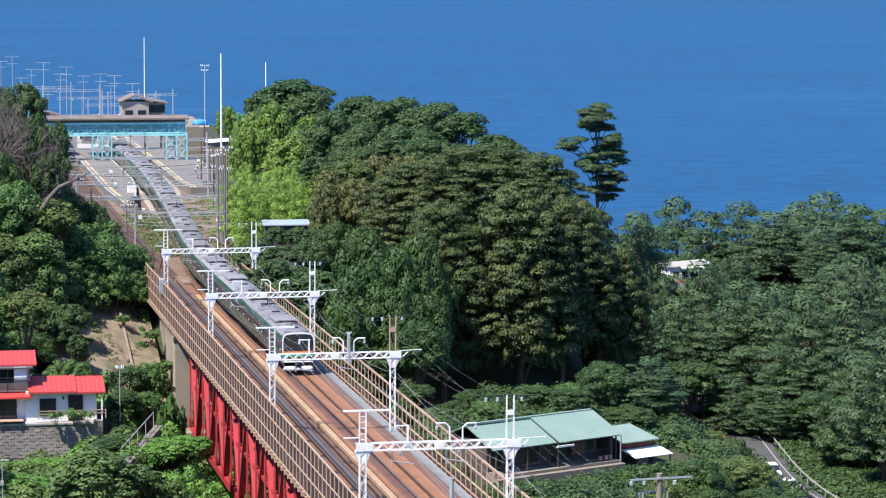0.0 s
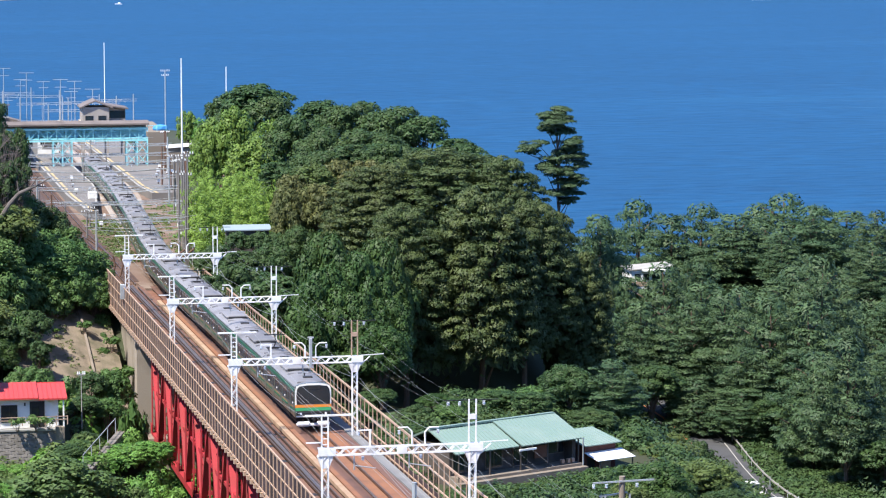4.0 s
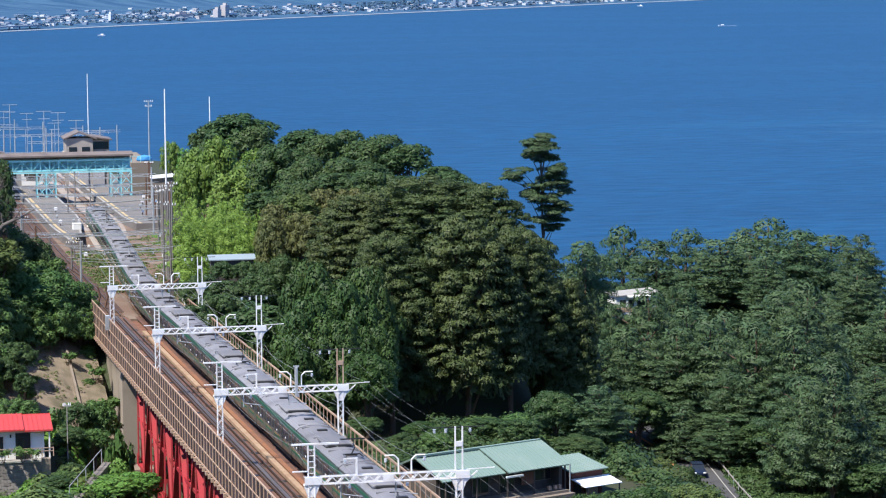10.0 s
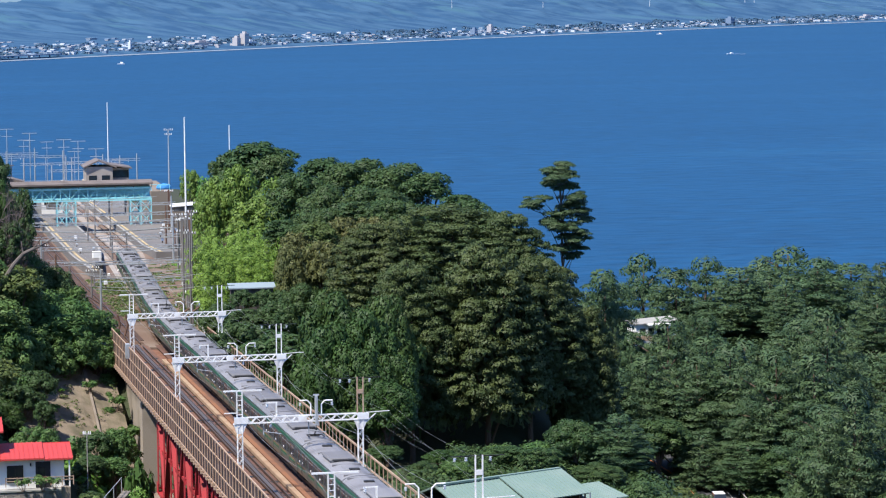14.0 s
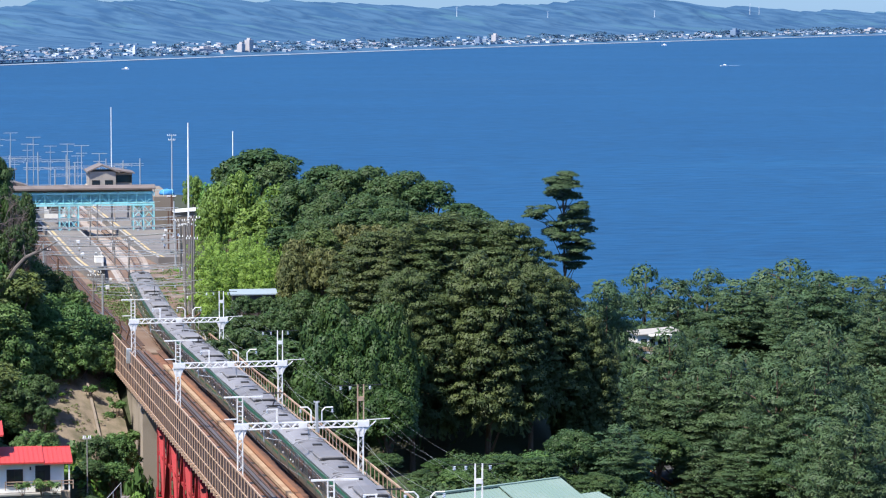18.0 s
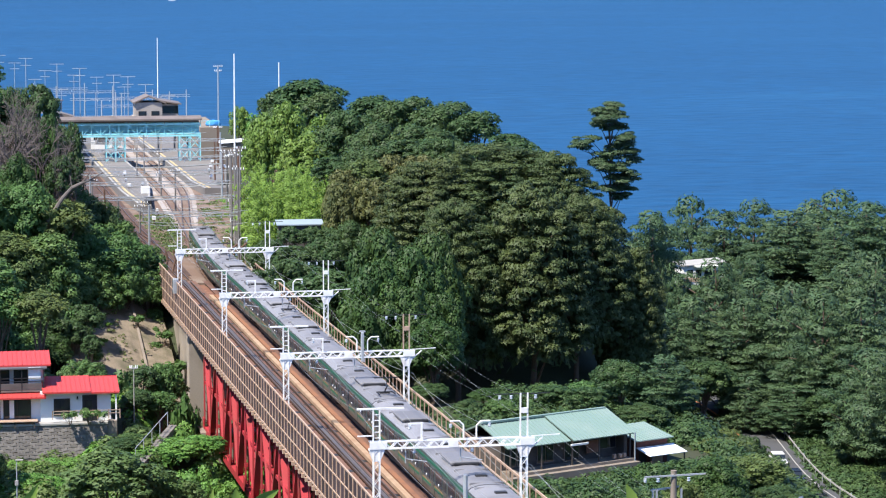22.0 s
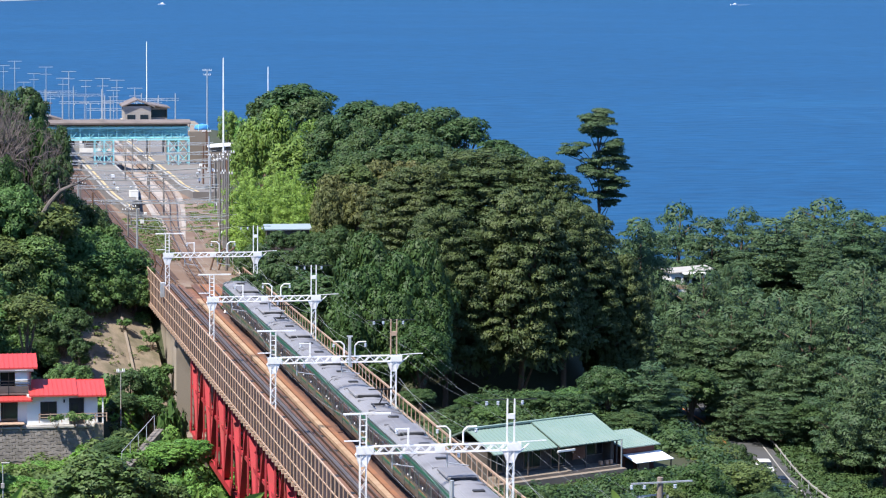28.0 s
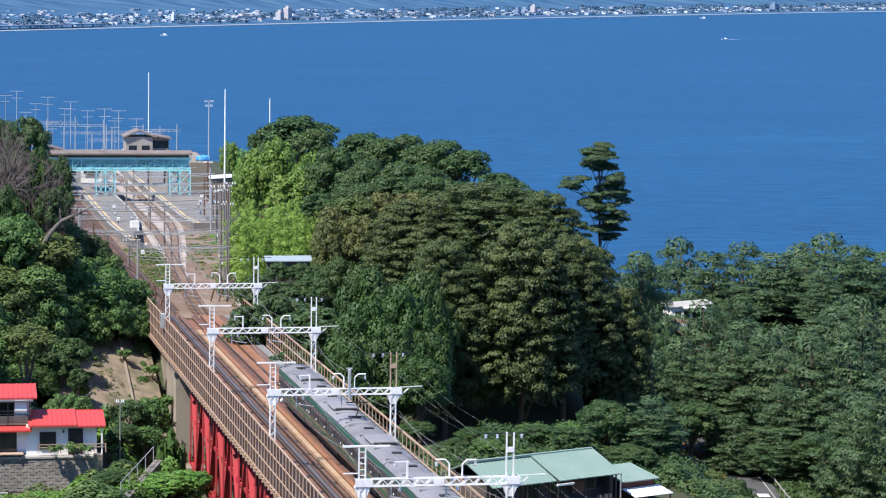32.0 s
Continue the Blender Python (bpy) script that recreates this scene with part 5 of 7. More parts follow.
# valley on the inland side
stand([T_VALLEY], [(-14.2, 52.7, -2.6, 4.4), (-10.6, 55.0, -4.6, 2.8), (-17.0, 54.0, -6.2, 2.4), (-7.6, 56.2, -6.2, 2.2)])
stand([T_MID2, T_SHRUB], [ (-8.0, 108.6, -6.9, 2.4), (-5.0, 113.0, -6.5, 2.4), (-12.8, 104.9, -3.2, 2.0), (-9.6, 111.1, -6.1, 1.5), (-3.7, 117.5, -6.0, 2.1) ])
stand([T_DARK, T_VALLEY], [(-10.9, 84, -8.4, 1.5), (-9.9, 87, -7.9, 1.5), (-8.8, 90.5, -7.6, 1.5), (-11.6, 80.5, -9.0, 1.5)])
# around the red-roofed house
stand([T_MID2, T_SHRUB, T_DARK], [(-13.9, 106, -3.1, 2.0), (-9.5, 108, -4.5, 1.8), (-6.8, 112, -4.8, 2.2), (-4.5, 113, -4.7, 2.0), (-3.4, 108, -5.8, 1.8), (-8.2, 101, -5.8, 1.6), (-5.8, 103, -6.1, 2.0), (-2.1, 108, -7.5, 1.1)])
stand([T_FRESH], [(-4.1, 92, -7.3, 2.5), (-2.8, 86, -8.1, 2.2), (-5.4, 84, -9.0, 2.4), (-6.6, 78, -10.4, 2.2), (-4.0, 78, -9.2, 2.6), (-3.4, 70, -9.6, 2.4), (-2.6, 62, -10.0, 2.2)])
stand([T_VALLEY], [(-12.0, 48, -7.0, 3.2), (-16.2, 49, -6.6, 3.2), (-8.0, 50, -8.4, 2.6), (-19.5, 50, -7.6, 2.8)])
stand([T_FRESH], [(-20.6, 84, -9.8, 2.0), (-17.8, 85, -9.6, 2.2), (-15.6, 84, -9.9, 2.0), (-19.6, 77, -9.9, 2.0), (-17.4, 76, -10.0, 1.9)])
stand([T_DARK], [(-25.0, 76, -3.5, 2.4), (-24.3, 74, -6.1, 2.1)])
stand([T_DARK, T_DARK2], [(-10.7, 146, -2.6, 2.3), (-12.6, 143, -4.2, 2.2), (-14.5, 143, -3.1, 2.2), (-10.5, 140, -5.4, 1.4)])
stand([T_MID2, T_SHRUB], [(-1.7, 160, -5.4, 1.2), (-2.4, 156, -6.9, 1.1), (-2.2, 152, -8.4, 0.9), (-3.7, 146, -9.1, 1.2), (-2.7, 140, -8.9, 1.2)])
stand([T_DARK2, T_DARK], [(29.0, 186.0, 12.0, 3.6), (33.5, 184.0, 13.2, 3.6), (37.5, 178.0, 13.6, 3.6), (24.5, 190.0, 10.5, 3.2)])
stand([T_DEEP, T_OLIVE, T_DARK], [(38.0, 50, -4.9, 3.0), (43.0, 55, -5.6, 3.2), (43.6, 49, -7.2, 2.8), (38.1, 45, -6.4, 2.6), (35.4, 49, -6.0, 2.2), (45.6, 44, -9.0, 2.6), (40.5, 41, -8.0, 2.4), (48.0, 52, -9.6, 2.8)])
stand([T_OLIVE, T_DEEP], [(47.3, 80, -10.4, 3.0), (51.0, 84, -11.2, 3.0), (52.6, 80, -12.4, 2.6), (49.5, 76, -12.4, 2.6), (54.5, 88, -13.0, 2.6)])
# pines before the bungalow, lime trees behind the sheds, dark trees before the hut
stand([T_PINE2, T_PINE], [(76.1, 205, -8.3, 2.7), (79.7, 203, -8.5, 2.7), (84.1, 207, -8.4, 2.4), (76.3, 214, -7.2, 1.6), (88.4, 216, -7.4, 2.0)])
stand([T_LIME, T_FRESH], [(34.3, 388, 3.6, 2.3), (37.4, 384, 2.9, 2.7), (40.8, 378, 5.1, 2.9), (36.4, 352, 2.6, 2.1), (33.4, 350, 1.4, 1.7), (40.6, 360, 2.7, 2.6)])
stand([T_DARK2, T_DARK], [(15.5, 164, 4.0, 1.8), (18.0, 163, 4.0, 1.8), (12.9, 160, 2.9, 1.5), (19.8, 162, 4.0, 1.7)])
stand([T_DARK2, T_DARK], [(42.3, 188.0, 12.2, 4.0), (46.0, 186.0, 10.6, 3.6), (38.4, 188.0, 12.6, 4.0)])
stand([T_MID2], [(38.5, 99.0, -5.8, 2.6), (35.0, 103.0, -6.6, 2.0)])
stand([T_DARK, T_DARK2], [(61.3, 186, -3.9, 3.0), (58.9, 188, -2.8, 3.1), (63.1, 180, -4.7, 2.7)])
stand([T_LAYER], [(47.2, 154, 13.4, 6.9), (51.2, 147, 7.3, 5.1), (53.2, 142, 2.3, 3.4)])
stand([T_PINE2, T_PINE], [(101.0, 236, -11.9, 5.4), (96.3, 246, -9.4, 4.2), (90.1, 242, -9.6, 4.2), (105.5, 240, -11.8, 5.4), (99.4, 244, -10.3, 4.6)])
stand([T_DARK, T_OLIVE], [(63.4, 126, -17.3, 2.1), (62.1, 130, -16.9, 2.0), (60.2, 120, -18.0, 1.9)])

# ---- station ----
bm = BM()
bed = np.arange(168, 480, 8.0)
sweep(bm, [P(7.0 + 2.0 * smooth(215, 270, y), y, -0.28) for y in bed], [13.5 + 15.5 * smooth(205, 270, y) for y in bed], 0.6)
tagged(part("trackbed", bm, M_BALLAST), "rusty brown ballast of the station tracks", "trackbed", kind="structure")


def loop_x(y):
    return main_x(y) + 3.9 * smooth(222, 330, y)


def yard_x(y):
    return inland_x(y) - 3.8 * smooth(205, 290, y)


def bed_strip(label, fl, fr, y0, y1, lift, material):
    ys = np.arange(y0, y1, 8.0)
    bm = BM()
    sweep(bm, [P((fl(y) + fr(y)) / 2, y, lift) for y in ys], [fr(y) - fl(y) for y in ys], 0.3)
    tagged(part("ballast_strip", bm, material), label, "trackbed", kind="structure")


bed_strip("pale crushed-stone ballast under the platform tracks", lambda y: main_x(y) + 0.4 - 2.3 * smooth(196, 262, y), lambda y: loop_x(y) + 0.5 + 1.4 * smooth(196, 262, y), 196, 470, -0.22, M_BALLASTL)
bed_strip("dark rust-brown ballast under the inland tracks", lambda y: yard_x(y) - 1.6 - 1.2 * smooth(190, 250, y), lambda y: inland_x(y) + 1.5, 176, 470, -0.22, M_BALLASTD)


for fx, y0 in ((main_x, 208), (loop_x, 236)):
    bed_strip("rust-stained ballast between the rails", lambda y, f=fx: f(y) - 0.62, lambda y, f=fx: f(y) + 0.62, y0, 468, -0.19, M_BALLAST)
for fx, y0 in ((main_x, 171), (inland_x, 171), (loop_x, 226), (yard_x, 210)):
    track("railway_track", fx, y0, 468, "rusty running rails curving into the station", gap=1.6, joined=True)


def platform(label, fl, fr, y0, y1):
    p = thing("platform", label, "platform", group="station platforms")
    ys = np.arange(y0, y1, 8.0)
    bm = BM()
    sweep(bm, [P((fl(y) + fr(y)) / 2, y, 1.0) for y in ys], [fr(y) - fl(y) for y in ys], 1.6)
    part("deck", bm, M_PLATFORM, p)
    for f, s in ((fl, 1), (fr, -1)):
        bm = BM()
        sweep(bm, [P(f(y) + s * 0.16, y, 1.06) for y in ys], 0.34, 0.1)
        part("edge_stone", bm, M_CONCL, p, "pale edge stones")
        if s < 0:
            continue
        bm = BM()
        sweep(bm, [P(f(y) + s * 0.9, y, 1.045) for y in ys], 0.42, 0.06)
        part("yellow_line", bm, M_YELLOW, p, "yellow safety line")
    return p


platform("long concrete island platform with yellow safety lines", lambda y: 3.9 + 0.9 * smooth(300, 266, y), lambda y: min(main_x(y) - 1.75, 6.6 + (y - 266) * 0.07), 266, 462)
platform("long concrete platform with a yellow safety line", lambda y: max(loop_x(y) + 1.75, 18.4 - (y - 300) * 0.05), lambda y: 23.0 + 4 * smooth(300, 350, y), 300, 462)


# footbridge
fb = thing("footbridge", "turquoise steel truss footbridge with brown roof", "footbridge")
Y0 = 370.0
for dy in (-1.4, 1.4):
    for z in (-0.75, 1.5):
        bm = BM()
        bar(bm, (-14, Y0 + dy, z), (24.5, Y0 + dy, z), 0.2, 0.28)
        part("chord", bm, M_TEAL, fb)
    for i in range(22):
        x = -14 + i * 1.75
        bm = BM()
        bar(bm, (x, Y0 + dy, -0.6), (x, Y0 + dy, 1.4), 0.14, 0.14)
        bar(bm, (x, Y0 + dy, -0.6 if i % 2 else 1.4), (x + 1.75, Y0 + dy, 1.4 if i % 2 else -0.6), 0.12, 0.12, up=(0, 1, 0))
        part("truss_web", bm, M_TEAL, fb)
bm = BM()
box(bm, (5.25, Y0, -0.35), (38.5, 2.7, 0.3))
part("floor", bm, M_TEAL, fb)
bm = BM()
box(bm, (5.25, Y0 + 1.25, 0.6), (38.3, 0.06, 1.7))
part("side_sheet", bm, M_TEAL, fb)
bm = BM()
prism(bm, [(-2.1, 2.55), (-2.1, 2.25), (2.1, 2.25), (2.1, 2.55), (0, 3.05)], -14.2, 24.7)
bmesh.ops.transform(bm, matrix=Matrix.Translation((0, Y0, 0)) @ Matrix.Rotation(radians(-90), 4, "Z"), verts=bm.verts)
part("roof", bm, M_TINROOF, fb, "brown tin roof")
bm = BM()
box(bm, (5.25, Y0 + 1.45, 1.95), (38.3, 0.08, 0.7))
part("parapet", bm, M_TINROOF, fb)
for x in np.arange(-14, 25, 3.5):
    bm = BM()
    bar(bm, (x, Y0 - 1.4, 1.5), (x, Y0 - 1.4, 2.3), 0.1, 0.1)
    part("roof_post", bm, M_TINROOF, fb)


def braced_tower(x0, x1, label):
    t = thing("footbridge_tower", label, "steel tower", group="footbridge towers")
    zb, zt = -5.62, -0.9
    for x in (x0, (x0 + x1) / 2, x1):
        for dy in (-1.4, 1.4):
            bm = BM()
            bar(bm, (x, Y0 + dy, zb), (x, Y0 + dy, zt), 0.2, 0.2)
            part("post", bm, M_TEAL, t)
    for dy in (-1.4, 1.4):
        for a, b in ((x0, (x0 + x1) / 2), ((x0 + x1) / 2, x1)):
            for k in range(2):
                z0, z1 = zb + k * (zt - zb) / 2, zb + (k + 1) * (zt - zb) / 2
                for p, q in (((a, z0), (b, z1)), ((a, z1), (b, z0)), ((a, z1), (b, z1))):
                    bm = BM()
                    bar(bm, (p[0], Y0 + dy, p[1]), (q[0], Y0 + dy, q[1]), 0.12, 0.12)
                    part("brace", bm, M_TEAL, t)
    return t


braced_tower(6.3, 9.9, "turquoise braced steel tower standing on the platform")
braced_tower(20.4, 24.4, "turquoise braced steel tower beside the far platform")


def stair_roof(x0, x1, y0, y1, z0, z1):
    t = thing("stair_shelter", "brown sloping roof over the platform stairs", "stairs", group="stair shelters")
    bm = BM()
    bar(bm, ((x0 + x1) / 2, y0, z0), ((x0 + x1) / 2, y1, z1), x1 - x0, 0.2)
    part("roof", bm, M_TINROOF, t)
    bm = BM()
    bar(bm, ((x0 + x1) / 2, y0, z0 - 2.4), ((x0 + x1) / 2, y1, z1 - 2.4), x1 - x0 - 0.5, 0.35)
    part("flight", bm, M_CONCL, t)
    for k in (0.1, 0.5, 0.9):
        for x in (x0 + 0.2, x1 - 0.2):
            y, z = y0 + (y1 - y0) * k, z0 + (z1 - z0) * k
            bm = BM()
            bar(bm, (x, y, z - 2.5 if k < 0.9 else z - 2.5), (x, y, z), 0.14, 0.14)
            part("post", bm, M_TINROOF, t)
    return t


stair_roof(5.4, 8.4, 372, 392, 2.9, 2.9 - 4.5)
stair_roof(-6.5, -1.2, 380, 430, 5.6, 2.6)
for x, y, w, d, hh, k in ((3.2, 402, 4.0, 4.0, 4.6, 0), (7.5, 410, 5.0, 4.0, 4.0, 1), (0.4, 425, 5.0, 5.0, 6.0, 1), (11.0, 420, 3.0, 3.0, 5.4, 0)):
    t = thing("platform_shelter", "pale platform shelter behind the footbridge", "shelter", P(x, y, 1.0), group="platform shelters")
    bm = BM()
    box(bm, (0, 0, hh / 2), (w, d, hh))
    part("wall", bm, M_PLASTER if k else M_CONCL, t)
    bm = BM()
    prism(bm, [(-w / 2 - 0.3, hh), (w / 2 + 0.3, hh), (0, hh + 0.8)], -d / 2 - 0.3, d / 2 + 0.3)
    part("roof", bm, M_TINROOF if k else M_CONCL, t)
    bm = BM()
    box(bm, (0, -d / 2 - 0.02, hh * 0.6), (w * 0.5, 0.06, hh * 0.3))
    part("window", bm, M_GLASS, t)

# station building behind the footbridge
sb = thing("station_building", "weathered grey-brown station building with low gabled roof", "building", (14.0, 396, 0))
M_SBWALL = mat("grey_brown_mortar", (0.36, 0.32, 0.28), 0.85, 0, 0.25, 0.4, stain=(0.18, 0.15, 0.12), stain_amount=0.5, fine=8)
bm = BM()
box(bm, (2.7, 3.5, 2.4), (5.4, 7.0, 3.0))
part("wall", bm, M_SBWALL, sb)
bm = BM()
box(bm, (7.0, 4.5, 2.1), (3.6, 6.0, 2.8))
part("wall", bm, M_SBWALL, sb)
for x in (0.3, 5.1, 8.4):
    for y in (0.4, 6.6):
        bm = BM()
        box(bm, (x, y, -2.9), (0.35, 0.35, 8.6))
        part("column", bm, M_SBWALL, sb)
bm = BM()
box(bm, (4.3, 3.6, 0.75), (9.2, 7.6, 0.4))
part("floor_slab", bm, M_SBWALL, sb)
bm = BM()
prism(bm, [(-0.5, 3.7), (2.6, 5.0), (6.2, 3.6), (6.2, 3.85), (2.6, 5.3), (-0.5, 3.95)], -0.5, 7.5)
part("roof", bm, M_TINROOF, sb)
bm = BM()
prism(bm, [(4.6, 4.4), (9.3, 3.6), (9.3, 3.35), (4.6, 4.15)], 0.2, 8.0)
part("roof", bm, M_TINROOF, sb)
for x, z, w, h in ((1.4, 1.6, 1.6, 1.1), (4.0, 1.6, 1.6, 1.1)):
    bm = BM()
    box(bm, (x, -0.02, z), (w, 0.08, h))
    part("window", bm, M_GLASS, sb)
bm = BM()
box(bm, (7.1, 1.47, 2.3), (3.2, 0.1, 1.5))
part("window", bm, M_GLASS, sb)


def mast(name, x, y, z0, z1, r, material, label, arms=()):
    t = thing(name, label, "mast")
    bm = BM()
    rod(bm, (x, y, z0), (x, y, z1), r, r * 0.6)
    part("shaft", bm, material, t)
    for z, w in arms:
        bm = BM()
        bar(bm, (x - w, y, z), (x + w, y, z), 0.12, 0.12)
        part("arm", bm, material, t)
        for s in (-0.9, -0.45, 0.45, 0.9) if y < 400 else ():
            bm = BM()
            rod(bm, (x + s * w, y, z + 0.05), (x + s * w, y, z + 0.32), 0.075, 0.05)
            part("insulator", bm, M_PORC, t)
    return t


mast("radio_mast", 20.2, 416, -8.0, 16.0, 0.14, M_WHITE, "slender white radio mast behind the station")
mast("radio_mast", 29.7, 356, -8.0, 15.6, 0.2, M_WHITE, "tall slender white mast beside the platform")
mast("utility_pole", 29.1, 380, -8.0, 12.2, 0.18, M_GALV, "grey utility pole with cross-arms", ((11.9, 0.9), (11.0, 0.7)))
mast("beacon_post", 53.0, 475, -36.0, 7.6, 0.2, M_WHITE, "slim white post rising behind the trees")
for x, y, z in ((-16.2, 540, 8.0), (-9.4, 526, 7.3), (-2.9, 526, 6.5), (3.9, 510, 5.9), (8.3, 492, 5.8), (14.7, 470, 5.4), (17.9, 470, 5.0), (20.2, 448, 4.5)):
    mast("line_pole", x, y, ground(x, y) - 0.5, z, 0.12, M_GALV, "galvanised overhead line pole with double cross-arms", ((z - 0.1, 1.7), (z - 1.8, 1.3)))


def gantry(y, x0, x1, h, brown):
    """A light station portal: two slender poles and a thin trussed beam."""
    t = thing("station_gantry", "slender steel gantry carrying wires over the station tracks", "line portal", group="station gantries")
    m = M_TIMBER if brown else M_GALV
    for x in (x0, x1):
        bm = BM()
        rod(bm, P(x, y, -0.6), P(x, y, h + 1.6), 0.17, 0.12)
        part("pole", bm, m, t)
    bm = BM()
    for dz in (0, 0.45):
        bar(bm, P(x0 - 0.8, y, h + dz), P(x1 + 0.8, y, h + dz), 0.09, 0.09)
    n = int((x1 - x0) / 1.2)
    for i in range(n):
        a = x0 + i * (x1 - x0) / n
        b = x0 + (i + 1) * (x1 - x0) / n
        bar(bm, P(a, y, h + (0.45 if i % 2 else 0)), P(b, y, h + (0 if i % 2 else 0.45)), 0.05, 0.05)
    part("beam", bm, M_GALV, t)
    for k in range(3):
        x = x0 + (x1 - x0) * (0.25 + 0.25 * k)
        bm = BM()
        insulator(bm, P(x, y, h - 0.05))
        part("insulator", bm, M_PORC, t)
    return t


for y, x0, x1, h, br in ((192, 0.6, 13.4, 5.9, False), (214, -4, 15.5, 6.2, True), (240, -4.5, 17.5, 6.3, False), (266, -4.5, 19.5, 6.0, True), (292, -4.5, 20.5, 6.4, False), (318, -1.5, 22.0, 6.2, True), (342, -1.5, 25.5, 6.4, False), (400, -5, 25.5, 6.0, False), (430, -6, 25, 6.2, True)):
    gantry(y, x0, x1, h, br)
for x, y, top in ((11.6, 186, 12.5), (12.3, 190, 15.0), (11.9, 197, 12.0), (12.9, 200, 14.0), (14.2, 214, 12.5), (15.0, 226, 11.5), (16.4, 236, 11.0), (17.4, 250, 10.0), (18.6, 262, 9.0), (19.6, 276, 9.0), (21.0, 288, 8.0), (24.2, 300, 8.0), (26.0, 352, 8.5), (27.2, 362, 8.0), (-1.6, 222, 6.0), (-3.6, 250, 6.5), (-4.6, 300, 6.5), (10.6, 268, 6.5), (9.2, 330, 6.0), (12.2, 352, 7.0), (4.0, 250, 3.0), (11.0, 300, 4.0), (13.2, 330, 5.5), (25.5, 338, 5.0), (26.5, 322, 5.0), (2.2, 232, 4.0), (22.5, 308, 4.0)):
    mast("wooden_pole", x, y, GRADE * y - 1.2, GRADE * y + top, 0.17, M_TIMBER if x > 20 and y > 290 else M_POLE, "weathered slender trackside pole with cross-arm", ((GRADE * y + top - 0.3, 0.8),))
for y, x0, x1, h in [(470, 5.6, 16.4, 8.1), (455, 14.1, 26.0, 9.0), (490, 2.7, 15.8, 8.9), (440, 10.0, 20.0, 8.0), (462, 22.8, 30.4, 9.1), (510, -1.7, 10.4, 8.8)]:
    gantry(y, x0, x1, h, False)
for x, y, z in ((-12.0, 500, 6.4), (-6.0, 515, 6.0), (0.5, 498, 5.0), (6.0, 475, 5.2), (11.5, 480, 4.4), (16.0, 455, 3.6), (2.0, 452, 3.4), (9.0, 445, 3.0), (-3.0, 470, 4.6), (24.5, 440, 2.6)):
    mast("line_pole", x, y, ground(x, y) - 0.5, z, 0.08, M_GALV, "pale overhead line pole with double cross-arms", ((z - 0.1, 1.5), (z - 1.5, 1.1)))
# thin span wires across the station tracks
for k in range(17):
    y = 184 + k * 10.5
    a, b = (-1.0 if y < 210 else -4.0), loop_x(y) + (6 if y < 300 else 8)
    for h in ((5.2, 6.6) if k % 2 else (5.8, 7.4)):
        pts = [P(a + (b - a) * i / 6, y, h - 0.5 * math.sin(math.pi * i / 6)) for i in range(7)]
        tagged(wire("span_wire", pts, 0.036, M_WIRE), "thin span wire across the station tracks", "wire", group="span wires")
# white post with insulators beside the end of the bridge
bm = BM()
box(bm, (12.9, 180, GRADE * 180 + 0.6), (1.0, 1.0, 2.6), bevel=0.1)
tagged(part("signal_cabinet", bm, M_PLASTER), "white trackside equipment cabinet beside the bridge end", "cabinet")
bm = BM()
box(bm, (7.6, 290, GRADE * 290 + 1.6), (1.5, 1.5, 1.2), bevel=0.1)
tagged(part("platform_hut", bm, M_PLASTER), "small white equipment hut on the platform end", "hut")
bm = BM()
box(bm, (6.2, 267.5, GRADE * 267.5 + 1.5), (1.2, 0.6, 1.3), bevel=0.1)
tagged(part("equipment_box", bm, M_BLACK), "dark equipment box on the platform tip", "cabinet")
for x, y in ((21.5, 306), (22.7, 306), (23.9, 306)):
    bm = BM()
    box(bm, (x, y, GRADE * y + 0.6), (0.9, 0.8, 1.9), bevel=0.05)
    tagged(part("equipment_locker", bm, M_BLACK), "dark trackside equipment locker", "cabinet", group="trackside lockers")
# small white boxes and posts among the station tracks
rb = random.Random(33)
for x, y in ((13.6, 205), (14.6, 222), (15.8, 232), (17.0, 244), (18.2, 256), (19.4, 268), (20.6, 282), (21.4, 292), (5.6, 300), (6.2, 316), (8.2, 304), (7.0, 330), (21.5, 320), (22.6, 334), (24.0, 345), (4.6, 236), (6.4, 252), (-2.8, 262), (-3.4, 278), (25.6, 358), (26.4, 344)):
    k = rb.uniform(0.4, 0.65)
    t = thing("relay_box", "small pale equipment box on a post beside the tracks", "cabinet", P(x, y, -0.3 if x < 3 or (y < 300 and x > 9) else 1.0), group="relay boxes")
    bm = BM()
    box(bm, (0, 0, 1.1 * k), (0.9 * k, 0.6, 0.9 * k), bevel=0.05)
    part("case", bm, rb.choice([M_PLASTER, M_GALV, M_CARWHITE]), t)
    bm = BM()
    rod(bm, (0, 0, -0.4), (0, 0, 0.8 * k), 0.08)
    part("post", bm, M_TIMBER, t)
# bent brown cable arms above the bridge end
for x in (1.6, 2.6, 9.8, 10.9):
    y = 180 if x < 5 else 187
    bm = BM()
    rod(bm, P(x, y, -0.4), P(x + 0.5, y, 1.5), 0.12)
    rod(bm, P(x + 0.5, y, 1.5), P(x + (0.2 if x < 5 else 2.2), y, 2.7), 0.12)
    tagged(part("rail_bumper_arm", bm, M_TIMBER), "bent rusty steel arm beside the track", "steel arm", group="bent steel arms")

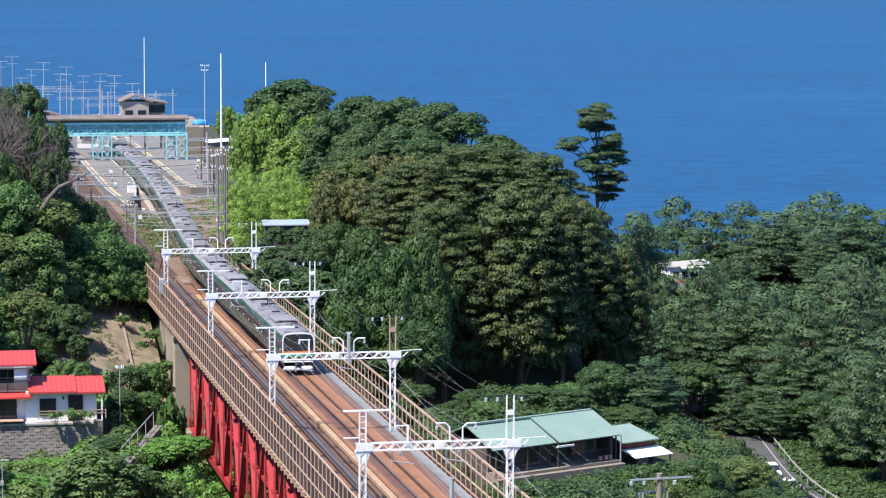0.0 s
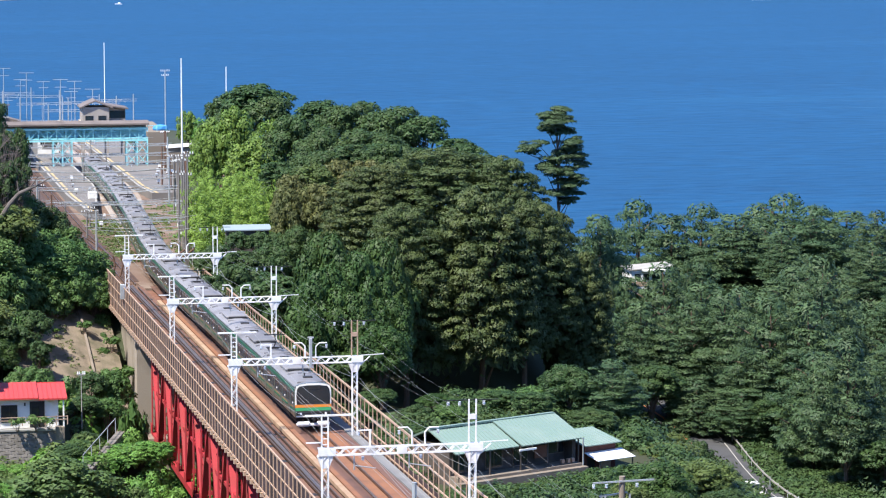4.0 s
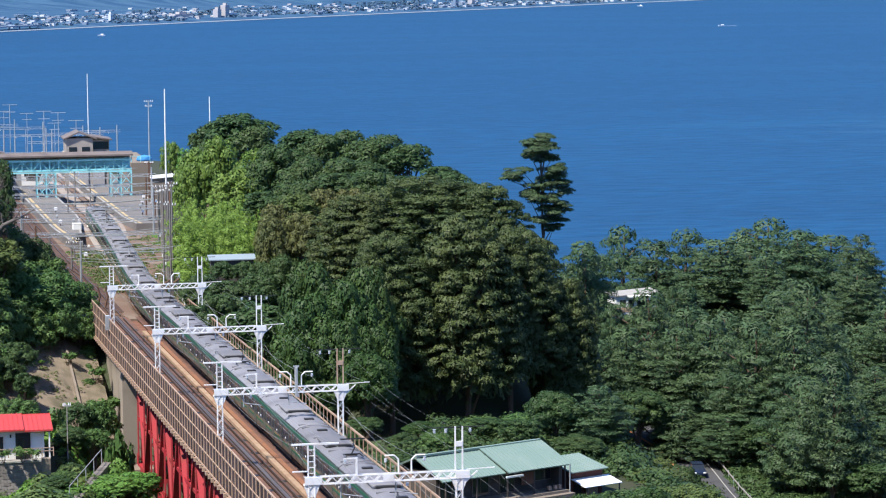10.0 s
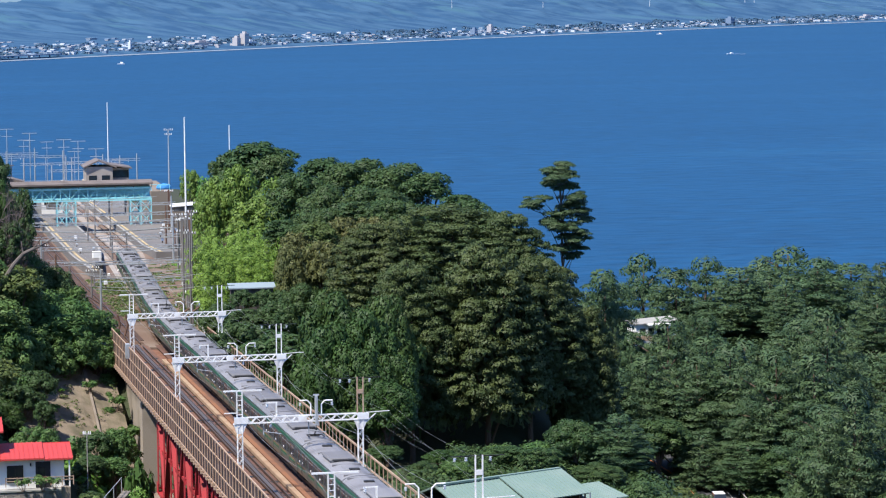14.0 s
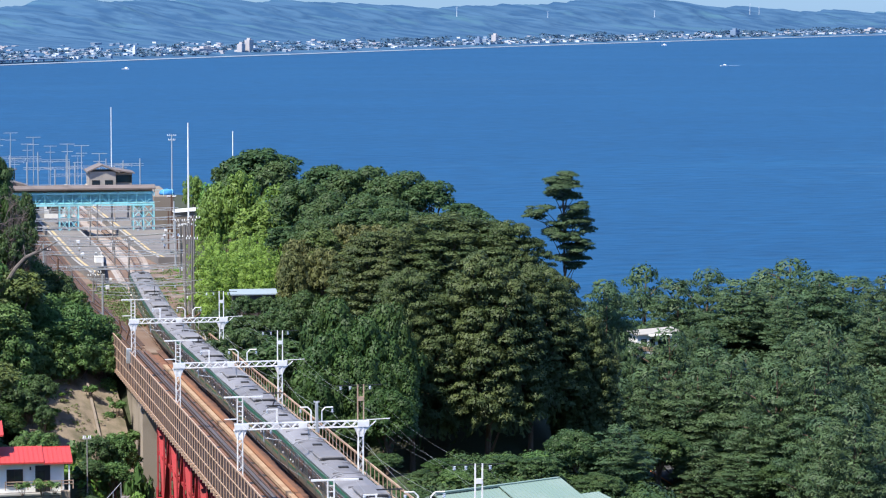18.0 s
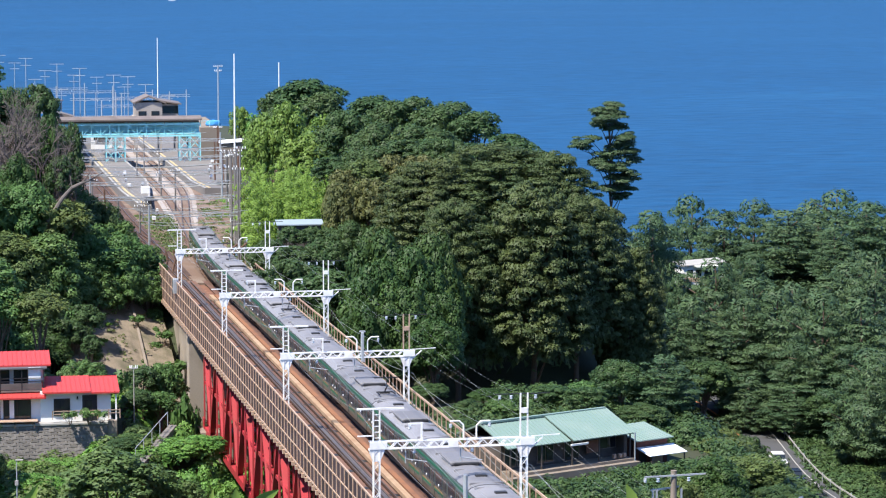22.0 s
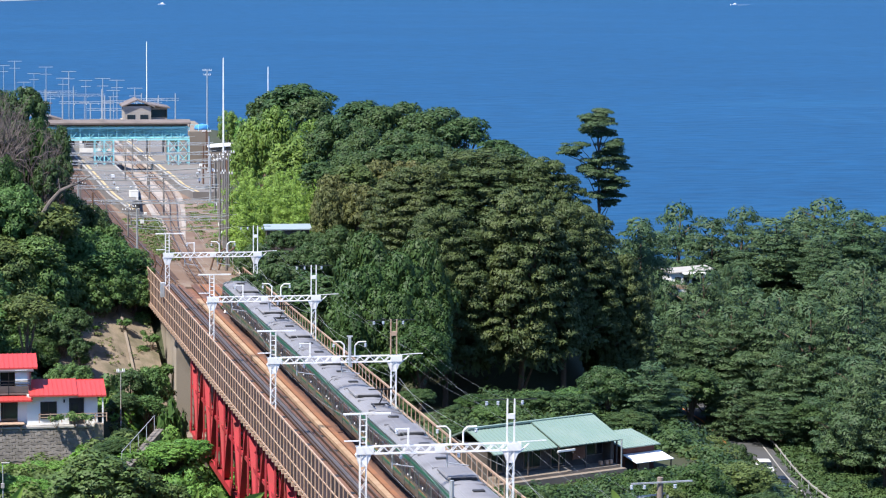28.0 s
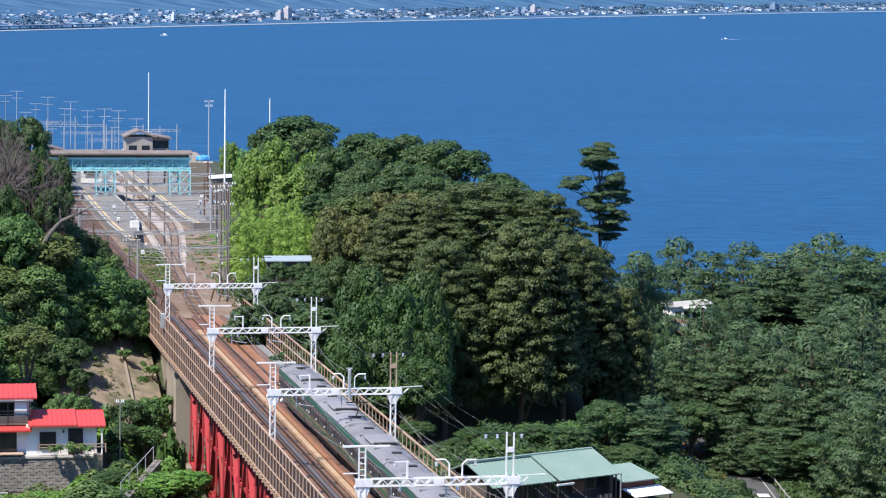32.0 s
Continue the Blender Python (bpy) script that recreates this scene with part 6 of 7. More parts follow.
# sheds and a concrete terrace on the sea side of the station
tc = thing("concrete_terrace", "tan concrete retaining terrace beside the platform", "retaining wall")
bm = BM()
box(bm, (27.0, 390, -4.2), (4.0, 28, 9.0), bevel=0.1)
part("block", bm, M_CONC, tc)
bm = BM()
for k in range(3):
    bar(bm, (25.2 + k * 1.8, 376.2, 0.2), (25.2 + k * 1.8, 376.2, 1.5), 0.1, 0.1)
bar(bm, (25.2, 376.2, 1.5), (28.9, 376.2, 1.5), 0.08, 0.08)
part("handrail", bm, M_TEAL, tc)
bm = BM()
bmesh.ops.create_icosphere(bm, subdivisions=2, radius=1.0)
for v in bm.verts:
    v.co.x *= 1.6
    v.co.z = max(-0.35, v.co.z) * 0.9 + 0.12 * noise.noise(v.co * 2)
tp = part("tarpaulin", bm, mat("blue_tarpaulin", (0.05, 0.25, 0.55), 0.5, 0, 0.15, 1.0))
tp.location = (28.0, 379.5, 0.6)
tagged(tp, "blue tarpaulin over a heap on the terrace", "tarpaulin")


def small_shed(x, y, w, d, h, wall, roof, label, rz=0.0, z=None):
    z = ground(x, y) if z is None else z
    t = thing("shed", label, "shed", (x, y, z), rz=rz)
    bm = BM()
    box(bm, (0, 0, h / 2 - 0.5), (w, d, h + 1.0))
    part("wall", bm, wall, t)
    bm = BM()
    prism(bm, [(-w / 2 - 0.3, h), (w / 2 + 0.3, h + 0.5), (w / 2 + 0.3, h + 0.62), (-w / 2 - 0.3, h + 0.14)], -d / 2 - 0.3, d / 2 + 0.3)
    part("roof", bm, roof, t)
    bm = BM()
    box(bm, (w * 0.15, -d / 2 - 0.01, h * 0.5), (w * 0.3, 0.06, h * 0.45))
    part("window", bm, M_GLASS, t)
    return t


small_shed(31.0, 362, 7.0, 6.0, 5.6, M_CONC, M_PLASTER, "shed with a pale flat roof beside the station")
small_shed(37.0, 366, 4.0, 5.0, 6.2, M_RUSTL, M_PLASTER, "tan shed with white roof beside the station")
small_shed(17.8, 172, 1.1, 5.4, 6.2, M_DARKWOOD, mat("pale_blue_grey_sheet", (0.27, 0.33, 0.36), 0.5, 0, 0.1, 0.5), "small hut with a pale flat roof among the trees", rz=90, z=-3.2)
bung = small_shed(86.0, 229, 6.4, 5.0, 2.4, M_PLASTER, M_CONCL, "white bungalow half hidden in the pinewood", z=-12.7)
for x in (-2.2, -0.9):
    bm = BM()
    box(bm, (x, -2.51, 1.35), (0.9, 0.06, 1.0))
    part("window", bm, M_GLASS, bung)
bm = BM()
box(bm, (0, -2.52, 0.35), (6.2, 0.05, 0.7))
part("base_panel", bm, M_RUSTL, bung, "tan panel below the windows")
bm = BM()
prism(bm, [(-1.6, 2.4), (1.8, 2.4), (1.8, 2.6), (-1.6, 2.6)], -4.2, -2.4)
part("porch_roof", bm, M_PLASTER, bung)


# ---- the red-roofed house ----
HY, HZ = 93.0, -7.7
rh = thing("house", "two-storey white house with red metal roofs and a balcony", "house", (0, 0, 0.15))


def hbox(name, x0, x1, y0, y1, z0, z1, material, parent=rh, label="", bevel=0.0):
    bm = BM()
    box(bm, ((x0 + x1) / 2, (y0 + y1) / 2, (z0 + z1) / 2), (x1 - x0, y1 - y0, z1 - z0), bevel=bevel)
    return part(name, bm, material, parent, label)


hbox("ground_floor_wall", -29.0, -18.3, HY + 0.8, 101, HZ, -4.75, M_PLASTER)
hbox("upper_wall", -29.0, -17.8, 95.2, 101, -4.75, -2.1, M_PLASTER)
hbox("wing_wall", -18.3, -11.4, HY + 0.2, 100, HZ, -4.6, M_PLASTER)


def roof_slab(name, x0, x1, ya, za, yb, zb, t=0.16, ribs=True, xin=0.0):
    """A sloping roof plane, eave at ya and ridge at yb, with standing ribs."""
    bm = BM()
    seams = []
    vs = [bm.verts.new(p) for p in ((x0, ya, za), (x1, ya, za), (x1, yb, zb), (x0 + xin, yb, zb), (x0, ya, za - t), (x1, ya, za - t), (x1, yb, zb - t), (x0 + xin, yb, zb - t))]
    for f in ((0, 1, 2, 3), (7, 6, 5, 4), (0, 4, 5, 1), (1, 5, 6, 2), (2, 6, 7, 3), (3, 7, 4, 0)):
        bm.faces.new([vs[i] for i in f])
    if ribs:
        n = int((x1 - x0) / 0.45)
        for i in range(n + 1):
            x = x0 + (x1 - x0) * i / n
            if x - x0 < xin:
                continue
            rib = BM()
            bar(rib, (x, ya, za + 0.03), (x, yb, zb + 0.03), 0.05, 0.06)
            seams.append(rib)
    bmesh.ops.recalc_face_normals(bm, faces=bm.faces)
    slab = part(name, bm, M_REDROOF, rh)
    for rib in seams:
        part("seam", rib, M_REDROOF, slab)
    return slab


roof_slab("upper_roof", -23.2, -17.2, 94.4, -2.05, 98.1, -1.2, xin=0.9)
roof_slab("upper_roof_back", -23.2, -17.2, 101.8, -2.05, 98.1, -1.2, ribs=False)
hbox("canopy", -29.0, -17.6, 93.5, 95.6, -2.35, -2.22, M_DSHEET, label="grey sheet canopy over the balcony")
hbox("flat_roof", -29.0, -23.25, 95.0, 101.0, -2.1, -1.95, M_DARKWOOD, label="dark flat roof")
roof_slab("lower_eave", -29.0, -17.8, 92.5, -5.0, 94.6, -4.55)
roof_slab("wing_roof", -18.1, -13.4, 92.4, -4.52, 96.6, -3.6)
roof_slab("wing_roof_end", -13.35, -10.6, 92.4, -4.62, 96.6, -3.72)
roof_slab("wing_roof_back", -18.1, -10.6, 100.6, -4.55, 96.6, -3.66, ribs=False)
for x0, x1 in ((-28.6, -25.6), (-25.2, -22.2), (-21.9, -19.2)):
    w = hbox("sliding_window", x0, x1, HY + 0.72, HY + 0.82, -7.3, -5.35, M_BLACK)
    hbox("pane", x0 + 0.06, (x0 + x1) / 2 - 0.03, HY + 0.68, HY + 0.72, -7.2, -5.45, M_GLASS, w)
    hbox("pane", (x0 + x1) / 2 + 0.03, x1 - 0.06, HY + 0.69, HY + 0.73, -7.2, -5.45, M_GLASS, w)
for x in (-23.9, -21.3):
    hbox("curtain", x, x + 0.45, HY + 0.60, HY + 0.66, -7.2, -5.4, M_CARWHITE, label="pale curtain at the window")
w = hbox("window", -17.0, -15.4, HY + 0.1, HY + 0.2, -7.0, -5.3, M_BLACK)
hbox("pane", -16.95, -16.22, HY + 0.05, HY + 0.1, -6.95, -5.35, M_GLASS, w)
hbox("pane", -16.18, -15.45, HY + 0.06, HY + 0.11, -6.95, -5.35, M_GLASS, w)
hbox("entrance", -14.2, -12.75, HY + 0.08, HY + 0.2, HZ, -5.0, M_BLACK)
hbox("door", -14.0, -13.3, HY + 0.03, HY + 0.08, HZ, -5.5, M_GLASS)
hbox("wall_lamp", -14.75, -14.6, HY + 0.0, HY + 0.19, -5.4, -5.1, M_BLACK)
for x0, x1 in ((-28.6, -26.4), (-26.0, -24.0), (-23.6, -21.2), (-20.8, -19.4)):
    w = hbox("upper_window", x0, x1, 95.1, 95.2, -4.3, -2.4, M_BLACK)
    hbox("pane", x0 + 0.06, x1 - 0.06, 95.05, 95.1, -4.2, -2.5, M_GLASS, w)
hbox("balcony_floor", -29.0, -18.0, 93.6, 95.2, -4.62, -4.45, M_TINROOF)
hbox("balcony_panel", -29.0, -18.1, 93.62, 93.68, -4.4, -3.75, mat("smoky_balcony_sheet", (0.12, 0.108, 0.10), 0.35, 0, 0.3, 0.8))
for z in (-3.6, -3.3):
    hbox("balcony_rail", -29.0, -18.0, 93.6, 93.7, z, z + 0.07, M_BLACK)
for x in np.arange(-28.5, -17.9, 2.1):
    hbox("balcony_post", x, x + 0.09, 93.6, 93.7, -4.6, -2.35, M_BLACK)
hbox("side_panel", -19.4, -18.2, 93.75, 93.85, -3.9, -2.2, M_CARWHITE)
for i in range(9):
    hbox("veranda_plank", -28.8, -18.6, HY - 0.9 + i * 0.17, HY - 0.75 + i * 0.17, HZ + 0.35, HZ + 0.42, M_RUSTL)
for x in np.arange(-28.5, -18.5, 1.9):
    hbox("veranda_leg", x, x + 0.12, HY - 0.8, HY - 0.68, HZ - 0.3, HZ + 0.35, M_DARKWOOD)
hbox("concrete_base", -18.6, -11.2, HY - 0.3, 100, HZ - 0.5, HZ + 0.12, M_CONCL)
hbox("annex_post", -11.0, -10.85, HY - 0.4, HY - 0.25, HZ - 0.4, -4.9, M_PLASTER)

# stone-block wall below the house
wl = thing("retaining_wall", "grey-brown retaining wall of staggered concrete blocks below the house", "retaining wall", (0, 0, 0.2))
bm = BM()
prism(bm, [(91.55, -13.5), (92.6, -7.85), (93.4, -7.85), (93.4, -13.5)], 11.5, 30.0)
bmesh.ops.transform(bm, matrix=Matrix.Rotation(radians(90), 4, "Z"), verts=bm.verts)
part("backing", bm, M_CONC, wl)
M_BLOCK = mat("grey_brown_concrete_block", (0.185, 0.165, 0.145), 0.9, 0, 0.3, 0.8, stain=(0.12, 0.105, 0.095), stain_amount=0.6, fine=12, obrand=0.22)
bm = BM()
box(bm, (0, 0, 0), (0.6, 0.09, 0.296), bevel=0.015)
blk = part("block", bm, M_BLOCK, wl)
first = True
for r in range(10):
    z = -8.1 - r * 0.31
    yy = 92.5 - r * 0.31 * 0.186 + 0.025
    for i in range(29):
        x = -29.4 + i * 0.62 + (0.31 if r % 2 else 0)
        m = Matrix.Translation((x, yy, z)) @ Matrix.Rotation(radians(45 if (i + r) % 2 else -45) * 0.25, 4, "Y") @ Matrix.Rotation(radians(-10), 4, "X")
        if first:
            blk.matrix_basis = m
            first = False
        else:
            alike(blk, m)
bm = BM()
box(bm, (-20.6, 92.75, -7.78), (18.2, 0.7, 0.22), bevel=0.03)
part("coping", bm, M_CONCL, wl)
bm = BM()
box(bm, (-11.3, 92.6, -9.6), (0.9, 0.9, 4.2), bevel=0.05)
part("end_pillar", bm, M_CONC, wl)
gf = thing("garden_fence", "low wooden garden fence on the wall's edge", "fence", (0, 0, 0.6))
for z in (-7.25, -6.95):
    hbox("rail", -17.2, -10.6, 92.55, 92.61, z, z + 0.07, M_RUSTL, gf)
for x in np.arange(-17.2, -10.5, 1.1):
    hbox("post", x, x + 0.09, 92.55, 92.64, -7.75, -6.85, M_RUSTL, gf)

# ---- the green-roofed house ----
gh = thing("house", "low dark timber house with pale green metal roof", "house", (28.8, 71.0, -8.8), rz=25)


def gbox(name, x0, x1, y0, y1, z0, z1, material, parent=gh, label=""):
    return hbox(name, x0, x1, y0, y1, z0, z1, material, parent, label)


def gslab(name, x0, x1, ya, za, yb, zb, material=None):
    bm = BM()
    d = Vector((0, yb - ya, zb - za))
    bar(bm, ((x0 + x1) / 2, ya, za), ((x0 + x1) / 2, yb, zb), x1 - x0, 0.1)
    slab = part(name, bm, material or M_GREENROOF, gh)
    n = int((x1 - x0) / 0.42)
    for i in range(n + 1):
        x = x0 + (x1 - x0) * i / n
        rib = BM()
        bar(rib, (x, ya, za + 0.07), (x, yb, zb + 0.07), 0.045, 0.06)
        part("seam", rib, material or M_GREENROOF, slab)
    return slab


gslab("roof_wing", -7.4, -0.1, -2.2, 2.30, 2.1, 3.95)
gslab("roof_main", 0.0, 7.4, -2.6, 2.38, 2.1, 4.12)
gslab("roof_back", -7.4, 7.4, 5.8, 2.6, 2.15, 3.98)
gbox("ridge_cap", -7.4, 7.4, 1.9, 2.3, 4.05, 4.22, M_GREENROOF)
gbox("wall", -7.0, 7.0, -0.6, 5.4, -1.6, 2.7, M_DARKWOOD)
gbox("side_gable", 6.6, 7.0, -1.8, 5.0, 0.0, 2.6, M_DARKWOOD)
for x0, x1, z0, z1, m in ((-6.6, -5.4, 0.3, 2.0, M_GLASS), (-5.1, -3.9, 0.3, 2.0, M_GLASS), (-2.8, -1.0, 0.3, 2.0, M_GLASS), (0.4, 2.0, 0.2, 2.0, M_GLASS), (4.6, 6.4, 0.9, 2.0, M_GLASS)):
    w = gbox("window_frame", x0 - 0.08, x1 + 0.08, -0.7, -0.6, z0 - 0.08, z1 + 0.08, M_TINROOF)
    gbox("pane", x0, (x0 + x1) / 2 - 0.03, -0.74, -0.7, z0, z1, m, w)
    gbox("pane", (x0 + x1) / 2 + 0.03, x1, -0.75, -0.71, z0, z1, m, w)
gbox("hanging_mat", 2.5, 4.0, -1.3, -1.22, 0.75, 1.9, M_RUST, label="brown mat hung under the eave")
gbox("sign_lamp", -0.4, 1.6, -2.75, -2.6, 1.95, 2.12, M_PLASTER)
for x in (-7.0, -3.4, 0.2, 3.4, 7.1):
    gbox("veranda_post", x - 0.06, x + 0.06, -2.15, -2.03, -0.3, 2.4, M_DARKWOOD)
gbox("drain_pipe", 7.2, 7.3, -2.7, -2.6, -2.0, 2.4, M_GALV)
gbox("stone_terrace", -7.6, 7.4, -3.3, -2.62, -1.4, -0.25, M_CONC, label="low weathered stone terrace before the house")
gbox("stone_base", -7.0, 7.2, -2.6, -0.6, -1.4, 0.0, M_CONC)
for x in (5.0, 5.7, 6.2):
    gbox("garden_pot", x, x + 0.3, -2.3, -2.0, 0.12, 0.5, M_RUSTL)
# annex
ax = thing("annex", "small dark annex with green roof and a white awning", "shed", (29.5, 71.3, -9.1), rz=25)
hbox("wall", 8.0, 11.8, -1.0, 2.8, -1.6, 1.65, mat("dark_red_boards", (0.13, 0.045, 0.035), 0.8, 0, 0.3, 1.0), ax)
bm = BM()
bar(bm, (9.9, -1.5, 1.55), (9.9, 3.0, 2.35), 4.6, 0.1)
ar = part("roof", bm, M_GREENROOF, ax)
for i in range(11):
    bm = BM()
    bar(bm, (7.7 + i * 0.44, -1.5, 1.62), (7.7 + i * 0.44, 3.0, 2.42), 0.045, 0.05)
    part("seam", bm, M_GREENROOF, ar)
bm = BM()
bar(bm, (10.2, -3.2, 0.35), (10.2, -1.05, 0.85), 4.6, 0.06)
part("awning", bm, M_CARWHITE, ax, "bright white awning sheet")
for x in (8.2, 12.2):
    hbox("awning_post", x, x + 0.1, -3.1, -3.0, -1.8, 0.35, M_DARKWOOD, ax)
hbox("reed_screen", 9.6, 11.0, -1.3, -1.2, -1.4, 0.1, M_RUSTL, ax, "tan reed screen")
hbox("doorway", 8.3, 9.2, -1.06, -1.0, -1.5, 0.3, M_BLACK, ax)

# ---- roofs and the pole below the bridge ----
def tiled_house(x, y, z, w, d, h, rz, roofm, label):
    t = thing("house", label, "house", (x, y, z), rz=rz)
    zb = ground(x, y) - z - 1
    bm = BM()
    box(bm, (0, 0, (zb - 0.3) / 2), (w - 0.8, d - 0.8, -zb + 0.3 - 0.6))
    part("wall", bm, M_PLASTER, t)
    for s in (-1, 1):
        bm = BM()
        bar(bm, (0, s * d / 2, -0.05), (0, 0, h), w, 0.14)
        slope = part("roof_slope", bm, roofm, t)
        n = int(w / 0.3)
        for i in range(n + 1):
            xx = -w / 2 + w * i / n
            bm = BM()
            bar(bm, (xx, s * d / 2, 0.05), (xx, 0, h + 0.1), 0.07, 0.06)
            part("tile_row", bm, roofm, slope)
    bm = BM()
    box(bm, (0, 0, h + 0.14), (w + 0.1, 0.35, 0.24), bevel=0.04)
    part("ridge", bm, roofm, t)
    for s in (-1, 1):
        bm = BM()
        vs = [bm.verts.new(p) for p in ((s * (w / 2 - 0.45), -d / 2 + 0.4, -0.1), (s * (w / 2 - 0.45), d / 2 - 0.4, -0.1), (s * (w / 2 - 0.45), 0, h - 0.1))]
        bm.faces.new(vs)
        r = bmesh.ops.extrude_face_region(bm, geom=list(bm.faces))
        bmesh.ops.translate(bm, vec=(-s * 0.15, 0, 0), verts=[v for v in r["geom"] if isinstance(v, bmesh.types.BMVert)])
        part("gable", bm, M_PLASTER, t)
    return t


M_TILE = mat("grey_brown_roof_tiles", (0.23, 0.21, 0.18), 0.75, 0, 0.3, 0.6, stain=(0.13, 0.12, 0.1), stain_amount=0.6)
M_SLATE = mat("blue_grey_roof_sheet", (0.10, 0.115, 0.14), 0.6, 0, 0.2, 0.5)
tiled_house(18.4, -6.0, 0.75, 7.5, 6.0, 1.7, 200, M_TILE, "house with weathered grey-brown tiled roof")
tiled_house(36.2, 21.0, -5.2, 8.5, 7.0, 1.8, 62, M_SLATE, "house with dark blue-grey roof below the bridge")
up = thing("utility_pole", "thick grey concrete pole with white insulators and transformer frame", "utility pole", (18.1, -11.6, 0))
bm = BM()
rod(bm, (0, 0, ground(18.1, -11.6)), (0, 0, 6.6), 0.26, 0.2, n=14)
part("shaft", bm, M_CONC, up)
bm = BM()
bar(bm, (-2.0, -0.2, 6.25), (2.1, -0.2, 6.35), 0.1, 0.1)
part("cross_arm", bm, M_GALV, up)
for x in (-1.95, -1.1, 0.95):
    bm = BM()
    insulator(bm, (x, -0.2, 6.15))
    part("insulator", bm, M_PORC, up)
for x in (-1.35, -1.1, 0.55):
    bm = BM()
    bar(bm, (x, 0.1, 4.2), (x, 0.1, 5.4), 0.12, 0.12)
    part("frame_post", bm, M_GALV, up)
bm = BM()
bar(bm, (-1.5, 0.1, 5.3), (0.4, 0.1, 5.5), 0.1, 0.1)
part("frame_beam", bm, M_GALV, up)
bm = BM()
rod(bm, (-0.55, -0.3, 3.4), (-0.55, -0.3, 4.6), 0.3, n=12)
part("transformer", bm, M_GALV, up)

# ---- coast road ----
bm = BM()
sweep(bm, [Vector((road_x(y) + 0.5, y, -23.15)) for y in np.arange(0, 230, 6.0)], 7.4, 0.6)
rd = tagged(part("road", bm, M_ASPHALT), "asphalt coast road with an orange centre line", "road", kind="structure")
bm = BM()
sweep(bm, [Vector((road_x(y) - 1.1, y, -23.12)) for y in np.arange(0, 230, 6.0)], 0.35, 0.05)
tagged(part("centre_line", bm, mat("orange_road_paint", (0.6, 0.2, 0.08), 0.8, 0, 0.2, 0.6), rd))
bm = BM()
sweep(bm, [Vector((road_x(y) + 3.3, y, -23.12)) for y in np.arange(0, 230, 6.0)], 0.13, 0.05)
tagged(part("edge_line", bm, M_CONCL, rd))
gr = thing("guardrail", "white steel guardrail beside the coast road", "guardrail")
bm = BM()
sweep(bm, [Vector((road_x(y) + 4.5, y, -22.4)) for y in np.arange(0, 230, 6.0)], 0.06, 0.2)
part("beam", bm, M_CONCL, gr)
for y in np.arange(4, 226, 4.0):
    bm = BM()
    rod(bm, (road_x(y) + 4.6, y, -23.6), (road_x(y) + 4.6, y, -22.3), 0.06)
    part("post", bm, M_GALV, gr)


def motor_car(paint, label):
    c = thing("car", label, "car", group="cars on the coast road")
    bm = BM()
    prism(bm, [(-2.15, 0.35), (2.1, 0.35), (2.2, 0.6), (2.1, 0.9), (1.1, 1.0), (-1.9, 1.0), (-2.2, 0.9), (-2.25, 0.6)], -0.84, 0.84)
    bmesh.ops.bevel(bm, geom=list(bm.edges), offset=0.07, segments=2, affect="EDGES")
    bmesh.ops.transform(bm, matrix=Matrix.Rotation(radians(-90), 4, "Z"), verts=bm.verts)
    part("body", bm, paint, c)
    bm = BM()
    prism(bm, [(-1.95, 0.95), (1.15, 0.95), (0.45, 1.45), (-1.35, 1.48)], -0.72, 0.72)
    bmesh.ops.transform(bm, matrix=Matrix.Rotation(radians(-90), 4, "Z"), verts=bm.verts)
    part("glasshouse", bm, M_GLASS, c)
    bm = BM()
    box(bm, (0, 0.45, 1.5), (1.4, 1.9, 0.06), bevel=0.02)
    part("roof", bm, paint, c)
    for s in (-1, 1):
        for y in (-1.35, 1.35):
            bm = BM()
            rod(bm, (s * 0.68, y, 0.32), (s * 0.86, y, 0.32), 0.32, n=14)
            part("wheel", bm, M_BLACK, c)
        bm = BM()
        box(bm, (s * 0.6, -2.17, 0.72), (0.4, 0.12, 0.16), bevel=0.02)
        part("headlight", bm, M_PORC, c)
    return c


W1 = motor_car(M_CARWHITE, "white saloon car in slow traffic on the coast road")
M_CARDARK = mat("dark_blue_car_paint", (0.02, 0.03, 0.06), 0.2, 0, 0.05, 1, bump=0)
AUTOS = [(W1, ((0, 131.5), (4, 121), (12, 97), (20, 76), (32, 76)))]
AUTOS.append((copy_thing(W1, Matrix.Identity(4)), ((0, 122.0), (4, 111.5), (12, 86), (20, 66), (32, 66))))
AUTOS.append((copy_thing(W1, Matrix.Identity(4)), ((0, 110.0), (4, 99), (12, 74), (20, 55), (32, 55))))
AUTOS.append((motor_car(M_CARDARK, "dark blue car waiting on the coast road"), ((0, 172), (4, 163), (12, 144), (19, 126.5), (32, 126.5))))
AUTOS.append((copy_thing(W1, Matrix.Identity(4)), ((0, 184), (4, 175), (12, 155), (20, 137), (32, 137))))

# ---- slope works, poles and lamp near the house ----
bm = BM()
n, mrows = 16, 12
grid = []
for j in range(mrows + 1):
    for i in range(n + 1):
        u, v = i / n, j / mrows
        a = Vector((-14, 161, -1.2)).lerp(Vector((-0.8, 170, -3.6)), u)
        b = Vector((-13, 132, -12.0)).lerp(Vector((0.4, 128, -17.4)), u)
        p = a.lerp(b, v)
        p += Vector((0, -0.3, 0.25)) * noise.noise(Vector((u * 6, v * 6, 2)))
        grid.append(bm.verts.new(p))
for j in range(mrows):
    for i in range(n):
        k = j * (n + 1) + i
        bm.faces.new((grid[k], grid[k + 1], grid[k + n + 2], grid[k + n + 1]))
bmesh.ops.recalc_face_normals(bm, faces=bm.faces)
r = bmesh.ops.extrude_face_region(bm, geom=list(bm.faces))
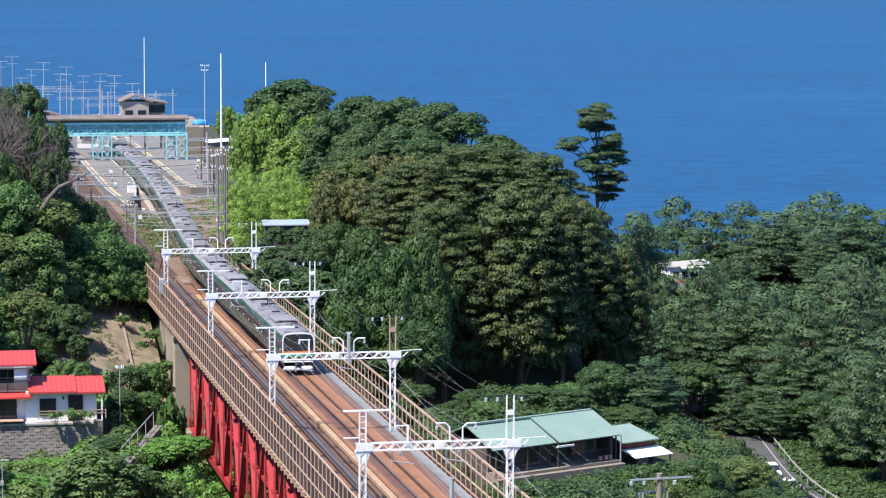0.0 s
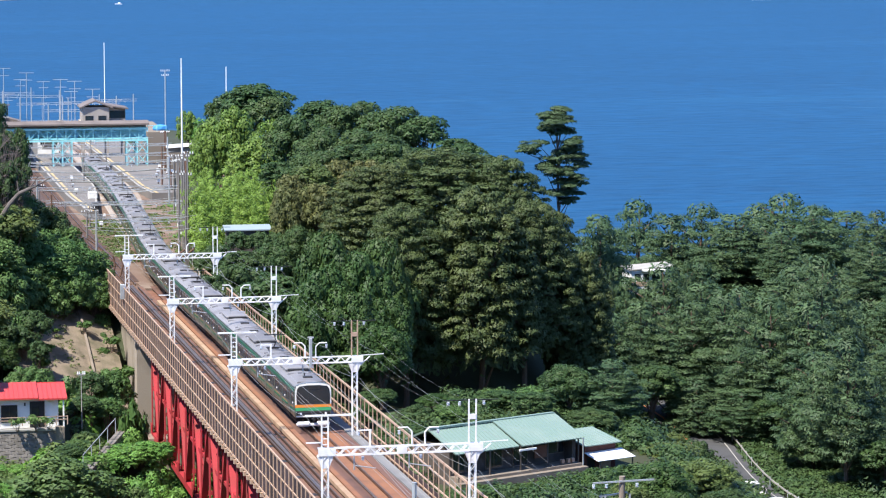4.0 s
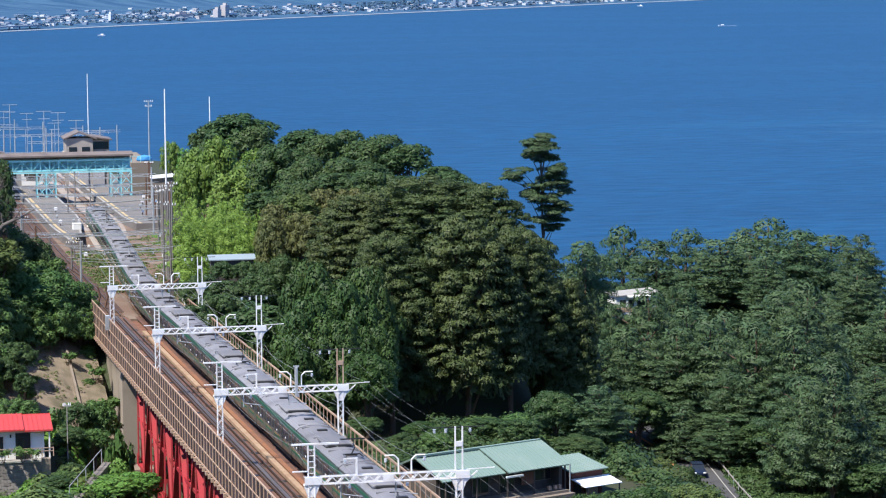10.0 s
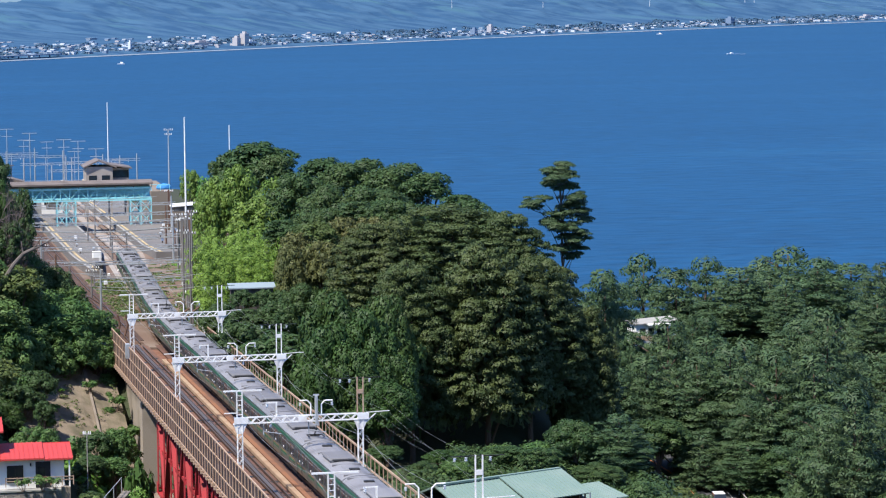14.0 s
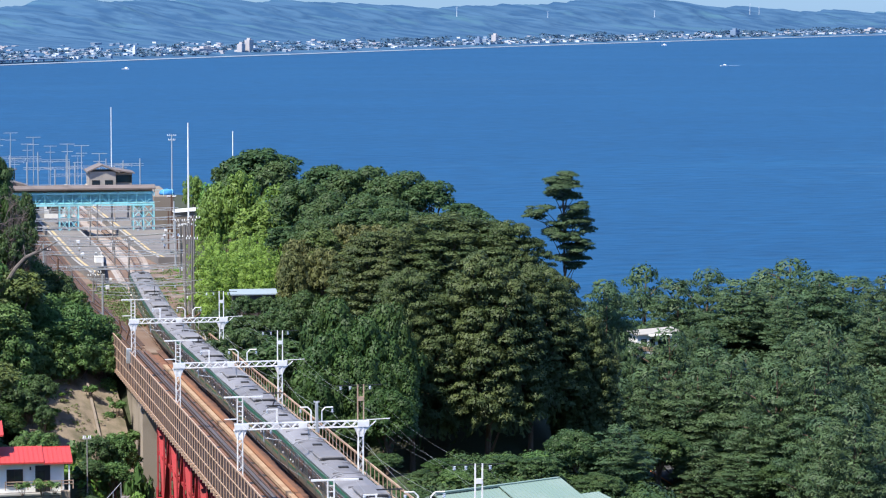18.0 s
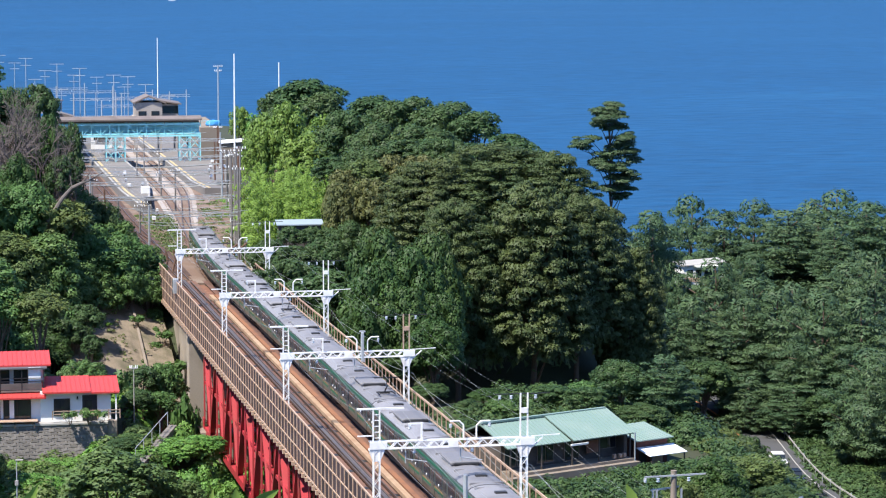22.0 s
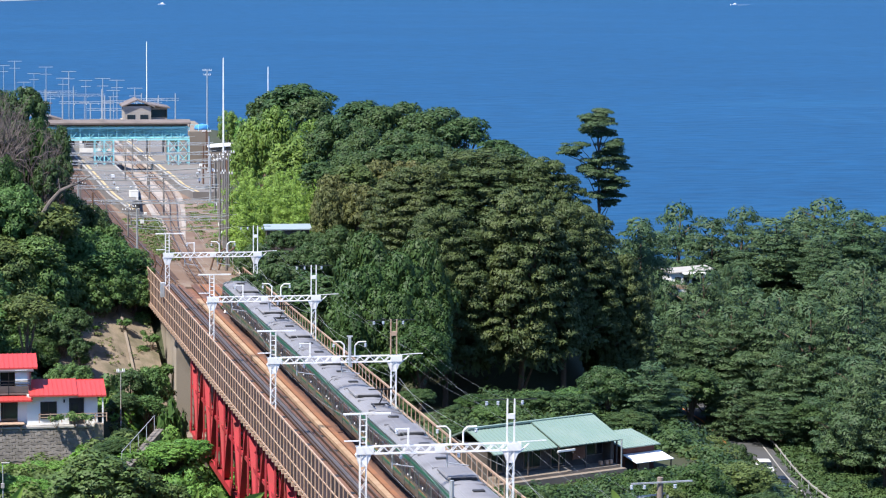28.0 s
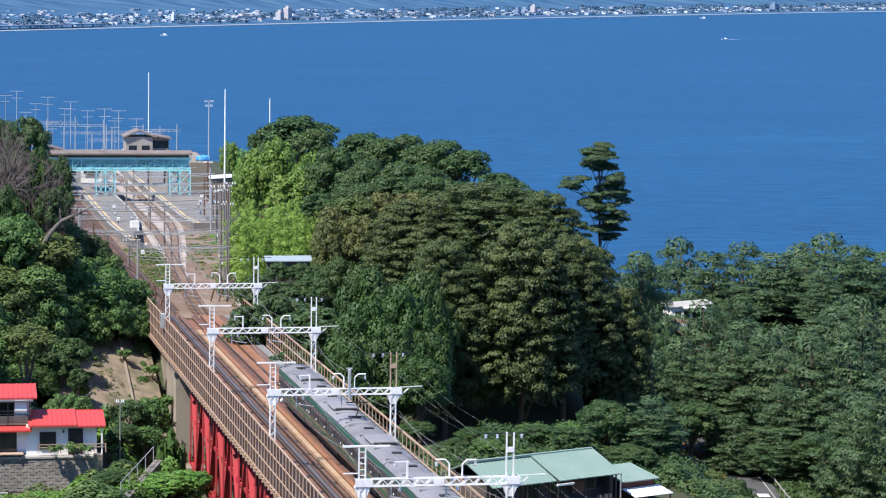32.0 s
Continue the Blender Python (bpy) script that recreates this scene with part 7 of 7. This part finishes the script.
bmesh.ops.translate(bm, vec=(0, 2, -2), verts=[v for v in r["geom"] if isinstance(v, bmesh.types.BMVert)])
sf = thing("slope_face", "dry tan sprayed-concrete slope with weeds beside the abutment", "slope", kind="structure")
part("face", bm, M_EARTH, sf)
for u in (0.72,):
    bm = BM()
    a = Vector((-14, 161, -1.2)).lerp(Vector((-0.8, 170, -3.6)), u)
    b = Vector((-13, 132, -12.0)).lerp(Vector((0.4, 128, -17.4)), u)
    bar(bm, a + Vector((0, -0.1, 0.1)), b + Vector((0, -0.1, 0.1)), 0.3, 0.3)
    part("rib", bm, M_CONC, sf)
mast("utility_pole", -8.8, 97.4, -9.5, -2.8, 0.07, M_CONCL, "thin grey pole beside the red-roofed house", ((-3.0, 0.4),))
mast("line_pole", -2.4, -47, ground(-2.4, -47) - 0.5, 13.85, 0.2, M_GALV, "grey steel pole with one cross-arm beside the bridge", ((12.1, 1.25),))
sl = thing("street_lamp", "grey street lamp on a slim pole", "street lamp", (-22.0, 53.5, 0))
bm = BM()
rod(bm, (0, 0, ground(-22, 53.5)), (0, 0, -3.7), 0.06, 0.045)
part("pole", bm, M_GALV, sl)
bm = BM()
box(bm, (0.22, 0, -3.65), (0.7, 0.2, 0.1), bevel=0.03)
part("lamp_head", bm, M_CONCL, sl)
bm = BM()
box(bm, (-0.02, -0.06, -5.6), (0.3, 0.16, 0.42), bevel=0.02)
part("meter_box", bm, M_CONCL, sl, "pale box strapped to the pole")
hr = thing("stair_rail", "sloping grey pipe rail beside a concrete stair", "railing")
RA, RB = Vector((-10.0, 80.0, -7.9)), Vector((-5.9, 92.0, -6.6))
bm = BM()
rod(bm, RA, RB, 0.045)
part("rail", bm, M_GALV, hr)
for k in range(5):
    p = RA.lerp(RB, k / 4)
    bm = BM()
    rod(bm, (p.x, p.y, p.z - 1.6), p, 0.04)
    part("post", bm, M_GALV, hr)
st = thing("concrete_stair", "weathered concrete stair climbing beside the house wall", "stairs")
for k in range(22):
    p = RA.lerp(RB, (k + 0.5) / 22)
    bm = BM()
    box(bm, (p.x + 0.5, p.y, p.z - 1.75), (0.8, 0.6, 0.9), rz=-18.9, bevel=0.02)
    part("step", bm, M_BLOCK, st)

# ---- ground cover ----
def cover(name, label, x0, x1, y0, y1, count, size, material, seed, keep=lambda x, y: True, tall=0.5, wide=0.9, dens=26, floor=ground):
    rg = random.Random(seed)
    cl = []
    while len(cl) < count:
        x, y = rg.uniform(x0, x1), rg.uniform(y0, y1)
        if keep(x, y):
            k = rg.uniform(0.6, 1.5)
            cl.append((Vector((x, y, floor(x, y) + tall * 0.4)), (wide * k, wide * k, tall * k)))
    ob = leaf_cloud(name, cl, dens, size, material, seed, up_bias=0.35, part_name=name)
    return tagged(ob, label, "undergrowth", kind="stuff")


def off_house(x, y):
    return not (-30 < x < -10 and 91.0 < y < 102) and not (20 < x < 46 and y < 82 and y - 66 > 0.47 * (x - 25) - 6.0) and not (-1.5 < x < 12)


cover("grass", "bright green grass and weeds on the valley terraces", -42, -1.5, 30, 130, 1900, 0.26, L_GRASS, 201, off_house, 0.5, 0.9, 44)
cover("grass", "bright lime-green grass below the retaining wall", -31, -3, 74, 91.2, 900, 0.16, L_FRESH, 212, off_house, 0.45, 0.8, 90)
cover("undergrowth", "green undergrowth in the valley", -42, -1.5, 20, 165, 900, 0.19, L_OLIVE, 202, off_house, 1.0, 1.2, 80)
cover("undergrowth", "dense green undergrowth around the green-roofed house", 12, 48, 30, 115, 1300, 0.16, L_DARK, 203, lambda x, y: off_house(x, y) and not (19 < x < 31 and y > 94), 0.8, 1.0, 95)
cover("undergrowth", "yellow-green growth under the bridge", -2.5, 12, 20, 128, 700, 0.17, L_FRESH, 214, lambda x, y: True, 0.8, 1.0, 80)
cover("undergrowth", "dark green undergrowth on the inland hillside", -48, -5, 118, 190, 900, 0.3, L_DARK, 209, lambda x, y: off_house(x, y) and not (x > -15 and y > 136 and y < 168), 1.8, 1.7)
cover("undergrowth", "dark leafy undergrowth below the knoll", 13, 70, 88, 200, 800, 0.24, L_DARK, 204, lambda x, y: off_house(x, y) and not (25 < x < 54 and 103 < y < 150) and not (18 < x < 30 and 93 < y < 122), 1.4, 1.6, 45)
cover("undergrowth", "dark shrubs around the green-roofed house", 12, 48, 30, 115, 700, 0.17, L_DARK, 210, lambda x, y: off_house(x, y) and not (19 < x < 31 and y > 94), 1.2, 1.1, 85)
cover("undergrowth", "dense dark growth on the seaward wood floor", 84, 150, 60, 230, 900, 0.28, L_PINE, 211, lambda x, y: x > road_x(y) + 8, 2.0, 3.0, 22)
cover("undergrowth", "tangled dark green growth above the coast road", 73, 90, 60, 190, 1100, 0.2, L_DARK, 205, lambda x, y: x > road_x(y) + 5.2, 0.7, 1.3, 60)
cover("undergrowth", "dark green growth on the seaward slopes", 45, 67, 30, 130, 900, 0.2, L_DARK, 206, lambda x, y: x < road_x(y) - 4, 0.9, 1.3, 50)
cover("grass", "lime green grass beside the line", 15, 34, 180, 330, 900, 0.16, L_GRASS, 207, lambda x, y: x > loop_x(y) + 5.6 + (9 if y > 296 else 0), 0.5, 1.0, 90)
cover("weeds", "low pale green weeds along the seaward tracks", 12, 22, 186, 290, 90, 0.14, L_OLIVE, 216, lambda x, y: loop_x(y) + 2.2 < x < loop_x(y) + 5.6, 0.3, 0.6, 90, lambda x, y: GRADE * y - 0.4)
cover("weeds", "yellow-green weeds among the tracks", 3, 11, 196, 262, 190, 0.14, L_OLIVE, 208, lambda x, y: inland_x(y) + 1.5 < x < main_x(y) - 1.2, 0.35, 0.6, 90, lambda x, y: GRADE * y - 0.4)
cover("garden_plants", "low leafy garden plants before the green-roofed house", 18, 46, 55, 76, 900, 0.13, L_DEEP, 213, lambda x, y: -9.0 < y - 66 - 0.47 * (x - 25) < -2.6, 0.55, 0.6, 110)


def on_slope(u, v):
    a = Vector((-14, 161, -1.2)).lerp(Vector((-0.8, 170, -3.6)), u)
    b = Vector((-13, 132, -12.0)).lerp(Vector((0.4, 128, -17.4)), u)
    return a.lerp(b, v)


for u, v, k in ((0.35, 0.5, 0.45), (0.70, 0.34, 0.7), (0.88, 0.20, 0.9), (0.92, 0.42, 0.8), (0.50, 0.80, 0.7), (0.78, 0.80, 0.9), (0.22, 0.70, 0.8), (0.95, 0.62, 1.0), (0.60, 0.14, 0.6), (0.30, 0.22, 0.6), (0.62, 0.62, 0.35), (0.9, 0.95, 1.1), (0.45, 0.36, 0.3), (0.12, 0.45, 0.9)):
    o = plant(T_SHRUB if k > 0.5 else T_SHRUBL, 0, 140, k, k)
    o.location = on_slope(u, v) + Vector((0, 0, 0.1))
rw = random.Random(61)
cl = []
for i in range(420):
    u, v = rw.random(), rw.random()
    if noise.noise(Vector((u * 5, v * 5, 3))) > -0.05:
        k = rw.uniform(0.15, 0.4)
        cl.append((on_slope(u, v) + Vector((0, 0, 0.2)), (k, k, k * 0.8)))
tagged(leaf_cloud("weeds", cl, 160, 0.1, L_OLIVE, 62, part_name="weeds"), "dry weeds scattered over the tan slope", "weeds", kind="stuff")
for x, y, k in ((-15.5, 91.2, 0.5), (-13.6, 91.4, 0.6), (-12.4, 91.8, 0.5)):
    o = plant(T_SHRUB, x, y, k, k)
    o.location.z = -7.3


# broad leaves of plants on the slope below the viewpoint
def broad_leaf(base, tip, width, bend):
    b, t = Vector(base), Vector(tip)
    d = t - b
    side = d.cross(Vector((0, 1, 0))).normalized()
    n = 10
    bm = BM()
    L, C, R = [], [], []
    for i in range(n + 1):
        f = i / n
        w = width * max(0.02, math.sin(math.pi * (0.15 + 0.85 * f)) ** 0.8)
        c = b + d * f + side * bend * math.sin(f * math.pi)
        C.append(bm.verts.new(c + Vector((0, 0.35 * w, 0))))
        L.append(bm.verts.new(c - side * w))
        R.append(bm.verts.new(c + side * w * 0.9))
    for i in range(n):
        bm.faces.new((L[i], C[i], C[i + 1], L[i + 1]))
        bm.faces.new((C[i], R[i], R[i + 1], C[i + 1]))
    for f in bm.faces:
        f.smooth = True
    return bm


L_NEAR = leaf_mat("glossy_green_leaf", (0.24, 0.35, 0.06), (0.12, 0.22, 0.05), gain=0.35)


def leafy_plant(label, leaves):
    t = thing("broad_leaved_plant", label, "plant", group="plants below the viewpoint")
    for i, (b, tip, w) in enumerate(leaves):
        part("leaf", broad_leaf(b, tip, w, w * (0.8 if i % 2 else -0.8)), L_NEAR, t)
        bm = BM()
        rod(bm, (b[0], b[1] + 0.02, ground(b[0], b[1]) - 0.2), (b[0], b[1] + 0.02, b[2] + 0.02), 0.025, 0.015)
        part("stalk", bm, L_MID, t)
    return t


leafy_plant("broad-leaved green plant on the slope below the viewpoint", [((-29.23, -162.41, 36.56), (-28.78, -162.34, 36.97), 0.082), ((-28.92, -162.42, 36.54), (-28.59, -162.39, 36.74), 0.070), ((-27.74, -162.49, 36.52), (-27.44, -162.46, 36.80), 0.076), ((-27.01, -162.56, 36.51), (-27.01, -162.48, 36.90), 0.035), ((-26.94, -162.56, 36.52), (-26.78, -162.50, 36.89), 0.093), ((-26.65, -162.59, 36.52), (-26.34, -162.56, 36.87), 0.082), ((-26.59, -162.60, 36.51), (-26.36, -162.61, 36.62), 0.087), ((-29.51, -162.40, 36.57), (-29.42, -162.37, 36.75), 0.047)])
leafy_plant("yellow-green broad-leaved plant on the slope below the viewpoint", [((-22.84, -163.32, 36.58), (-22.85, -163.24, 36.94), 0.070), ((-22.93, -163.30, 36.58), (-22.78, -163.29, 36.80), 0.047), ((-22.52, -163.41, 36.58), (-22.47, -163.38, 36.74), 0.041), ((-22.38, -163.44, 36.58), (-22.33, -163.42, 36.72), 0.041)])

# ---- far shore ----
def hill_rise(az):
    """The skyline of the far hills as an angle seen from the viewpoint: a long wooded ridge, a blunt peak and lower hills after it."""
    r = -0.0112 + 0.0040 * math.exp(-((az - 0.115) / 0.065) ** 4) + 0.0028 * math.exp(-((az - 0.065) / 0.008) ** 2)
    r += 0.0028 * math.exp(-((az - 0.215) / 0.03) ** 2) + 0.0060 * math.exp(-((az - 0.2585) / 0.022) ** 2)
    r += 0.0022 * math.exp(-((az - 0.298) / 0.013) ** 2) + 0.001 * math.exp(-((az - 0.33) / 0.012) ** 2)
    return r + 0.0007 * noise.noise(Vector((az * 120, 0.3, 0))) + 0.0006 * noise.noise(Vector((az * 330, 4.3, 0))) + 0.0005 * noise.noise(Vector((az * 900, 1.3, 0)))


def hill_point(u, v):
    p = shore(u)
    d = (shore(min(1, u + 0.01)) - shore(max(0, u - 0.01))).normalized()
    nrm = Vector((-d.y, d.x))
    plain = 360 - 215 * smooth(0.15, 0.8, u)
    room = plain + 330 - 120 * u
    back = p + nrm * room - Vector((-30, -192))
    az = math.atan2(back.x, back.y)
    crest = 42.9 + hill_rise(az) * back.length - SEA
    off = plain * v / 0.25 if v < 0.25 else plain + (room - plain) * (v - 0.25) / 0.75
    w = p + nrm * off
    k = smooth(plain, room, off)
    h = 2.4 * smooth(0, 30, off) + 0.014 * min(off, plain) + (crest - 7) * (0.55 * k + 0.45 * max(0, off - plain) / (room - plain))
    q = Vector((w.x, w.y, 0))
    lump = 7 * noise.noise(q / 140) + 3.5 * noise.noise(q / 48) + 3 * noise.noise(q / 17)
    h += lump * smooth(0, 0.35, k) * (1 - smooth(0.75, 1, k))
    return Vector((w.x, w.y, SEA - 0.8 + h)), az


def far_land():
    nu, nv = 640, 40
    verts, faces, flat = [], [], []
    for i in range(nu + 1):
        for j in range(nv + 1):
            q, az = hill_point(i / nu, j / nv)
            verts.append(q)
            flat.append((az * 2400, q.z * 1.3))
    for i in range(nu):
        for j in range(nv):
            a = i * (nv + 1) + j
            faces.append((a, a + 1, a + nv + 2, a + nv + 1))
    me = bpy.data.meshes.new("far_hills")
    me.from_pydata(verts, [], faces)
    me.shade_smooth()
    uv = me.uv_layers.new(name="UVMap")
    ids = np.empty(len(me.loops), dtype=np.int32)
    me.loops.foreach_get("vertex_index", ids)
    uv.data.foreach_set("uv", np.array(flat, dtype=np.float32)[ids].ravel())
    return me


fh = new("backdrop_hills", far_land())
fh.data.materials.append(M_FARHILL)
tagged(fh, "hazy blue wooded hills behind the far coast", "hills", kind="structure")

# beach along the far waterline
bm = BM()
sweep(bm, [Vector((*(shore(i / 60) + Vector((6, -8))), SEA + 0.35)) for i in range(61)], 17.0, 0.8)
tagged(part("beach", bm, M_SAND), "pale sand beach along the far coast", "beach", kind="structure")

# town along the far coast
rt = random.Random(77)
# walls, roofs and windows are greyed and blued in colour to carry haze
M_TOWN = [mat("far_hazy_white", (0.56, 0.60, 0.63), 0.8, 0, 0.1, 0.05, bump=0, fine=0.5), mat("far_hazy_grey", (0.22, 0.275, 0.345), 0.8, 0, 0.1, 0.05, bump=0, fine=0.5),
          mat("far_hazy_tan", (0.42, 0.40, 0.405), 0.8, 0, 0.1, 0.05, bump=0, fine=0.5), mat("far_hazy_blue_grey", (0.16, 0.225, 0.315), 0.8, 0, 0.1, 0.05, bump=0, fine=0.5)]
M_FARWIN = mat("far_hazy_windows", (0.30, 0.35, 0.40), 0.3, 0, 0.1, 0.05, bump=0)


def inland(u, off):
    d = (shore(min(1, u + 0.01)) - shore(max(0, u - 0.01))).normalized()
    p = shore(u) + Vector((-d.y, d.x)) * off
    return p, math.degrees(math.atan2(d.y, d.x))


def town_house(w, d, h, material, roofed):
    t = thing("town_house", "small pale building of the far coastal town", "building", group="buildings of the far town")
    bm = BM()
    box(bm, (0, 0, h / 2), (w, d, h))
    part("wall", bm, material, t)
    bm = BM()
    if roofed:
        prism(bm, [(-w / 2 - 0.4, h), (w / 2 + 0.4, h), (0, h + w * 0.22)], -d / 2 - 0.4, d / 2 + 0.4)
    else:
        box(bm, (0, 0, h + 0.3), (w + 0.3, d + 0.3, 0.6))
    part("roof", bm, M_TOWN[3] if roofed else material, t)
    bm = BM()
    for k in range(max(1, int(h // 3))):
        box(bm, (0, -d / 2 - 0.05, 1.7 + k * 3.0), (w * 0.8, 0.15, 1.1))
    tagged(part("window_band", bm, M_FARWIN, t), kind="stuff")
    return t


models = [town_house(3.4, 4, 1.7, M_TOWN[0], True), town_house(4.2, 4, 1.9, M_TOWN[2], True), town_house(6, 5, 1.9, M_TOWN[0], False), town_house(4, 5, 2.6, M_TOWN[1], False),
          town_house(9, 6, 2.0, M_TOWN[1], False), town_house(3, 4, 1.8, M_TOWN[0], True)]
placed = set()


def settle(t, u, off, first, h=None):
    p, a = inland(u, off)
    m = pose(p.x, p.y, SEA + 0.8 + 0.014 * off, 0, 0, a)
    if first:
        t.matrix_basis = m
        return t
    return copy_thing(t, m)


def town_spot():
    u = 0.12 + 0.87 * rt.random() ** 1.25
    return u, min(22 + abs(rt.gauss(0, 150 - 100 * smooth(0.15, 0.75, u))), 330 - 200 * smooth(0.15, 0.8, u))


for i in range(290):
    u, off = town_spot()
    k = rt.choice(range(len(models)))
    settle(models[k], u, off, k not in placed)
    placed.add(k)
for m, count, label in ((M_TOWN[0], 420, "small white buildings crowded in the far town"), (M_TOWN[2], 420, "small tan buildings crowded in the far town"), (M_TOWN[1], 360, "small grey buildings crowded in the far town"), (M_TOWN[3], 360, "low roofs of the far town, tinted blue-grey by haze")):
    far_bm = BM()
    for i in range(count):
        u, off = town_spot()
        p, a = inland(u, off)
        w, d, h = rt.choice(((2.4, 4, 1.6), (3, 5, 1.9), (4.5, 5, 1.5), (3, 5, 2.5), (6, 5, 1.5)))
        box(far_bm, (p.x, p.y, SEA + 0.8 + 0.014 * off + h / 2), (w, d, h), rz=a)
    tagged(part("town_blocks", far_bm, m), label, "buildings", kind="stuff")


def tower_block(u, off, w, d, h, material, label):
    t = thing("apartment_block", label, "building")
    p, a = inland(u, off)
    t.matrix_basis = pose(p.x, p.y, SEA + 1.0, 0, 0, a)
    bm = BM()
    box(bm, (0, 0, h / 2), (w, d, h))
    part("wall", bm, material, t)
    bm = BM()
    box(bm, (0, 0, h + 1), (w * 0.4, d * 0.6, 2))
    part("roof_house", bm, material, t)
    n = int(h // 3.2)
    for k in range(n):
        bm = BM()
        box(bm, (0, -d / 2 - 0.1, 2 + k * 3.1), (w * 0.82, 0.3, 1.3))
        part("window_row", bm, M_FARWIN, t)
    return t


tower_block(0.375, 34, 7, 6, 13, M_TOWN[2], "tall pinkish apartment block by the far shore")
tower_block(0.3715, 36, 6, 6, 9, M_TOWN[2], "lower pinkish wing beside the tall block")
tower_block(0.325, 60, 3.0, 3.0, 8, M_TOWN[0], "slim white tower by the far shore")
tower_block(0.3625, 60, 30, 8, 5, M_TOWN[2], "long low pinkish hall by the far shore")
tower_block(0.155, 150, 11, 8, 6, M_TOWN[0], "white flat-roofed hall of the far town")
tower_block(0.135, 150, 14, 8, 5, M_TOWN[0], "long white hall of the far town")
tower_block(0.385, 50, 14, 8, 4.5, M_TOWN[0], "white hotel building by the far shore")
tower_block(0.535, 60, 6, 6, 10, M_TOWN[2], "grey-pink apartment block by the far shore")
tower_block(0.522, 55, 6, 6, 7, M_TOWN[3], "dark block by the far shore")
tower_block(0.695, 44, 10, 8, 9, M_TOWN[3], "dark blue block by the far shore")
tower_block(0.81, 60, 22, 9, 5, M_TOWN[2], "long low tan building by the far shore")
# pylons on the far hills
for u, v, h in ((0.13, 0.7, 12), (0.62, 0.6, 13), (0.74, 0.6, 10), (0.685, 0.7, 9), (0.825, 0.72, 17), (0.832, 0.72, 14), (0.17, 1.0, 7)):
    q, az = hill_point(u, v)
    py = thing("pylon", "slender pale lattice pylon on the far hills", "pylon", q, group="pylons on the far hills")
    bm = BM()
    rod(bm, (0, 0, -1), (0, 0, h), 0.5, 0.15, n=4)
    part("mast", bm, M_TOWN[0], py)
    bm = BM()
    bar(bm, (-1.6, 0, h * 0.86), (1.6, 0, h * 0.86), 0.25, 0.25)
    part("cross_arm", bm, M_TOWN[0], py)
# coastal viaduct
va = thing("coastal_viaduct", "long grey road viaduct along the far beach", "viaduct")
bm = BM()
pts = []
for i in range(14):
    p, a = inland(0.14 + i * 0.01, 15)
    pts.append(Vector((p.x, p.y, SEA + 3.6)))
sweep(bm, pts, 6.0, 1.0)
part("deck", bm, M_TOWN[1], va)
for i in range(13):
    for f in (0, 0.5):
        q = pts[i].lerp(pts[i + 1], f)
        bm = BM()
        rod(bm, (q.x, q.y, SEA - 0.5), (q.x, q.y, SEA + 3), 0.7, n=6)
        part("pier", bm, M_TOWN[3], va)
# dark shore woods
rc = random.Random(9)
cl = []
for i in range(520):
    u = rc.uniform(0.1, 1.0)
    off = 60 + abs(rc.gauss(0, 60)) if rc.random() < 0.7 else rc.uniform(22, 50)
    p, a = inland(u, off)
    cl.append((Vector((p.x, p.y, SEA + 1.5 + 0.02 * off)), (rc.uniform(4, 11), rc.uniform(4, 9), rc.uniform(1.2, 3.2))))
# the blue in these leaf colours stands for haze over the far woods
L_FAR = leaf_mat("haze_tinted_leaves", (0.055, 0.115, 0.19), (0.07, 0.135, 0.205))
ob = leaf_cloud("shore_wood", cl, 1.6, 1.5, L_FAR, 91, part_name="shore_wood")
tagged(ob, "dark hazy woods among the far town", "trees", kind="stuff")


# ---- boats ----
def boat(label, s):
    b = thing("motor_boat", label, "boat", group="boats on the bay")
    bm = BM()
    prism(bm, [(-2.2, 1.2), (-1.6, -0.4), (1.6, -0.4), (2.2, 1.2)], -6, 5)
    part("hull", bm, M_CARWHITE, b)
    bm = BM()
    box(bm, (0, -1.5, 2.0), (2.4, 4.0, 1.7), bevel=0.2)
    part("cabin", bm, M_CARWHITE, b)
    bm = BM()
    box(bm, (0, 0.52, 2.2), (2.2, 0.1, 0.7))
    part("windscreen", bm, M_GLASS, b)
    b.scale = (s, s, s)
    return b


BOATS = []
b1 = boat("white motor boat with a short wake on the bay", 0.55)
BOATS.append((b1, pose(746.4, 2245.0, SEA + 0.2, 0, 0, 94.1), pose(666.9, 2239.2, SEA + 0.2, 0, 0, 94.1)))
bm = BM()
box(bm, (0, -16, 0.15), (2.0, 20, 0.2), bevel=0.05)
part("wake", bm, M_CARWHITE, b1, "white foam wake behind the boat")
b2 = boat("small white fishing boat near the far shore", 0.55)
b2.matrix_basis = pose(181.1, 2218.3, SEA + 0.2, 0, 0, 70) @ Matrix.Diagonal((0.55, 0.55, 0.55, 1))
b3 = boat("small white boat far out on the bay", 0.6)
b3.matrix_basis = pose(859.8, 3003.2, SEA + 0.2, 0, 0, 60) @ Matrix.Diagonal((0.6, 0.6, 0.6, 1))


# ---- what moves ----
def road_pose(y):
    x0, x1 = road_x(y - 2), road_x(y + 2)
    return pose(road_x(y) + 0.9, y, -23.14, 0, 0, math.degrees(-math.atan2(x1 - x0, 4)))


def motions():
    for i, c in enumerate(CARS):
        walk(c, [(t, car_pose(front_at(t) + 10.2 + i * 20.1)) for t in range(0, 33)])
    for c, rows in AUTOS:
        walk(c, [(t, road_pose(y)) for t, y in rows])
    for b, a, e in BOATS:
        walk(b, [(0, a), (32, e)])


motions()
